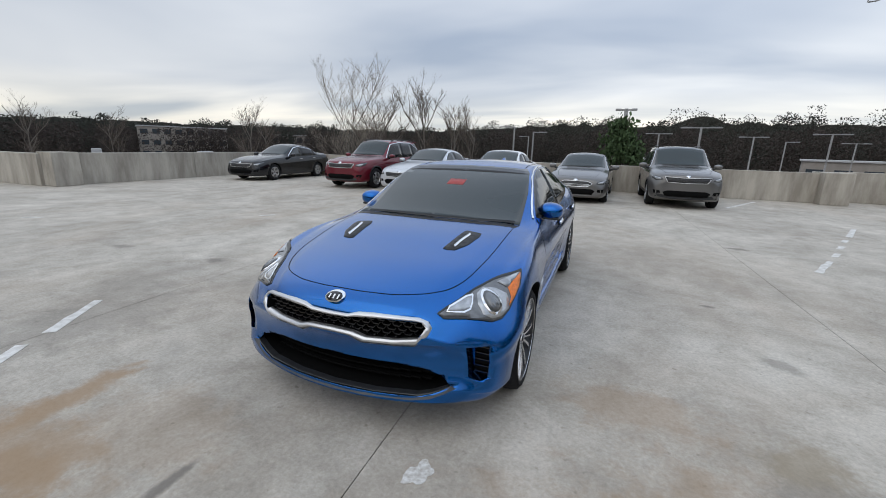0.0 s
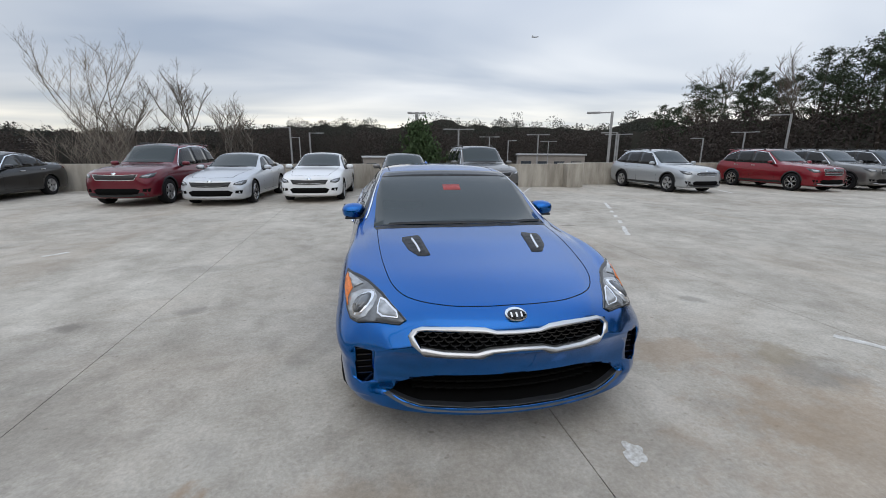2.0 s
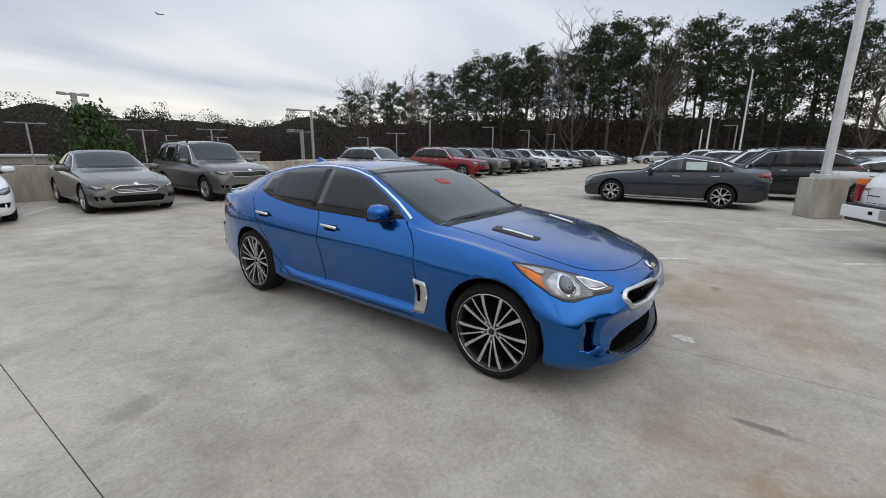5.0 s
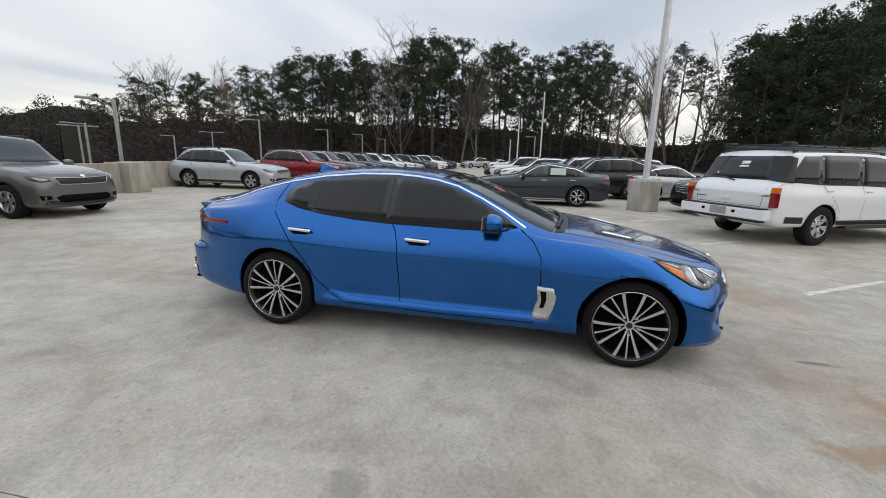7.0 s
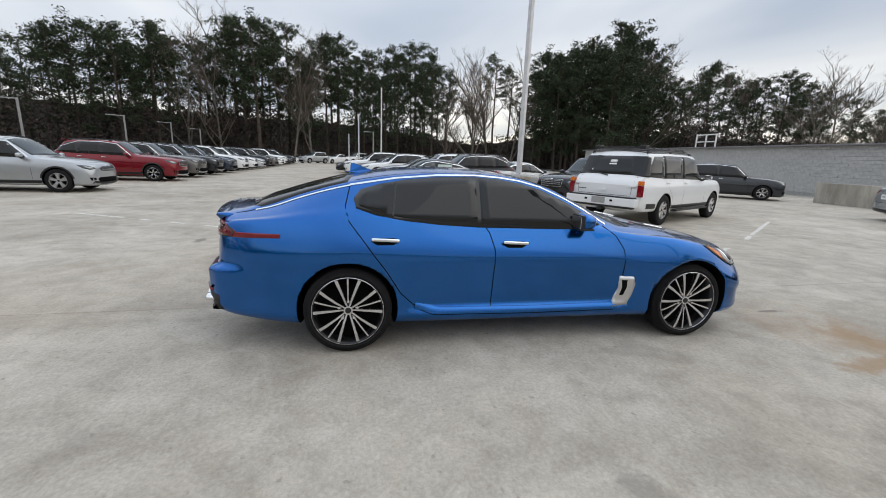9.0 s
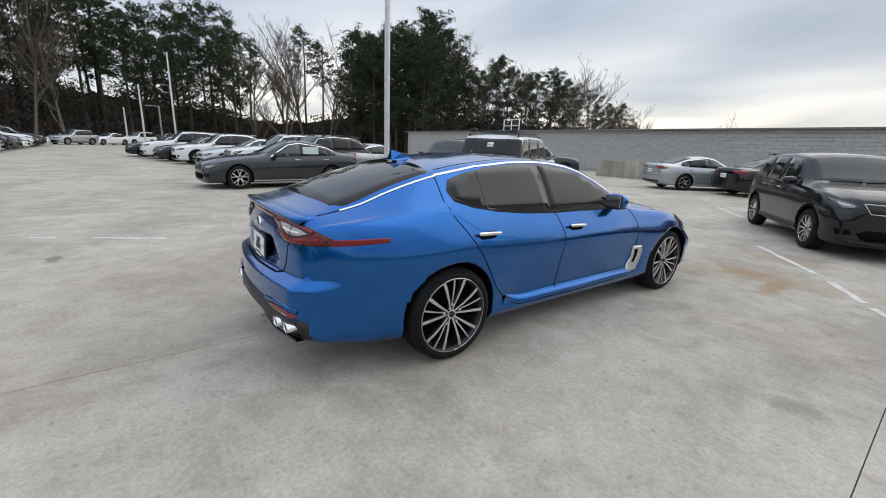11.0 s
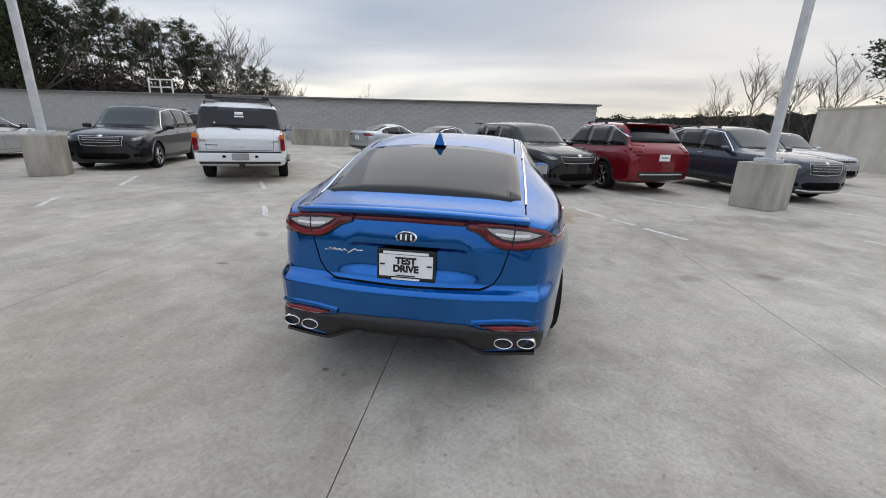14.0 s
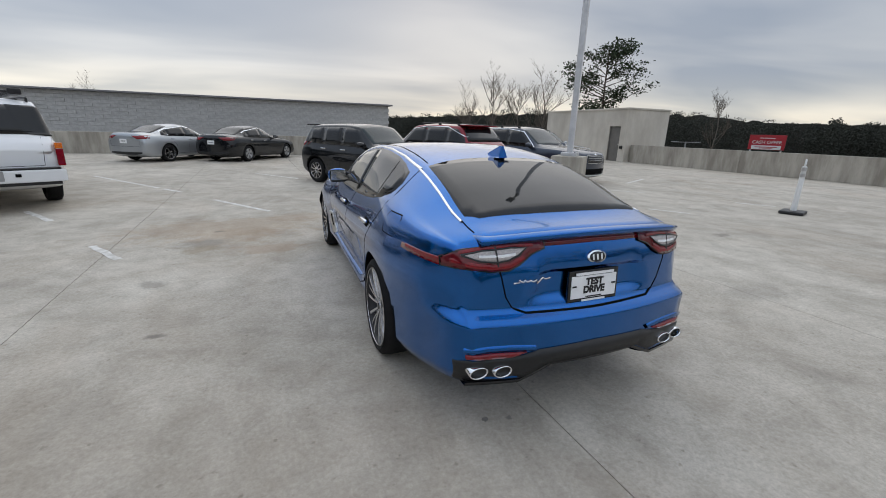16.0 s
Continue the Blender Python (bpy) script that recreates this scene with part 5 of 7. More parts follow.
    for k in range(33):
        x = -.70 + 1.4 * k / 32
        ax = abs(x)
        z = .398 if ax < .26 else (.398 - .080 * min(1, (ax - .26) / .17))
        y = 2.535 - .20 * x * x
        cur = [bm.verts.new(c) for c in ((x, y - .02, z + .012), (x, y + .018, z + .004), (x, y + .012, z - .016), (x, y - .14, z - .02))]
        if prev:
            for j in range(3):
                bm.faces.new((prev[j], cur[j], cur[j + 1], prev[j + 1]))
        prev = cur
    bmesh.ops.recalc_face_normals(bm, faces=bm.faces)
    part("diffuser_lip", bm, M_GLOSSBK, root)
    bm = bmesh.new()
    box(bm, (0, 0, 0), (.315, .018, .168), .006)
    fr = part("plate_frame", bm, M_GLOSSBK, root, "black plate frame")
    fr.matrix_basis = pose(0, 2.462, .755, 3, 0, 0)
    bm = bmesh.new()
    box(bm, (0, .010, -.004), (.285, .006, .118), .002)
    pl = part("plate", bm, M_PLATE, fr, "white dealer test plate")
    for word, z in (("TEST", .024), ("DRIVE", -.018)):
        cu = bpy.data.curves.new("plate_text", 'FONT')
        cu.body, cu.size, cu.align_x, cu.align_y, cu.extrude, cu.offset = word, .050, 'CENTER', 'CENTER', .0008, .0026
        t = new("plate_text", cu)
        t.data.materials.append(M_INK)
        t.parent = fr
        t.matrix_basis = pose(0, .0142, z - .002, 90, 0, 180)
    for x0, x1, z, h, mt in ((-.12, .12, .066, .014, M_PLATE), (-.075, .075, -.074, .010, M_PLATE), (-.05, .05, -.056, .006, M_INK), (-.138, -.112, .002, .008, M_INK), (.112, .138, .002, .008, M_INK)):
        bm = bmesh.new()
        box(bm, ((x0 + x1) / 2, .0145, z), (x1 - x0, .002, h))
        part("plate_bar", bm, mt, fr)
    script = [(.455, .799), (.425, .803), (.43, .815), (.405, .801), (.40, .816), (.385, .801), (.37, .812), (.355, .801), (.34, .813), (.325, .797), (.33, .787), (.305, .803), (.29, .812), (.275, .803), (.245, .806)]
    part("nameplate_bar", B.strip(script, "rear", 1, .007, .002, .02, raised=.004), M_CHROME, root, "slim chrome nameplate")
    # roof fin, wipers, sticker
    bm = bmesh.new()
    vs = [(0, 1.28, 1.352), (0, 1.36, 1.378), (0, 1.42, 1.402), (0, 1.45, 1.404), (0, 1.46, 1.33)]
    ring = [[bm.verts.new((sx * wd, y, z)) for (_, y, z), wd in zip(vs, (.012, .018, .010, .008, .034))] for sx in (-1, 1)]
    lowv = [bm.verts.new((sx * .042, y, 1.325)) for sx in (-1, 1) for y in (1.26, 1.49)]
    for i in range(4):
        bm.faces.new((ring[0][i], ring[0][i + 1], ring[1][i + 1], ring[1][i]))
    bm.faces.new((lowv[0], *ring[0], lowv[1]))
    bm.faces.new((lowv[3], *ring[1][::-1], lowv[2]))
    bm.faces.new((lowv[0], lowv[2], ring[1][0], ring[0][0]))
    bm.faces.new((lowv[1], ring[0][4], ring[1][4], lowv[3]))
    bmesh.ops.recalc_face_normals(bm, faces=bm.faces)
    part("roof_antenna", bm, M_BLUE, root, "blue shark-fin antenna")
    for p in ([(-.58, -.90), (-.1, -.955), (.02, -.95)], [(-.02, -.965), (.40, -.94), (.66, -.86)]):
        part("wiper", B.strip(p, "top", 1, .022, .010, raised=.014), M_BLACK, root)
    part("cowl", B.panel([(-.70, -.875), (-.35, -.945), (0, -.965), (.35, -.945), (.70, -.875), (.68, -.95), (.35, -1.0), (0, -1.02), (-.35, -1.0), (-.68, -.95)], "top", lift=.002, cell=.08), M_BLACK, root)
    part("screen_sticker", B.panel([(-.071, -.425), (.083, -.425), (.088, -.325), (-.069, -.325)], "top", lift=.006, cell=.05, rim=.002), M_STICKER, w, "small red paper sticker")
    add_wheels(root, "hero", .33, .266, .225, .918, -1.4525, 1.4525, 0, 36)
    return root


hero = hero_car()
hero.matrix_basis = pose(.014, 0, 0, 0, 0, 0.22)


# ---- the other cars ----
def tables(p):
    """Body tables of an ordinary car from a few sizes; the origin lies midway between the axles."""
    W, H, y0 = p["W"] / 2, p["H"], -p["wb"] / 2 - p["fo"]
    y1 = y0 + p["L"]
    yc, zc, zh, yr0, yr1, yb, zd, zl, zb = p["yc"], p["zc"], p["zh"], p["yr0"], p["yr1"], p["yb"], p["zd"], p["belt"], p["zb"]
    wr = p.get("wr", .68) * W
    ym = (yc + yr0) / 2
    suv = p["suv"]
    top = [(y0, zh - .20), (y0 + .04, zh - .07), (y0 + .15, zh), ((y0 + yc) / 2, zh + .68 * (zc - zh)), (yc - .08, zc), (yc + .05, zc + .045), (ym, (zc + H - .03) / 2 + .03), (yr0, H - .03), ((yr0 * 2 + yr1) / 3, H), (yr1, H - (.03 if suv else .05)), (yb, zd + .03), (y1 - .10 if not suv else (yb + y1) / 2 + .02, zd - (.0 if not suv else .08)), (y1 - .03, zd - (.05 if not suv else .16)), (y1, zd - .22)]
    de = [(y0, .015), (y0 + .3, .03), (yc - .1, .035), (ym, .075), (yr0, .085), (yr1, .085), (yb, .05), (y1, .02)]
    dl = pchip(de)
    edge = [(y, z - dl(y)) for y, z in top]
    belt = [(y0, zh - .26), (y0 + .15, zh - .08), ((y0 + yc) / 2, zh + .6 * (zc - zh) - .07), (yc, zl - .03), (0, zl), (max(yr1, .6), zl + .03), (yb - .02 if not suv else yb - .1, min(zl + .05, zd - .03)), (y1 - .03, zd - .18), (y1, zd - .30)]
    if yb - .02 <= max(yr1, .6) + .05:
        belt = [b for b in belt if b[0] != max(yr1, .6)]
    return {
        "W": [(y0, .80 * W), (y0 + .05, .87 * W), (y0 + .2, .945 * W), (y0 + .5, .99 * W), (0, W), (y1 - .6, W), (y1 - .25, .97 * W), (y1 - .06, .93 * W), (y1, .89 * W)],
        "zb": [(y0, zb + .06), (y0 + .1, zb), (y1 - .3, zb + .02), (y1, zb + .12)],
        "top": top, "edge": edge, "belt": belt,
        "wr": [(y0, .62 * W), (y0 + .3, .70 * W), (yc - .05, .80 * W), (ym, .5 * (.80 * W + wr)), (yr0, wr), (yr1, wr), (yb, wr if not suv else wr + .05), (y1, .62 * W if not suv else .82 * W)],
        "wb": [(y0, .74 * W), (y0 + .2, .86 * W), (y0 + .7, .93 * W), (yc, .925 * W), (y1 - .6, .92 * W), (y1 - .15, .88 * W), (y1, .78 * W)],
        "bow": [(y0, .20), (y0 + .5, .14), (yc - .2, .05), (yr0, .03), (yr1, 0), (y1 - .5, -.05), (y1, -.14 if not suv else -.09)],
    }


TYPES = {
    "sedan": dict(L=4.86, W=1.86, H=1.445, wb=2.83, fo=.94, yc=-.62, zc=1.0, zh=.76, yr0=.20, yr1=1.05, yb=1.95, zd=1.08, belt=.93, zb=.17, suv=False, R=.335, rim=.235, wk="dark5"),
    "sedan_plain": dict(L=4.83, W=1.83, H=1.455, wb=2.80, fo=.96, yc=-.62, zc=1.0, zh=.78, yr0=.18, yr1=1.0, yb=1.85, zd=1.07, belt=.93, zb=.18, suv=False, R=.325, rim=.215, wk="silver5"),
    "coupe_sedan": dict(L=4.78, W=1.80, H=1.44, wb=2.85, fo=.83, yc=-.55, zc=.98, zh=.75, yr0=.22, yr1=.98, yb=1.80, zd=1.06, belt=.92, zb=.16, suv=False, R=.33, rim=.225, wk="silver5"),
    "suv": dict(L=4.80, W=1.90, H=1.70, wb=2.815, fo=.93, yc=-.72, zc=1.14, zh=.98, yr0=.05, yr1=1.72, yb=2.22, zd=1.20, belt=1.06, zb=.22, suv=True, R=.36, rim=.24, wk="dark5", wr=.755),
    "suv_plain": dict(L=4.68, W=1.88, H=1.72, wb=2.70, fo=.92, yc=-.72, zc=1.13, zh=.96, yr0=.0, yr1=1.68, yb=2.15, zd=1.2, belt=1.05, zb=.23, suv=True, R=.355, rim=.225, wk="silver5", wr=.72),
    "crossover": dict(L=4.68, W=1.87, H=1.645, wb=2.75, fo=.96, yc=-.80, zc=1.08, zh=.90, yr0=-.02, yr1=1.45, yb=2.10, zd=1.15, belt=1.02, zb=.2, suv=True, R=.355, rim=.235, wk="silver5", wr=.70),
    "box_hatch": dict(L=4.14, W=1.80, H=1.61, wb=2.57, fo=.84, yc=-.80, zc=1.10, zh=.95, yr0=-.18, yr1=1.55, yb=1.88, zd=1.15, belt=1.02, zb=.2, suv=True, R=.335, rim=.225, wk="ten", wr=.76),
    "big_wagon": dict(L=5.57, W=2.00, H=1.84, wb=3.30, fo=.98, yc=-.92, zc=1.24, zh=1.08, yr0=-.28, yr1=2.35, yb=2.72, zd=1.22, belt=1.14, zb=.33, suv=True, R=.385, rim=.22, wk="six", wr=.80),
    "minivan": dict(L=5.15, W=1.99, H=1.75, wb=3.09, fo=.97, yc=-.98, zc=1.13, zh=.97, yr0=-.22, yr1=2.0, yb=2.48, zd=1.2, belt=1.06, zb=.19, suv=True, R=.36, rim=.235, wk="dark5", wr=.72),
}
MADE = {}


def make_car(kind, tail="bar", face="slim"):
    """One car of a kind with all its parts, at the origin, nose towards -y."""
    p = TYPES[kind]
    W, H, y0 = p["W"] / 2, p["H"], -p["wb"] / 2 - p["fo"]
    y1 = y0 + p["L"]
    suv, zh, zl, zb, zd = p["suv"], p["zh"], p["belt"], p["zb"], p["zd"]
    st = [y0, y0 + .015, y0 + .04, y0 + .08]
    st += [y0 + .13 + (y1 - .13 - y0 - .13) * i / 44 for i in range(45)]
    st += [y1 - .09, y1 - .06, y1 - .03, y1 - .012, y1]
    ar = p["R"] + .045
    B = Body(tables(p), st, 3, [(-p["wb"] / 2, p["R"]), (p["wb"] / 2, p["R"])], ar, arch_in=W - .36, cap_n=8)
    f = B.f
    root = empty("car")
    body = link("body", B.mesh, None, root)
    yc, yr0, yr1, yb = p["yc"], p["yr0"], p["yr1"], p["yb"]
    wc, wrr = f["wr"](yc + .05) - .03, f["wr"](yr0) - .04
    part("windscreen", B.panel([(-wc, yc + .07), (0, yc - .02), (wc, yc + .07), (wrr, yr0 + .01), (0, yr0 - .03), (-wrr, yr0 + .01)], "top", 1, .005, .14), M_WSCREEN, root, "pale reflecting windscreen")
    if suv:
        zt = f["edge"](yr1) - .03
        wq = f["wr"](yr1) - .05
        wl = .80 * W if kind != "big_wagon" else .89 * W
        wq += .03 if kind == "big_wagon" else 0
        part("rear_window", B.panel([(-wl, zd + .02), (wl, zd + .02), (wq, zt), (-wq, zt)], "rear", 1, .006, .14), M_GLASS, root, "dark rear window")
        if kind != "big_wagon":
            bm = bmesh.new()
            box(bm, (0, yr1 + .14, f["top"](yr1) - .025), (2 * wq + .04, .30, .035), .012)
            part("roof_spoiler", bm, P_BLACK, root)
    else:
        wl = f["wr"](yb) - .06
        wq = f["wr"](yr1) - .05
        part("rear_window", B.panel([(-wq, yr1 + .08), (0, yr1 + .05), (wq, yr1 + .08), (wl, yb - .05), (0, yb), (-wl, yb - .05)], "top", 1, .005, .14), M_GLASS, root, "dark rear window")
    # side glass
    def roofz(y):
        return f["edge"](y) - .035
    def beltz(y):
        return f["belt"](y) + .035
    ya = yc + .22
    yz = (yb - .30) if not suv else (y1 - .42 if kind != "big_wagon" else y1 - .30)
    if kind == "coupe_sedan" or not suv:
        yz = yb - .38
    yB = .33 * (yz - ya) + ya + .18
    yC = yB + (.33 if suv else .40) * (yz - ya) + (.1 if not suv else 0)
    cuts = [(ya, yB - .03), (yB + .03, min(yC - .03, yz)), (yC + .03, yz)]
    for s in (-1, 1):
        dlo = [(ya - .06, beltz(ya) - .02)] + [(y, beltz(y) - .02) for y in (yB, yC)] + [(yz + .06, beltz(yz))] + [(yz - .05, roofz(yz) + .02)] + [(y, roofz(y) + .02) for y in (yC, yB, (yr0 + yB) / 2 if yr0 < yB else yB - .2, max(yr0 - .1, ya + .25))]
        part("window_surround", B.panel(dlo, "side", s, .003, .14), M_GLOSSBK, root)
        for k, (a, b) in enumerate(cuts):
            if b - a < .16:
                continue
            lo = [(a, beltz(a)), ((a + b) / 2, beltz((a + b) / 2)), (b, beltz(b))]
            hi = [(b - (.05 if k == 2 else 0), max(roofz(b), beltz(b) + .03)), ((a + b) / 2, roofz((a + b) / 2))]
            if k == 0:
                yt = max(yr0 - .02, a + .3)
                hi += [(yt, roofz(yt) - .005), (a + .04, beltz(a) + .03)]
            else:
                hi += [(a, roofz(a))]
            part("side_window", B.panel(lo + hi, "side", s, .006, .14), M_GLASS if suv or k else M_GLASSL, root, "dark side window")
        trim = [(ya - .10, beltz(ya) - .01), (max(yr0 - .12, ya + .22), roofz(max(yr0 - .12, ya + .22)) + .025), (yB, roofz(yB) + .03), (yC, roofz(yC) + .03), (yz, roofz(yz) + .03)]
        if kind not in ("box_hatch", "big_wagon"):
            part("window_trim", B.strip(trim, "side", s, .02, .003, .08, raised=.005), M_CHROME, root, "bright window trim")
        g = B.strip([(ya - .16, beltz(ya) - .06), (ya - .18, zb + .16), (yC - .02, zb + .15)], "side", s, .008, step=.12)
        B.strip([(yB, beltz(yB) - .02), (yB - .01, zb + .15)], "side", s, .008, step=.12, bm=g)
        if yC < p["wb"] / 2 + .2:
            B.strip([(yC, beltz(yC) - .02), (min(yC, p["wb"] / 2 - ar), p["R"] + .3), (p["wb"] / 2 - ar - .02, zb + .16)], "side", s, .008, step=.12, bm=g)
        part("door_gap", g, M_DARK, root)
        for y in (yB - .14, min(yC - .10, p["wb"] / 2 - .1)):
            q = B.put(y, beltz(y) - .13, "side", s, .02)
            bm = bmesh.new()
            box(bm, q, (.024, .19, .026), .009)
            part("door_handle", bm, M_CHROME if kind != "big_wagon" else M_WHITE, root)
        # lower cladding, arch lips
        if suv:
            part("sill_cladding", B.strip([(-p["wb"] / 2 + ar, zb + .09), (p["wb"] / 2 - ar, zb + .09)], "side", s, .15, .002, .2, raised=.012), M_BLACK, root, "black plastic sill cladding")
        else:
            part("sill_trim", B.strip([(-p["wb"] / 2 + ar, zb + .07), (p["wb"] / 2 - ar, zb + .07)], "side", s, .035, .002, .2, raised=.008), M_SATIN if kind == "sedan" else M_BLACK, root)
        if kind in ("suv", "suv_plain", "crossover", "box_hatch") :
            for ya2 in (-p["wb"] / 2, p["wb"] / 2):
                arc = [(ya2 + (ar + .02) * math.cos(a), p["R"] + (ar + .02) * math.sin(a)) for a in [math.radians(10 + 160 * i / 12) for i in range(13)]]
                part("arch_lip", B.strip(arc, "side", s, .05, .001, .2, raised=.008), M_BLACK if kind != "box_hatch" else M_DARK, root)
        # lamps
        uc = .7071 * (.80 * W + y0 + .22)
        zt, dz = zh - .10, (.075 if face != "tall" else .10)
        hl = [(uc + .26, zt + .05), (uc + .05, zt + .03), (uc - .16, zt - .02), (uc - .20, zt - dz), (uc - .02, zt - dz - .02), (uc + .14, zt - .05)]
        lamp = part("headlamp", B.panel(hl, "fcorner", s, .006, .08), M_LAMPDK, root, "clear headlamp")
        part("lamp_reflector", B.panel([(uc + .10, zt + .012), (uc - .13, zt - .03), (uc - .15, zt - dz + .012), (uc - .01, zt - dz)], "fcorner", s, .009, .08), M_LAMP, lamp)
        fz = zb + .22
        part("fog_lamp", B.panel([(uc + .02, fz + .05), (uc - .16, fz + .04), (uc - .18, fz - .03), (uc - .02, fz - .05)], "fcorner", s, .005, .08), M_DARK, root)
        if kind != "big_wagon":
            zt2 = zd - .10 if not suv else zd - .06
            if tail == "bar":
                tl = [(s * .36 * W, zt2), (s * .9 * W, zt2 + .02), (s * .93 * W, zt2 - .10), (s * .62 * W, zt2 - .12)]
            else:
                tl = [(s * .56 * W, zt2), (s * .92 * W, zt2 + .03), (s * .94 * W, zt2 - .16), (s * .64 * W, zt2 - .14)]
            part("tail_lamp", B.panel(tl, "rear", s, .008, .08), M_RED, root, "red tail lamp")
            part("tail_lamp_side", B.panel([(y1 - .33, zt2 + .01), (y1 - .10, zt2 + .02), (y1 - .10, zt2 - .12), (y1 - .22, zt2 - .10)], "side", s, .008, .08), M_RED, root)
        mz = beltz(ya) + .06
        mirror_cap(root, s, (s * (W + .085), ya + .02, mz), (.115, .085, .075), M_GLOSSBK if kind != "big_wagon" else P_WHITE)
        if suv and kind not in ("box_hatch", "minivan"):
            bm = bmesh.new()
            xr = f["wr"](0) - .08
            ys = [yr0 + .15, yr1 - .05]
            for a in range(8):
                ua, ub = ys[0] + (ys[1] - ys[0]) * a / 8, ys[0] + (ys[1] - ys[0]) * (a + 1) / 8
                cyl(bm, (s * xr, ua, f["edge"](ua) + .09), (s * xr, ub, f["edge"](ub) + .09), .016, n=8)
            bmesh.ops.remove_doubles(bm, verts=bm.verts, dist=.005)
            for ua in (ys[0], sum(ys) / 2, ys[1]):
                box(bm, (s * xr, ua, f["edge"](ua) + .055), (.03, .10, .08), .008)
            part("roof_rail", bm, M_BLACK, root, "black roof rail")
    # face
    gz = zh - .13
    gw = .50 * W
    if face == "tall":
        gp = [(-gw, gz + .05), (gw, gz + .05), (gw * .92, gz - .18), (0, gz - .20), (-gw * .92, gz - .18)]
    elif face == "oval":
        gp = [(-gw * 1.05, gz - .03), (-gw * .7, gz + .03), (gw * .7, gz + .03), (gw * 1.05, gz - .03), (gw * .75, gz - .13), (-gw * .75, gz - .13)]
    else:
        gp = [(-gw * 1.2, gz + .035), (-.1, gz + .02), (.1, gz + .02), (gw * 1.2, gz + .035), (gw * 1.02, gz - .105), (.14, gz - .115), (-.14, gz - .115), (-gw * 1.02, gz - .105)]
    gr = part("grille", B.panel(gp, "front", 1, .005, .10), M_BLACK, root, "black grille with bright surround")
    part("grille_surround", B.strip(gp + gp[:1], "front", 1, .012, .008, .08, raised=.006), M_CHROME if face == "oval" else M_SATIN, gr)
    for k in range(3):
        zz = gp[0][1] - .02 - .03 * k if face != "tall" else gz + .02 - .06 * k
        part("grille_bar", B.strip([(-gw * .85, zz - .01), (gw * .85, zz - .01)], "front", 1, .010, .007, .15, raised=.004), M_SATIN if face in ("tall", "oval") else M_GLOSSBK, gr)
    iz = zb + .17
    part("lower_intake", B.panel([(-.62 * W, iz + .05), (-.50 * W, iz + .10), (.50 * W, iz + .10), (.62 * W, iz + .05), (.54 * W, iz - .06), (-.54 * W, iz - .06)], "front", 1, .005, .10), M_DARK, root, "black lower intake")
    if suv:
        part("skid_trim", B.strip([(-.72 * W, zb + .10), (-.4 * W, zb + .07), (.4 * W, zb + .07), (.72 * W, zb + .10)], "front", 1, .03, .013, .12, raised=.010), M_SATIN if kind == "suv" else M_ALLOYD, root, "skid trim under the bumper")
        part("front_cladding", B.strip([(-.80 * W, zb + .10), (-.4 * W, zb + .06), (.4 * W, zb + .06), (.80 * W, zb + .10)], "front", 1, .15, .002, .12, raised=.010), M_BLACK, root, "black plastic lower bumper")
        part("rear_skid", B.strip([(-.72 * W, zb + .22), (.72 * W, zb + .22)], "rear", 1, .20, .003, .12, raised=.012), M_BLACK, root, "black rear bumper lower")
        part("rear_skid_trim", B.strip([(-.66 * W, zb + .26), (.66 * W, zb + .26)], "rear", 1, .03, .012, .12, raised=.008), M_SATIN, root)
    else:
        part("rear_valance", B.strip([(-.75 * W, zb + .17), (.75 * W, zb + .17)], "rear", 1, .10, .003, .12, raised=.008), M_BLACK, root)
    part("front_badge", B.panel([(.06 * math.cos(a * math.pi / 6), zh - .075 + .03 * math.sin(a * math.pi / 6)) for a in range(12)], "front", 1, .010, .1), M_CHROME, root)
    q = B.put(0, (zd - .30) if not suv else zd - .32, "rear", 1, .012)
    if kind != "big_wagon":
        bm = bmesh.new()
        box(bm, q, (.31, .012, .155), .004)
        part("rear_plate", bm, M_PLATE, root, "pale number plate")
        pq = bmesh.new()
        box(pq, q + Vector((0, .008, 0)), (.20, .003, .035))
        part("plate_bar", pq, M_POLEGREY, root)
    g = B.strip([(-.72 * W, yc - .02), (-.70 * W, (y0 + yc) / 2), (-.58 * W, y0 + .28), (0, y0 + .16), (.58 * W, y0 + .28), (.70 * W, (y0 + yc) / 2), (.72 * W, yc - .02)], "top", 1, .008, step=.1)
    part("bonnet_gap", g, M_DARK, root)
    zg = zd - .02 if not suv else zd - .02
    gb = [(-.74 * W, zg), (-.70 * W, zb + .42), (.70 * W, zb + .42), (.74 * W, zg)]
    part("tailgate_gap", B.strip(gb, "rear", 1, .008, step=.1), M_DARK, root)
    for pth in ([(-.55 * W, yc + .03), (-.05, yc - .01)], [(-.02, yc - .015), (.5 * W, yc + .03)]):
        part("wiper", B.strip(pth, "top", 1, .022, .008, .1, raised=.01), M_BLACK, root)
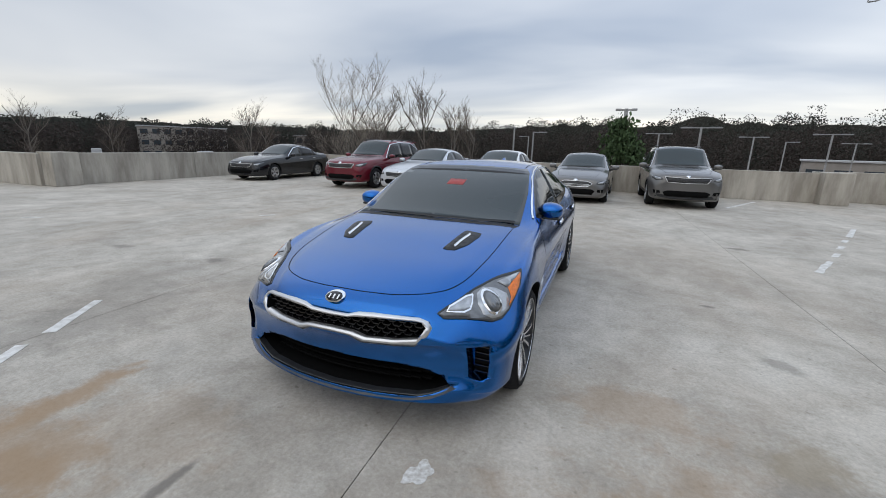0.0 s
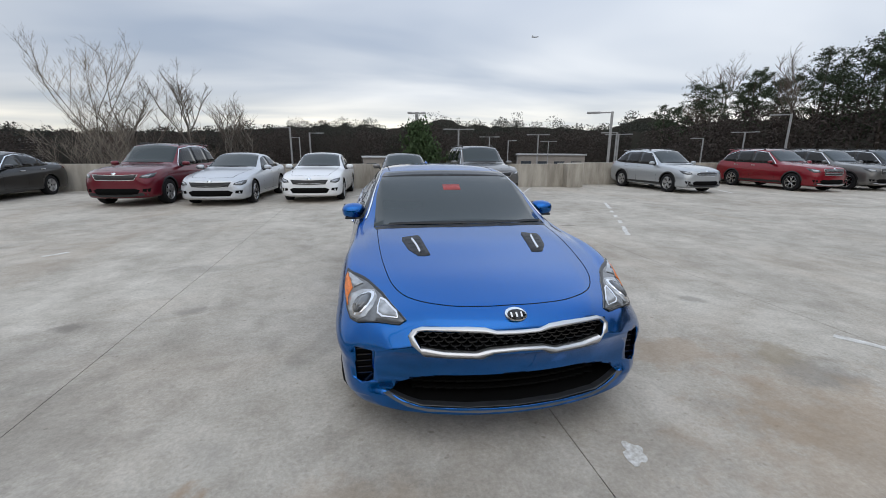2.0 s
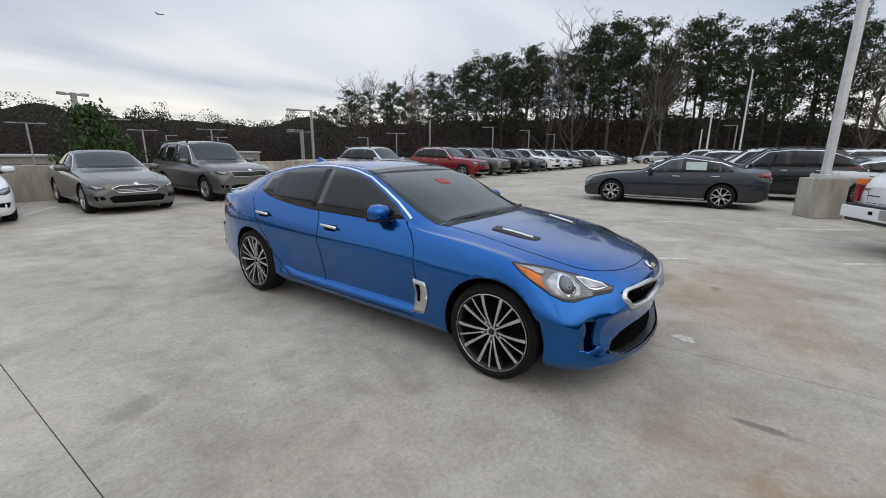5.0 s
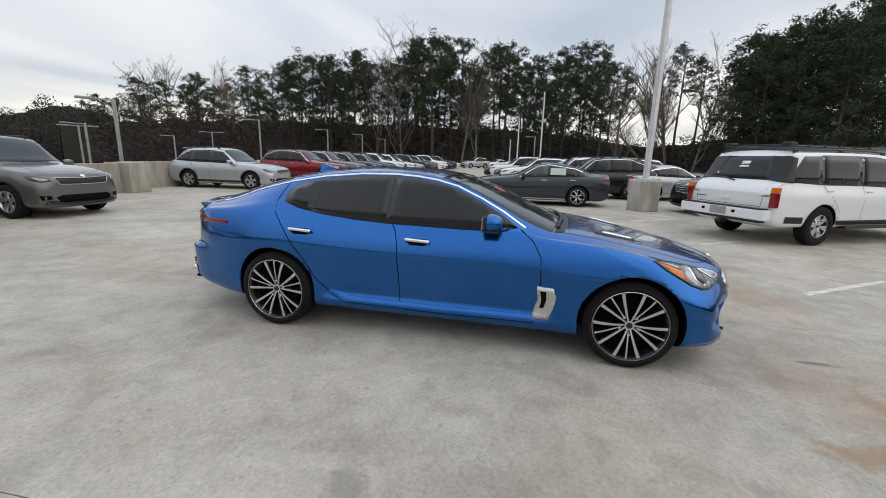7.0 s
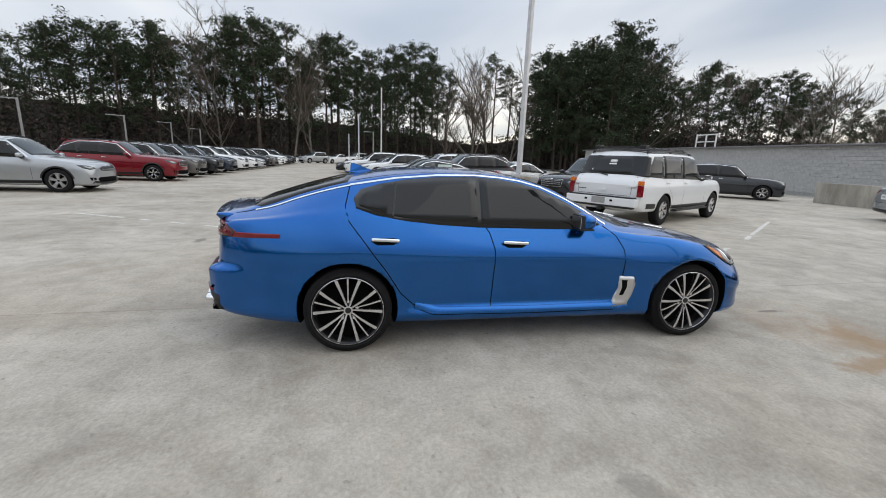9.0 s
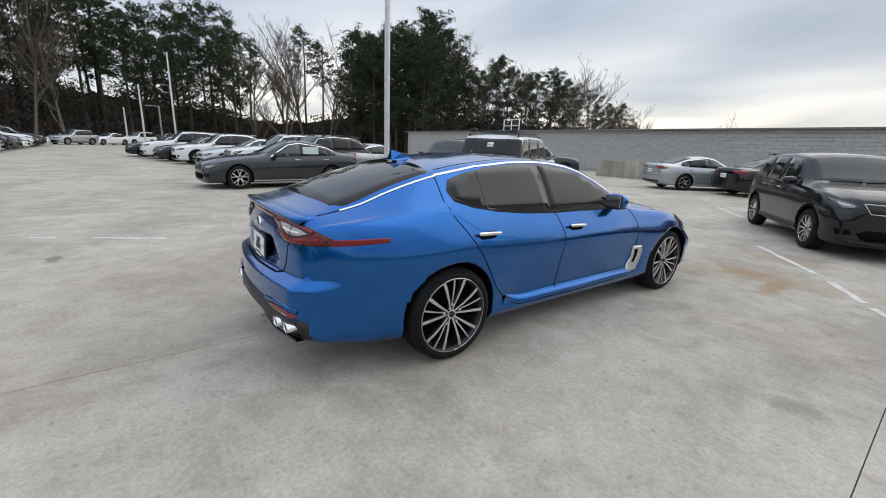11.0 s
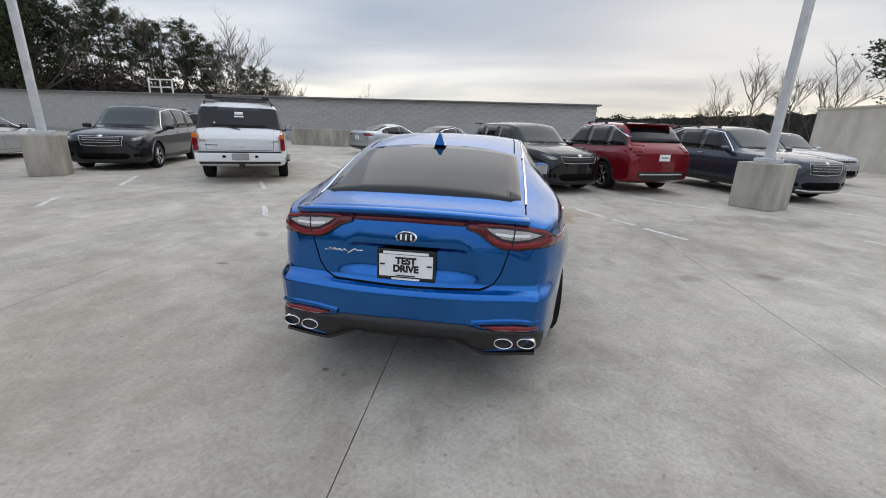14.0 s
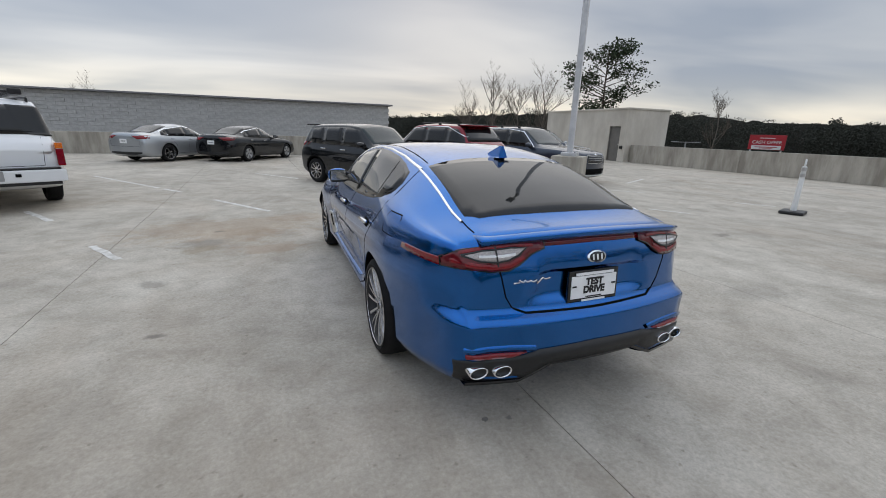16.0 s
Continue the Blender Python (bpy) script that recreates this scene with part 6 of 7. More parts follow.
    if kind == "big_wagon":
        for s in (-1, 1):
            for z0, z1, mt in ((.74, 1.02, M_RED), (1.02, 1.12, M_AMBER)):
                bm = bmesh.new()
                box(bm, (s * .915 * W, y1 - .085, (z0 + z1) / 2), (.10, .13, z1 - z0 - .004), .012)
                part("tail_lamp", bm, mt, root, "red and amber tail lamp")
            part("corner_glass", B.panel([(-1.50, zd + .025), (-1.33, zd - .005), (-1.10, p["belt"] + .06), (-1.08, 1.665), (-1.42, 1.70)], "rcorner", s, .014, .04), M_GLASS, root, "dark glass round the rear corner")
            bm = bmesh.new()
            box(bm, (s * (W - .02), -.0, .36), (.16, 2.1, .05), .015)
            part("running_board", bm, M_BLACK, root)
            part("lower_cladding", B.strip([(p["wb"] / 2 + ar + .06, zb + .14), (y1 - .36, zb + .15)], "side", s, .2, .002, .2, raised=.01), M_ALLOYD, root)
        bm = bmesh.new()
        box(bm, (0, y1 + .05, .60), (1.86, .20, .20), .03)
        part("rear_bumper", bm, P_WHITE, root, "white step bumper")
        bm = bmesh.new()
        box(bm, (0, y1 + .05, .712), (1.74, .17, .028), .008)
        part("step_pad", bm, M_BLACK, root, "dark rubber step pad")
        for x in (-.60, .60):
            bm = bmesh.new()
            box(bm, (x, 2.30, H + .075), (.16, .20, .10), .02)
            part("rack_foot", bm, M_BLACK, root)
        bm = bmesh.new()
        box(bm, (0, y1 + .005, .86), (.20, .03, .07), .012)
        part("tailgate_handle", bm, P_WHITE, root)
        bm = bmesh.new()
        box(bm, (0, y1 + .04, .48), (1.7, .16, .06), .015)
        box(bm, (0, y1 - .05, .40), (.10, .30, .07), .01)
        part("tow_hitch", bm, M_BLACK, root)
        bm = bmesh.new()
        box(bm, (0, y1 + .155, .615), (.36, .012, .15), .004)
        part("bumper_plate", bm, M_POLEGREY, root)
        for x in (-.34, .34):
            bm = bmesh.new()
            box(bm, (x, y1 + .155, .62), (.07, .012, .05), .01)
            part("bumper_step_hole", bm, M_DARK, root)
        bm = bmesh.new()
        for k in range(6):
            box(bm, (0, .15 + .42 * k, H + .07), (1.30, .07, .035), .012)
        for x in (-.62, .62):
            cyl(bm, (x, -.1, H + .05), (x, 2.4, H + .05), .022, n=8)
        part("roof_rack", bm, M_BLACK, root, "black roof rack")
        part("rear_wiper", B.strip([(-.02, zd - .02), (.30, zd + .04), (.62, zd + .03)], "rear", 1, .025, .014, .1, raised=.012), M_BLACK, root)
        for x0, x1, z, h in ((-.09, .09, 1.56, .07), (-.10, .10, 1.49, .035), (.50, .68, 1.33, .07), (-.72, -.66, 1.40, .10)):
            part("window_decal", B.panel([(x0, z - h / 2), (x1, z - h / 2), (x1, z + h / 2), (x0, z + h / 2)], "rear", 1, .010, .1, .003), M_PLATE, root, "white window decal")
        part("name_bar", B.strip([(.46, .86), (.72, .86)], "rear", 1, .018, .003, .1, raised=.003), M_INK, root)
    add_wheels(root, p["wk"], p["R"], p["rim"], .225, W - .015, -p["wb"] / 2, p["wb"] / 2)
    return root


def car(kind, x, y, heading, paintm, label, name="parked_car", group="", tail="bar", face="slim", roof=None):
    key = (kind, tail, face)
    m = pose(x, y, 0, 0, 0, math.degrees(math.atan2(heading[0], -heading[1])))
    if key in MADE:
        ob = copy_thing(MADE[key], m)
    else:
        ob = MADE[key] = make_car(kind, tail, face)
        ob.matrix_basis = m
    ob.name = name
    for c in ob.children:
        if c.name.split(".")[0] in ("body", "roof_spoiler"):
            c.material_slots[0].link = 'OBJECT'
            c.material_slots[0].material = paintm
        if c.name.split(".")[0] == "mirror" and kind != "big_wagon":
            c.material_slots[0].link = 'OBJECT'
            c.material_slots[0].material = paintm
    tagged(ob, label, "car", group)
    return ob


ROW = "cars backed against the parapet"
car("sedan_plain", -12.45, 10.75, (.03, -1), P_BLACK, "black sedan with chrome trim, backed to the parapet", "sedan", ROW)
car("suv_plain", -7.35, 10.5, (-.07, -1), P_MAROON, "dark red compact SUV with chrome bumper trim", "suv", ROW, face="slim")
car("sedan", -5.0, 10.45, (-.05, -1), P_LSILVER, "silver sedan with a wide dark grille", "sedan", ROW)
car("sedan_plain", -2.45, 10.95, (-.05, -1), P_WHITE, "white sedan with a black front plate", "sedan", ROW)
car("coupe_sedan", .42, 11.0, (-.03, -1), P_GREY, "warm grey sports sedan with an oval grille", "sedan", ROW, face="oval")
car("suv_plain", 3.22, 11.3, (.02, -1), P_GREY, "grey-brown SUV with a chrome-ringed grille", "suv", ROW)
car("crossover", 11.45, 12.0, (.08, -1), P_SILVER, "silver rounded crossover with five-spoke wheels", "crossover", ROW, face="oval")
car("suv", 17.1, 11.9, (.04, -1), P_RED, "bright red SUV with silver sill trim", "suv", ROW, face="tall")
seq = [("suv", P_GREY, "grey SUV in a parked row"), ("suv", P_DGREY, "near-black SUV in a parked row"), ("crossover", P_NAVY, "dark blue crossover in a parked row"), ("suv", P_WHITE, "white SUV in a parked row"), ("crossover", P_WHITE, "white crossover in a parked row"), ("sedan", P_LSILVER, "pale silver sedan in a parked row"), ("suv_plain", P_DGREY, "dark SUV in a parked row"), ("crossover", P_GREY, "grey crossover in a parked row"), ("sedan", P_WHITE, "white sedan in a parked row"), ("suv_plain", P_WHITE, "white SUV in a parked row"), ("sedan", P_DGREY, "dark grey sedan in a parked row"), ("suv", P_GRAPH, "graphite SUV in a parked row"), ("sedan", P_WHITE, "white sedan in a parked row")]
for i, (k, pm, lb) in enumerate(seq):
    car(k, 20.1 + 2.85 * i, 12.1 + .035 * i, (.04, -1), pm, lb, "suv" if "suv" in k else ("crossover" if k == "crossover" else "sedan"), ROW, face="tall" if k == "suv" else ("oval" if k == "crossover" else "slim"))

car("sedan", 11.22, -.55, (-.07, 1), P_GRAPH, "graphite sedan with a price sheet in its rear window", "sedan")
EAST = "cars in the east rows"
for x, y, k, pm, lb in ((14.9, -2.9, "suv", P_DGREY, "near-black SUV behind a graphite sedan"), (17.8, -2.3, "suv", P_WHITE, "white SUV in the east row"), (20.6, -1.5, "sedan", P_LSILVER, "pale silver sedan in the east row"), (23.4, -.6, "crossover", P_WHITE, "white crossover in the east row"), (26.2, .1, "sedan", P_DGREY, "dark sedan in the east row"), (29.0, .8, "suv_plain", P_WHITE, "white SUV in the east row"), (31.8, 1.5, "sedan", P_BLACK, "black sedan in the east row")):
    car(k, x, y, (-.12, 1), pm, lb, "suv" if "suv" in k else "sedan", EAST, face="tall" if k == "suv" else ("oval" if k == "crossover" else "slim"))
for i, (k, pm, lb) in enumerate([("sedan", P_SILVER, "silver sedan near a light pole"), ("sedan_plain", P_GREY, "grey sedan in the east row"), ("suv_plain", P_WHITE, "white SUV in the east row"), ("crossover", P_WHITE, "white crossover in the east row"), ("sedan", P_DGREY, "dark sedan in the east row"), ("sedan", P_WHITE, "white sedan in the east row"), ("suv", P_GRAPH, "graphite SUV in the east row"), ("crossover", P_DGREY, "dark crossover in the east row")]):
    car(k, 15.6 + 3.0 * i, -6.3 - .25 * i, (.35, -.94), pm, lb, "suv" if "suv" in k else "sedan", EAST, face="tall" if k == "suv" else ("oval" if k == "crossover" else "slim"))
for i in range(14):
    k, pm, lb = [("sedan", P_WHITE, "white sedan far across the deck"), ("suv", P_DGREY, "dark SUV far across the deck"), ("crossover", P_SILVER, "silver crossover far across the deck"), ("suv_plain", P_WHITE, "white SUV far across the deck"), ("sedan", P_GRAPH, "graphite sedan far across the deck")][(i * 3) % 5]
    car(k, 60 + 2.9 * (i % 9), (-1.0 - 1.6 * (i % 9) if i < 9 else 9 - (i - 9) * 2.9), (-.7, .7), pm, lb, "suv" if "suv" in k else "sedan", "cars far across the deck", face="tall" if k == "suv" else ("oval" if k == "crossover" else "slim"))
car("minivan", 11.0, -7.45, (-.38, .925), P_DGREY, "dark grey minivan with a broad chrome grille", "minivan", face="tall")
car("big_wagon", 7.04, -7.07, (.48, -.877), P_WHITE, "white full-size wagon with roof rack and window decals", "wagon")
car("minivan", 15.2, -17.4, (-.66, -.75), P_GRAPH, "dark minivan beside the block building", "minivan", face="tall")
car("sedan", 5.3, -17.2, (-.56, -.83), P_SILVER, "silver sedan parked towards the block building", "sedan")
car("sedan_plain", 2.45, -17.3, (-.56, -.83), P_BLACK, "black sedan parked towards the block building", "sedan")
car("box_hatch", -1.0, -7.5, (-.56, .83), P_BLACK, "black boxy hatchback with bright headlamps", "hatchback", face="slim")
car("suv", -3.2, -8.65, (.42, -.9), P_RED, "bright red SUV, its tail towards the aisle", "suv", tail="block", face="tall")
car("suv", -6.85, -8.4, (-.36, .93), P_NAVY, "slate blue SUV beside a light pole", "suv", face="tall")
car("crossover", -10.6, -13.2, (-.35, .93), P_SILVER, "silver crossover near the stair hut", "crossover", face="oval")
bm = bmesh.new()
box(bm, (10.44, -1.35, 1.14), (.008, .50, .22), .002, None)
tagged(part("price_sheet", bm, M_PAPER), "pale green printed price sheet in a sedan window", "price sheet")


# ---- trees ----
def cards(centres, size, rng, flat=0.0):
    """Small bent leaf clumps as free quads round the given centres: vertices and faces."""
    n = len(centres)
    a = rng.normal(size=(n, 3))
    a[:, 2] *= (1 - flat)
    a /= np.linalg.norm(a, axis=1)[:, None]
    b = np.cross(a, rng.normal(size=(n, 3)))
    b /= np.linalg.norm(b, axis=1)[:, None]
    s = size * rng.uniform(.55, 1.35, size=(n, 1))
    w = s * rng.uniform(.35, .8, size=(n, 1))
    c = np.asarray(centres)
    nrm = np.cross(a, b) * s * .25
    v = np.stack([c - a * s - b * w, c + a * s * .9 - b * w * .6 + nrm, c + a * s + b * w, c - a * s * .8 + b * w * .7 + nrm], 1).reshape(-1, 3)
    f = np.arange(4 * n).reshape(-1, 4)
    return v, f


def tube(path, radii, n=5):
    v, f = [], []
    for i, (p, r) in enumerate(zip(path, radii)):
        d = (path[min(i + 1, len(path) - 1)] - path[max(i - 1, 0)])
        d = d / (np.linalg.norm(d) + 1e-9)
        u = np.cross(d, (0.31, 0.95, 0.02))
        u /= np.linalg.norm(u) + 1e-9
        w = np.cross(d, u)
        for k in range(n):
            t = 2 * math.pi * k / n
            v.append(p + r * (u * math.cos(t) + w * math.sin(t)))
    for i in range(len(path) - 1):
        for k in range(n):
            j = (k + 1) % n
            f.append((i * n + k, i * n + j, (i + 1) * n + j, (i + 1) * n + k))
    return v, f


class Soup:
    def __init__(self):
        self.v, self.f, self.n = [], [], 0

    def add(self, v, f):
        self.v.extend([tuple(float(c) for c in p) for p in v])
        self.f.extend([tuple(int(i) + self.n for i in q) for q in f])
        self.n += len(v)

    def mesh(self, name, material):
        me = bpy.data.meshes.new(name)
        me.from_pydata(self.v, [], self.f)
        me.update()
        me.materials.append(material)
        return me


def pine_meshes(h, seed, bare=.5, spread=.16, dens=1.0, needle=M_NEEDLE, size=.20, fine=1):
    """A tall pine: bare lower trunk with dead stubs, uneven limbs and needle clumps above."""
    rng = np.random.default_rng(seed)
    wood, leaf = Soup(), []
    k = 9
    lean = rng.normal(size=2) * .012 * h
    path = [np.array([lean[0] * (i / k) ** 2 + rng.normal() * .05, lean[1] * (i / k) ** 2 + rng.normal() * .05, h * i / k]) for i in range(k + 1)]
    wood.add(*tube(path, [.011 * h * (1 - .88 * i / k) + .03 for i in range(k + 1)], 7))
    def trunk(z):
        i = min(int(z / h * k), k - 1)
        t = z / h * k - i
        return path[i] * (1 - t) + path[i + 1] * t
    nl = int(34 * dens)
    for i in range(nl):
        t = (i + rng.uniform(0, .9)) / nl
        z = h * (bare + (1 - bare) * t ** .9 * .985)
        a = rng.uniform(0, 2 * math.pi)
        prof = math.sin(math.pi * min(1, (t * .80 + .22))) ** .7
        L = h * spread * (0.35 + .75 * prof) * rng.uniform(.55, 1.15)
        up = rng.uniform(.0, .45) + .4 * t
        p0 = trunk(z)
        d = np.array([math.cos(a), math.sin(a), up])
        pts = [p0, p0 + d * L * .5 + np.array([0, 0, -.03 * L]), p0 + d * L + np.array([0, 0, .05 * L])]
        wood.add(*tube(pts, [.035 + .004 * L, .03, .012], 4))
        for q in range(int(3 + L * .85)):
            s = rng.uniform(.35, 1.05)
            c = pts[0] * (1 - s) + pts[2] * s + rng.normal(size=3) * np.array([.25, .25, .16]) * (1 + .12 * L)
            m = int(rng.integers(9, 17) * fine)
            leaf.append(c + rng.normal(size=(m, 3)) * np.array([.40, .40, .20]) * (.72 + .05 * L))
    for i in range(6):
        z = h * rng.uniform(min(.1, bare * .5), bare)
        a = rng.uniform(0, 6.28)
        p0 = trunk(z)
        wood.add(*tube([p0, p0 + np.array([math.cos(a), math.sin(a), .15]) * rng.uniform(.5, 1.8)], [.03, .01], 3))
    top = trunk(h * .99)
    leaf.append(top + rng.normal(size=(24, 3)) * np.array([.35, .35, .5]))
    ls = Soup()
    ls.add(*cards(np.concatenate(leaf), size, rng, .3))
    return wood.mesh("trunk", M_BARK), ls.mesh("crown", needle)


def bare_meshes(h, seed, up=(.35, 1.15), start=.28, levels=4, material=M_TWIG, thick=1.0, stems=1):
    """A leafless tree: trunk, limbs, twigs."""
    rng = np.random.default_rng(seed)
    trunk, twig = Soup(), Soup()

    def grow(p, d, L, r, lev):
        n = 4 if lev < 3 else 2
        pts = [p]
        dd = d.copy()
        for i in range(n):
            dd = dd + rng.normal(size=3) * .10 + np.array([0, 0, .05])
            dd /= np.linalg.norm(dd)
            pts.append(pts[-1] + dd * L / n)
        rs = [r * (1 - .62 * i / n) for i in range(n + 1)]
        (trunk if lev < 2 else twig).add(*tube(pts, rs, 6 if lev == 0 else (4 if lev < 3 else 3)))
        if lev >= levels:
            return
        kids = [12, 8, 5, 4, 3][lev]
        for i in range(kids):
            t = rng.uniform(start if lev == 0 else .2, 1.0)
            j = min(int(t * n), n - 1)
            q = pts[j] + (pts[j + 1] - pts[j]) * (t * n - j)
            a = rng.uniform(0, 6.283)
            side = np.array([math.cos(a), math.sin(a), rng.uniform(*up)])
            nd = dd * .45 + side * rng.uniform(.5, .9)
            nd /= np.linalg.norm(nd)
            grow(q, nd, L * rng.uniform(.38, .62) * (1.05 - .35 * t), max(.004, r * rng.uniform(.34, .5)), lev + 1)

    for s in range(stems):
        d = np.array([rng.normal() * .18 * (stems > 1), rng.normal() * .18 * (stems > 1), 1.0])
        grow(np.array([rng.normal() * .2 * (stems > 1), rng.normal() * .2 * (stems > 1), 0.0]), d / np.linalg.norm(d), h * rng.uniform(.62, .72), .011 * h * thick + .02, 0)
    return trunk.mesh("trunk", M_BARKG), twig.mesh("twigs", material)


def tree(name, meshes, m, label, group=""):
    root = empty(name, m)
    for nm, me in zip(("trunk", "crown"), meshes):
        c = new(nm, me)
        c.parent = root
    tagged(root, label, "tree", group)
    return root


PINES = [pine_meshes(24, 10 + i, bare=(.40, .48, .55, .62, .34, .68)[i], spread=(.17, .15, .16, .14, .19, .12)[i], dens=(1.2, 1.0, .9, .75, 1.5, .6)[i], size=.125, fine=2.0) for i in range(6)]
BARES = [bare_meshes(20, 40 + i, levels=4, thick=.75) for i in range(4)]
SKYLINE = pchip([(36, 5.0), (38.5, 6.3), (44, 8.6), (50, 9.4), (55, 10.6), (61, 12.2), (65, 13), (75, 15), (82, 14.3), (90, 13.9), (96, 14.2), (103, 13.4), (108, 13.2), (113, 14.2), (118, 15.6), (122, 16.3), (126, 13.4), (128.5, 11.6), (134, 10.9), (139, 10.3), (143, 8.3), (146, 7.2), (149, 5.5)])
DIST = pchip([(36, 150), (44, 115), (55, 95), (65, 86), (100, 82), (113, 76), (122, 66), (127, 84), (135, 95), (150, 105)])
rng = random.Random(5)
GZ = -5.0
az = 37.0
while az < 149:
    dens = .9 if not (99 < az < 110) else 1.7
    if 112 < az < 126:
        dens = .62
    for depth in range(2):
        a = az + rng.uniform(-.7, .7)
        D = DIST(a) * (1 + .16 * depth + rng.uniform(-.03, .05))
        el = SKYLINE(a) * (rng.uniform(.80, 1.03) if depth else rng.uniform(.72, 1.02))
        h = math.tan(radians(el)) * D + 1.5 - GZ
        x, y = D * math.sin(radians(a)), D * math.cos(radians(a))
        gap = 99 < a < 110
        k = rng.choice((3, 5, 5)) if gap else rng.choice((0, 1, 2, 4, 0, 1, 2, 3))
        if 113 < a < 126:
            k = rng.choice((0, 4, 4, 1))
        if gap and depth == 2:
            continue
        isb = rng.random() < (.5 if gap else .12)
        if isb:
            src, hh = BARES[rng.randrange(4)], 20 * .80
            tree("bare_tree", src, pose(x, y, GZ, 0, 0, rng.uniform(0, 360)) @ Matrix.Scale(h * .93 / hh, 4), "tall leafless tree among pines at the deck's end", "east wood")
        else:
            sx = rng.uniform(.85, 1.1)
            m = pose(x, y, GZ, 0, 0, rng.uniform(0, 360)) @ Matrix.Diagonal((h / 24 * sx, h / 24 * sx, h / 24, 1))
            tree("pine_tree", PINES[k], m, "tall dark pine with a bare lower trunk", "east wood")
    az += 1.8 * dens

def at(az, D, o=(0, 0)):
    return o[0] + D * math.sin(radians(az)), o[1] + D * math.cos(radians(az))


# undergrowth and far woods
# dark tone of the sheets added to stop sky showing through the woods
M_BACKING = mat("wood_backing", (0.055, 0.047, 0.04), 0.95, second=(0.032, 0.034, 0.026), scale=0.12, bump=0.8, bscale=0.6)
nrng = np.random.default_rng(8)


def wood_band(name, azs, dist, el, n, size, material, label, base=-5.0, sprd=1.0):
    """Many small clumps standing as a belt of far trees, uneven along the top."""
    lo, hi = azs
    cs = []
    for i in range(n):
        a = nrng.uniform(lo, hi)
        D = dist * nrng.uniform(1.0, 1.25)
        wave = .90 + .42 * noise.noise(Vector((a * .55, dist, 0))) + .22 * noise.noise(Vector((a * 1.9, dist, 5)))
        top = math.tan(radians(el(a) * wave * nrng.uniform(.70, 1.06))) * D + 1.5
        h = top - base
        r = h * nrng.uniform(.16, .28) * sprd
        k = 320
        t = nrng.uniform(0, 1, k)
        ph = nrng.uniform(0, 6.283, k)
        rr = r * np.sqrt(nrng.uniform(0, 1, k)) * np.sin(np.pi * (.12 + .80 * t)) ** .6
        cs.append(np.stack([D * math.sin(radians(a)) + rr * np.cos(ph), D * math.cos(radians(a)) + rr * np.sin(ph), base + h * (.03 + .95 * t)], 1))
    s = Soup()
    s.add(*cards(np.concatenate(cs), size, nrng))
    ob = new(name, s.mesh(name, material))
    tagged(ob, label, "woods", kind="stuff")


wood_band("undergrowth", (36, 150), 84, pchip([(36, 3.4), (45, 5.0), (60, 6.0), (85, 5.8), (97, 4.0), (103, 2.8), (111, 4.2), (118, 5.6), (126, 5.4), (150, 3.8)]), 420, .20, M_BRUSH, "dense brown winter brush under tall pines", sprd=1.3)
NORTH = pchip([(-75, 1.9), (-62, 2.5), (-52, 2.4), (-44, 2.6), (-34, 2.3), (-25, 2.6), (-14, 3.4), (-4, 4.3), (2, 3.9), (5, 4.1), (9.5, 5.6), (12, 4.6), (17, 4.3), (24, 4.1), (30, 3.6), (33, 4.6), (35, 5.6), (37, 5.0), (40, 3.5)])
wood_band("far_woods_north", (-75, 40), 185, NORTH, 640, .30, M_FARTREE, "dark far belt of mixed winter trees", sprd=1.1)
wood_band("far_brush_north", (-75, 40), 150, pchip([(-75, 1.5), (-40, 1.9), (0, 3.2), (25, 3.2), (40, 3.0)]), 420, .22, M_BRUSH, "brown winter brush before the far trees", sprd=1.6)
WEST = pchip([(-180, 1.8), (-165, 2.0), (-155, 2.6), (-146, 3.1), (-132, 3.2), (-127, 3.2), (-122, 2.4), (-112, 2.1), (-90, 2.0), (-74, 1.8)])
wood_band("far_woods_west", (-178, -74), 190, WEST, 560, .30, M_FARTREE, "dark far belt of evergreen trees", sprd=1.2)
wood_band("far_woods_south", (146, 182), 230, pchip([(146, 5.0), (150, 3.0), (160, 1.8), (182, 1.8)]), 120, .5, M_FARTREE, "far trees behind the block building", sprd=1.2)


def backing_sheet(name, azs, D, el, share, label):
    """An added backing sheet behind the trees, uneven on top, closing sky gaps."""
    lo, hi = azs
    n = 220
    vs, fs = [], []
    for i in range(n + 1):
        a = lo + (hi - lo) * i / n
        x, y = at(a, D)
        hgt = 1.5 + D * math.tan(radians(el(a) * share)) * (1 + .16 * noise.noise(Vector((a * .9, 3, 0))) + .10 * noise.noise(Vector((a * 3.7, 9, 0))))
        vs += [(x, y, -5.5), (x, y, hgt), (x * 1.25, y * 1.25, -5.5)]
        if i:
            k = 3 * i
            fs += [(k - 3, k, k + 1, k - 2), (k - 2, k + 1, k + 2, k - 1)]
    tagged(pydata(name, vs, fs, M_BACKING), label, "hill", kind="structure")


backing_sheet("backdrop_north", (-78, 42), 235, NORTH, .74, "brown backing sheet added behind the far trees")
backing_sheet("backdrop_west", (-181, -72), 240, WEST, .78, "dark backing sheet added behind the far trees")
backing_sheet("backdrop_east", (34, 152), 150, pchip([(34, 2.6), (45, 3.8), (60, 4.5), (85, 4.4), (97, 3.0), (103, 2.2), (118, 4.0), (152, 2.5)]), .9, "dark backing sheet added behind the pines")


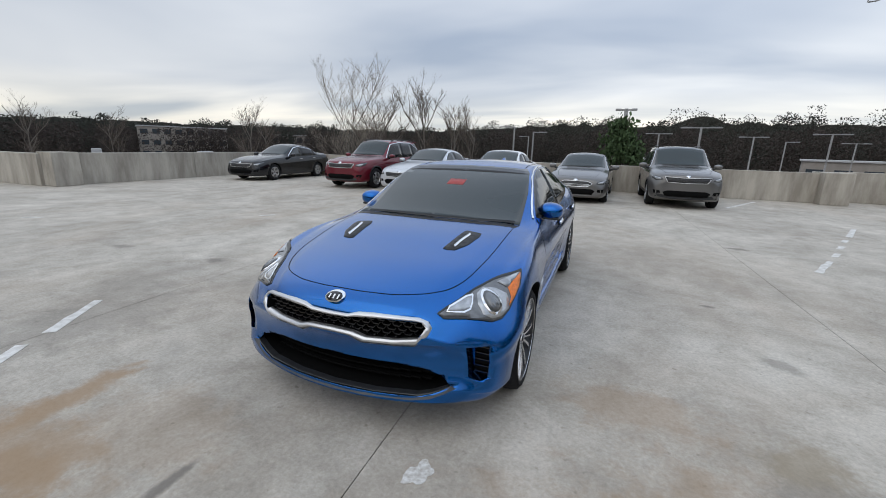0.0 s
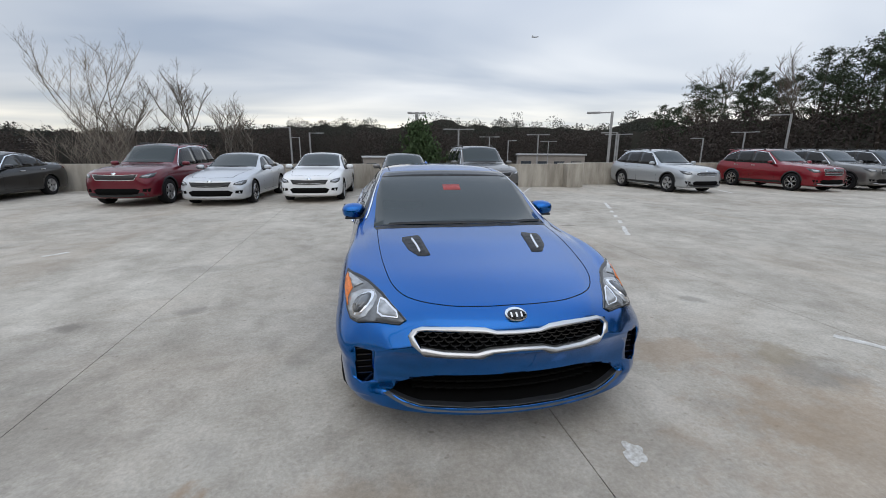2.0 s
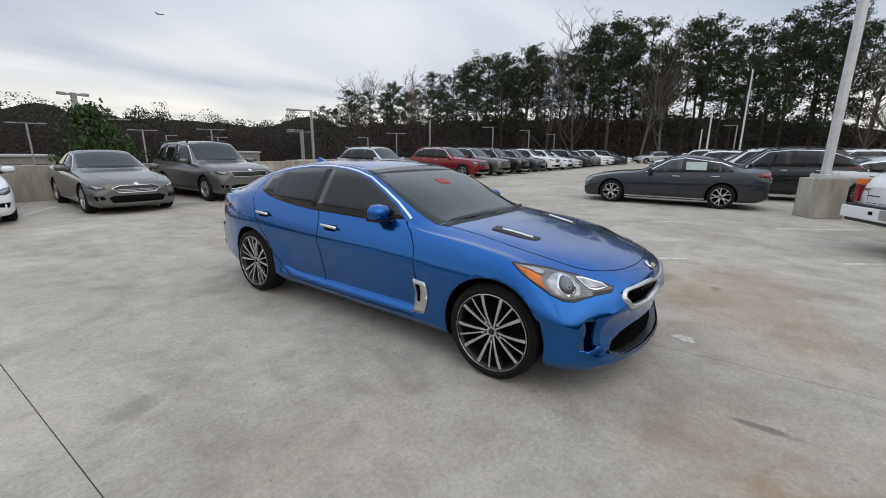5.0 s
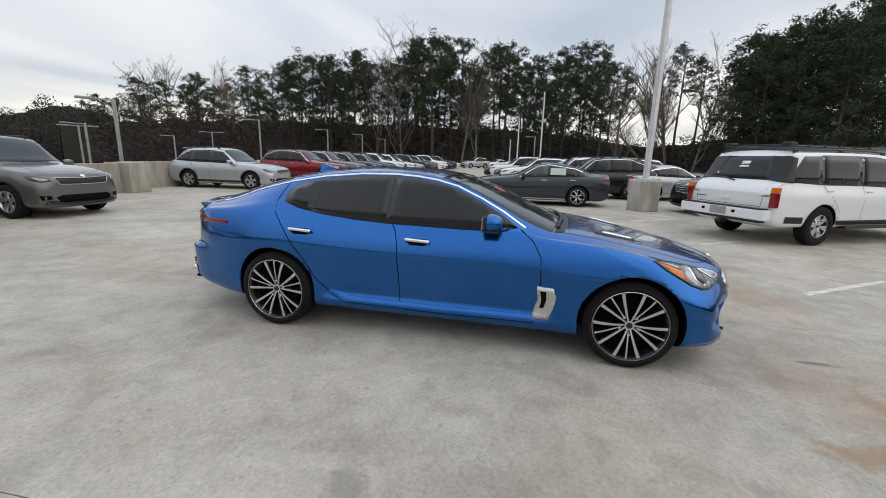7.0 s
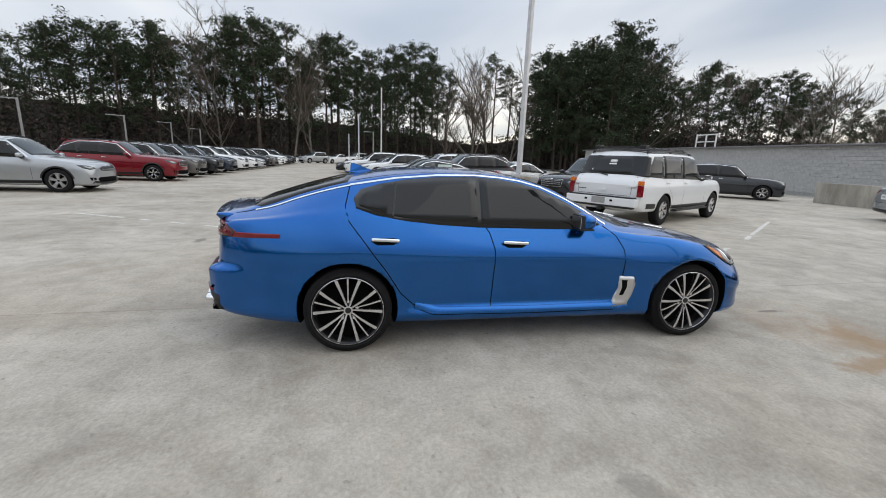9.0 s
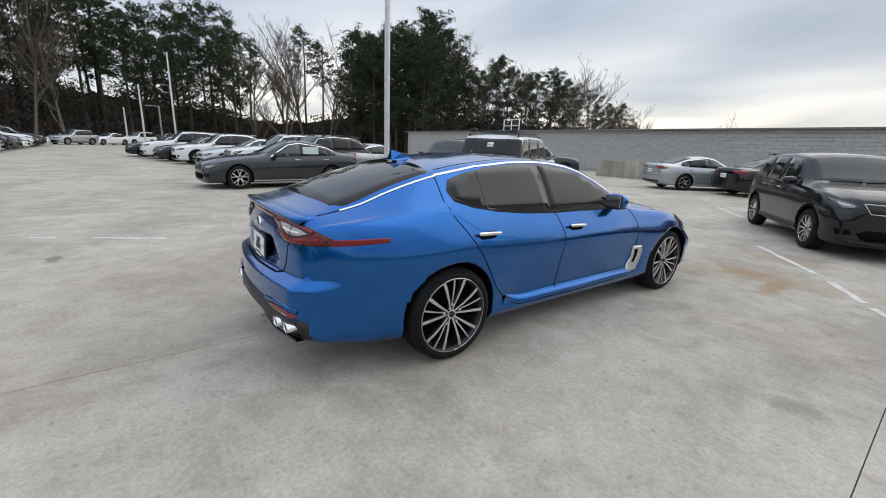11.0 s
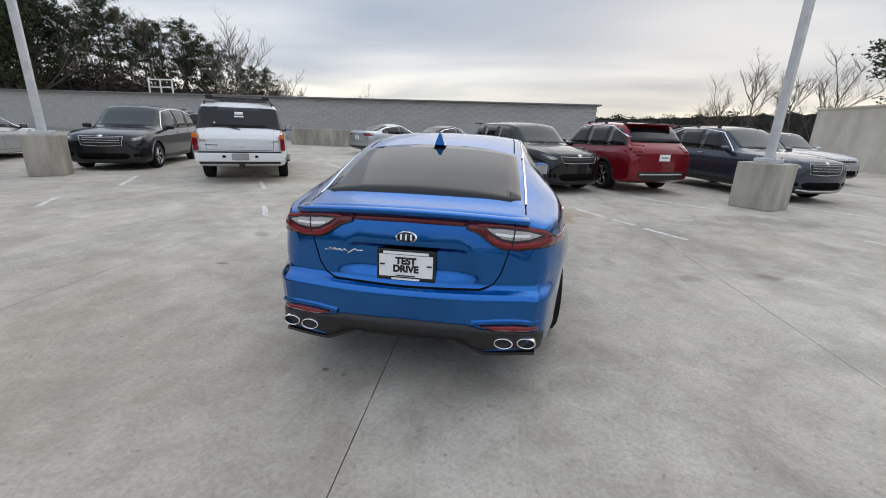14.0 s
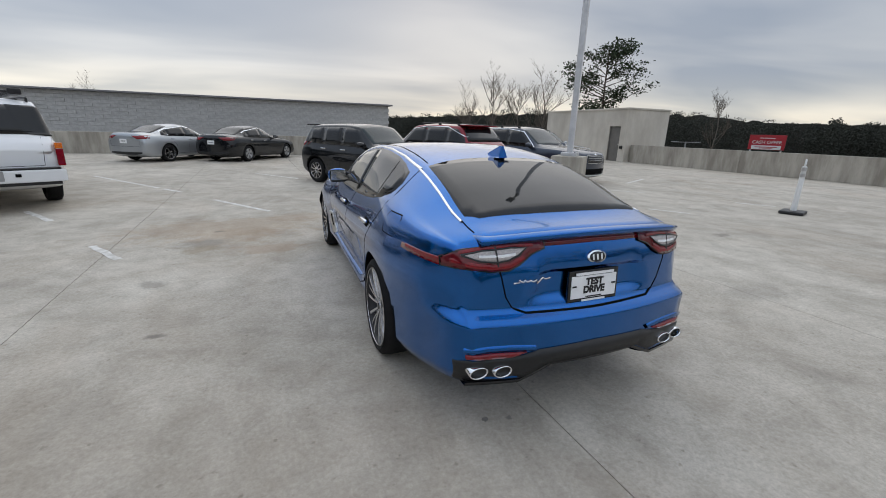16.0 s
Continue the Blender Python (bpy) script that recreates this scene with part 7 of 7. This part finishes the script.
# trees that stand apart
x, y = at(-34.4, 23.0, (1.3, -3.9))
tree("bare_tree", bare_meshes(11.5, 71, up=(.35, 1.0), start=.42, levels=4, material=M_TWIGPALE, thick=.16), pose(x, y, GZ, 0, 0, 40) @ Matrix.Diagonal((.95, .95, 1.13, 1)), "slender pale leafless tree beyond the parapet")
for i, (a, D, h) in enumerate(((-28.5, 30, 9.3), (-25.5, 32, 9.0), (-21.5, 34, 8.9), (-18.0, 36, 8.4), (-31, 33, 8.2), (-46.5, 70, 9.6), (-44.5, 74, 9.2), (-60, 90, 9.3), (-71, 95, 10.0), (-66, 60, 7.9))):
    x, y = at(a, D, (1.3, -3.9))
    tree("bare_tree", BARES[i % 4], pose(x, y, GZ, 0, 0, 70 * i) @ Matrix.Scale(h / 15.5, 4), "leafless winter tree beyond the parapet", "bare trees beyond the parapet")
YOUNG = pine_meshes(8.5, 90, bare=.12, spread=.16, dens=1.7, needle=M_NEEDLE2, size=.11, fine=3)
x, y = at(.6, 20.0, (1.3, -3.9))
tree("young_pine", YOUNG, pose(x, y, GZ, 0, 0, 10) @ Matrix.Diagonal((.60, .60, .90, 1)), "bushy bright green young pine below the parapet")
x, y = at(-139.8, 47, (0, 4.3))
tree("pine_tree", pine_meshes(14.5, 95, bare=.30, spread=.25, dens=1.6, size=.10, fine=2.4), pose(x, y, GZ, 0, 0, 0) @ Matrix.Scale(1.02, 4), "lone broad pine behind the stair hut")
for i, (a, D, h) in enumerate(((-152.5, 70, 12.4), (-149.5, 72, 13.0), (-146.8, 70, 13.2), (-155, 75, 11.5), (-126.5, 120, 13.5), (150.6, 75, 12.2), (152, 78, 11.4), (160.5, 85, 10.2), (147.2, 70, 15.0), (145.0, 72, 15.5))):
    x, y = at(a, D, (0, 4.3))
    tree("bare_tree", BARES[(i + 1) % 4], pose(x, y, GZ, 0, 0, 50 * i) @ Matrix.Scale(h / 15.5, 4), "leafless tree behind the deck", "bare trees behind the deck")


# ---- lot lamps, sign, far buildings, plane ----
def lot_lamp(a, D, el, o, arms, name="lot_lamp", wide=1.0):
    x, y = at(a, D, o)
    top = math.tan(radians(el)) * D + 1.5
    root = empty(name, pose(x, y, -4.8, 0, 0, -a))
    tagged(root, "grey steel lamp post in the lower lot", "lamp post", "lamp posts in the lower lot")
    h = top + 4.8
    bm = bmesh.new()
    box(bm, (0, 0, h / 2), (.17, .17, h), .02)
    part("pole", bm, M_POLEGREY, root)
    for s in arms:
        bm = bmesh.new()
        box(bm, (s * .55 * wide, 0, h - .06), (1.0 * wide, .08, .08), .01)
        arm = part("arm", bm, M_POLEGREY, root)
        bm = bmesh.new()
        box(bm, (s * 1.15 * wide, 0, h - .05), (.85 * wide, .38 * wide, .11), .03)
        part("lamp_head", bm, M_POLEGREY, root)


O0, O1, O7 = (1.3, -3.9), (-.17, -4.15), (-3.9, -.7)
for a, D, el, o, arms in ((-12.7, 48, 2.8, O0, (-1,)), (-10.2, 52, 2.2, O0, (1,)), (-10.8, 75, 1.6, O0, (-1,)), (4.7, 62, 2.2, O0, (-1, 1)), (10.8, 44, 2.9, O1, (-1, 1)), (14, 66, 1.9, O0, (-1, 1)), (16.8, 80, 1.4, O0, (1,)), (20.3, 60, 2.2, O0, (-1, 1)), (23, 85, 1.3, O1, (-1, 1)), (29.9, 30, 4.9, O1, (-1,)), (31, 48, 2.4, O1, (-1,)), (36.5, 55, 2.2, O7, (-1, 1)), (40.5, 70, 1.6, O1, (-1,)),
                          (53.7, 50, 3.9, O7, (-1,)), (61.8, 60, 3.1, O7, (-1,)), (66.2, 72, 2.7, O7, (-1,)), (69.2, 85, 2.2, O7, (-1,)), (48.5, 70, 2.2, O7, (-1, 1)), (-128.6, 60, -.45, (1.4, 4.0), (-1, 1)), (89.2, 72, 3.0, O7, (-1,)), (122.5, 75, 3.2, (-2.3, 3.7), (-1,)), (125.5, 88, 2.6, (-2.3, 3.7), (-1,))):
    lot_lamp(a, D, el, o, arms)
lot_lamp(.8, 22, 5.1, O0, (-1, 1), wide=.30)
for a, D, el in ((87.0, 60, 5.0), (90.0, 62, 8.5), (86, 70, 2.6)):
    x, y = at(a, D, O7)
    bm = bmesh.new()
    h = math.tan(radians(el)) * D + 1.5 + 5
    cyl(bm, (0, 0, 0), (0, 0, h), .13, .08, 10)
    ob = part("mast", bm, M_GALV)
    ob.matrix_basis = pose(x, y, -5)
    tagged(ob, "slim pale steel mast before the wood", "mast")

x, y = at(-121.0, 58, (1.4, 4.0))
sign = empty("billboard", pose(x, y, -4.8, 0, 0, 121 + 180 - 4))
tagged(sign, "red and white dealer billboard beyond the parapet", "sign")
bm = bmesh.new()
box(bm, (0, 0, 6.05), (3.2, .2, 1.55), .03)
part("panel", bm, M_SIGNRED, sign)
bm = bmesh.new()
box(bm, (0, .12, 5.52), (2.6, .03, .42), .005)
part("white_strip", bm, M_WHITE, sign)
for xx in (-1.35, 1.35):
    bm = bmesh.new()
    box(bm, (xx, 0, 2.6), (.14, .14, 5.3))
    part("leg", bm, M_GALV, sign)
cu = bpy.data.curves.new("sign_text", 'FONT')
cu.body, cu.size, cu.align_x, cu.align_y, cu.extrude = "CASH OFFER", .46, 'CENTER', 'CENTER', .01
tx = new("sign_text", cu)
tx.data.materials.append(M_WHITE)
tx.parent = sign
tx.matrix_basis = pose(0, .115, 6.05, 90, 0, 180)
for z, w, mt in ((6.5, 1.3, M_WHITE), (5.56, 2.0, M_SIGNRED), (5.45, 1.2, M_SIGNRED)):
    bm = bmesh.new()
    box(bm, (0, .14, z), (w, .02, .07))
    part("sign_bar", bm, mt, sign)


def far_building(a, D, w, h, o, label, material=M_BRICKFAR, storeys=1):
    x, y = at(a, D, o)
    root = empty("far_building", pose(x, y, -5, 0, 0, -a + 6))
    tagged(root, label, "building")
    bm = bmesh.new()
    box(bm, (0, 5, h / 2), (w, 10, h))
    part("wall", bm, material, root)
    bm = bmesh.new()
    box(bm, (0, 5, h + .15), (w + .6, 10.6, .3), .03)
    part("roof", bm, M_ROOFPALE, root)
    for s in range(storeys):
        k = int(w / 3.2)
        for i in range(k):
            bm = bmesh.new()
            box(bm, (-w / 2 + w * (i + .5) / k, -.02, h * (s + .55) / storeys), (w / k * .62, .12, h / storeys * .42), .01)
            part("window", bm, M_FARGLASS, root)


far_building(-53, 170, 26, 10.5, O1, "far office building with rows of windows", storeys=3)
far_building(-39, 200, 34, 9.5, O1, "far office building with rows of windows", storeys=2)
far_building(3.5, 95, 17, 4.9, O1, "low brick shop with a pale flat roof")
far_building(23.5, 100, 15, 5.6, O1, "low building with a pale flat roof")
far_building(22.0, 62, 26, 3.4, O0, "low parking structure beyond the parapet")
far_building(-47, 60, 22, 3.8, O0, "low pale-roofed building below the parapet")
far_building(-62, 70, 26, 3.9, O0, "low pale-roofed building below the parapet")

# roof clutter seen over the west parapet
for i, (a, D, w, h) in enumerate(((-63.2, 48, 1.5, 5.1), (-61.5, 47, .7, 5.6), (-55, 52, 2.4, 5.15), (-51.5, 55, 1.6, 5.3), (-44, 60, 3.0, 5.0))):
    x, y = at(a, D, O0)
    bm = bmesh.new()
    box(bm, (0, 0, h / 2), (w, 1.2, h), .05)
    box(bm, (0, -.62, h * .8), (w * .8, .05, .5), .02)
    ob = part("roof_unit", bm, M_ROOFPALE)
    ob.matrix_basis = pose(x, y, -5, 0, 0, -a)
    tagged(ob, "pale metal plant unit on a lower roof", "roof unit", "plant units on a lower roof")

# cars in the lower lot
for i in range(16):
    a = 8 + 1.7 * i
    x, y = at(a, 58 + (i % 3) * 5, O0)
    k, pm = [("sedan", P_WHITE), ("suv", P_GRAPH), ("sedan", P_SILVER), ("crossover", P_WHITE), ("sedan", P_RED)][i % 5]
    ob = car(k, x, y, (.9, .4), pm, ("white", "graphite", "silver", "white", "red")[i % 5] + " car in the lower lot beyond the parapet", "parked_car", "cars in the lower lot", face="tall" if k == "suv" else ("oval" if k == "crossover" else "slim"))
    ob.location.z = -4.45

# airliner
x, y = at(21.0, 900)
plane = empty("airliner", pose(x, y, 900 * math.tan(radians(13.75)), 0, 6, -60))
tagged(plane, "small distant white airliner in the sky", "airplane")
bm = bmesh.new()
cyl(bm, (-7, 0, 0), (5, 0, 0), .9, .9, 12)
cyl(bm, (5, 0, 0), (8, 0, 0), .9, .2, 12)
cyl(bm, (-7, 0, 0), (-10, 0, .5), .9, .2, 12)
part("fuselage", bm, M_POLEGREY, plane)
for s in (-1, 1):
    bm = bmesh.new()
    vs = [bm.verts.new(c) for c in ((1.5, s * .6, -.3), (-1.5, s * .6, -.3), (-4, s * 8, .3), (-3, s * 8, .3))]
    bm.faces.new(vs)
    ret = bmesh.ops.extrude_face_region(bm, geom=bm.faces[:])
    bmesh.ops.translate(bm, verts=[g for g in ret["geom"] if isinstance(g, bmesh.types.BMVert)], vec=(0, 0, .25))
    part("wing", bm, M_POLEGREY, plane)
bm = bmesh.new()
box(bm, (-8.8, 0, 2.0), (1.8, .25, 3.2), .1)
part("tail_fin", bm, M_POLEGREY, plane)

# block courses of the long building, the stretch that faces the aisle
bmb = bmesh.new()
box(bmb, (0, 0, 0), (.792, .05, .192), .008, segs=1)
block_me = bpy.data.meshes.new("block")
bmb.to_mesh(block_me)
bmb.free()
block_me.materials.append(M_BLOCK)
rest = bmesh.new()
brng = random.Random(3)
count = 0
for r in range(14):
    z = .31 + r * .2
    for k in range(64):
        x = -5.75 + .8 * k + (.4 if r % 2 else 0)
        if x > 44.5:
            continue
        yy = -25.54 + brng.uniform(-.008, .008)
        if r >= 5 and -6 < x < 20 and count < 295:
            b = new("block", block_me)
            b.parent = bl
            b.location = (x, yy, z)
            count += 1
        else:
            box(rest, (x, yy, z), (.792, .05, .192))
ob = part("block_courses", rest, M_BLOCK, bl)
ob["kind"] = "stuff"
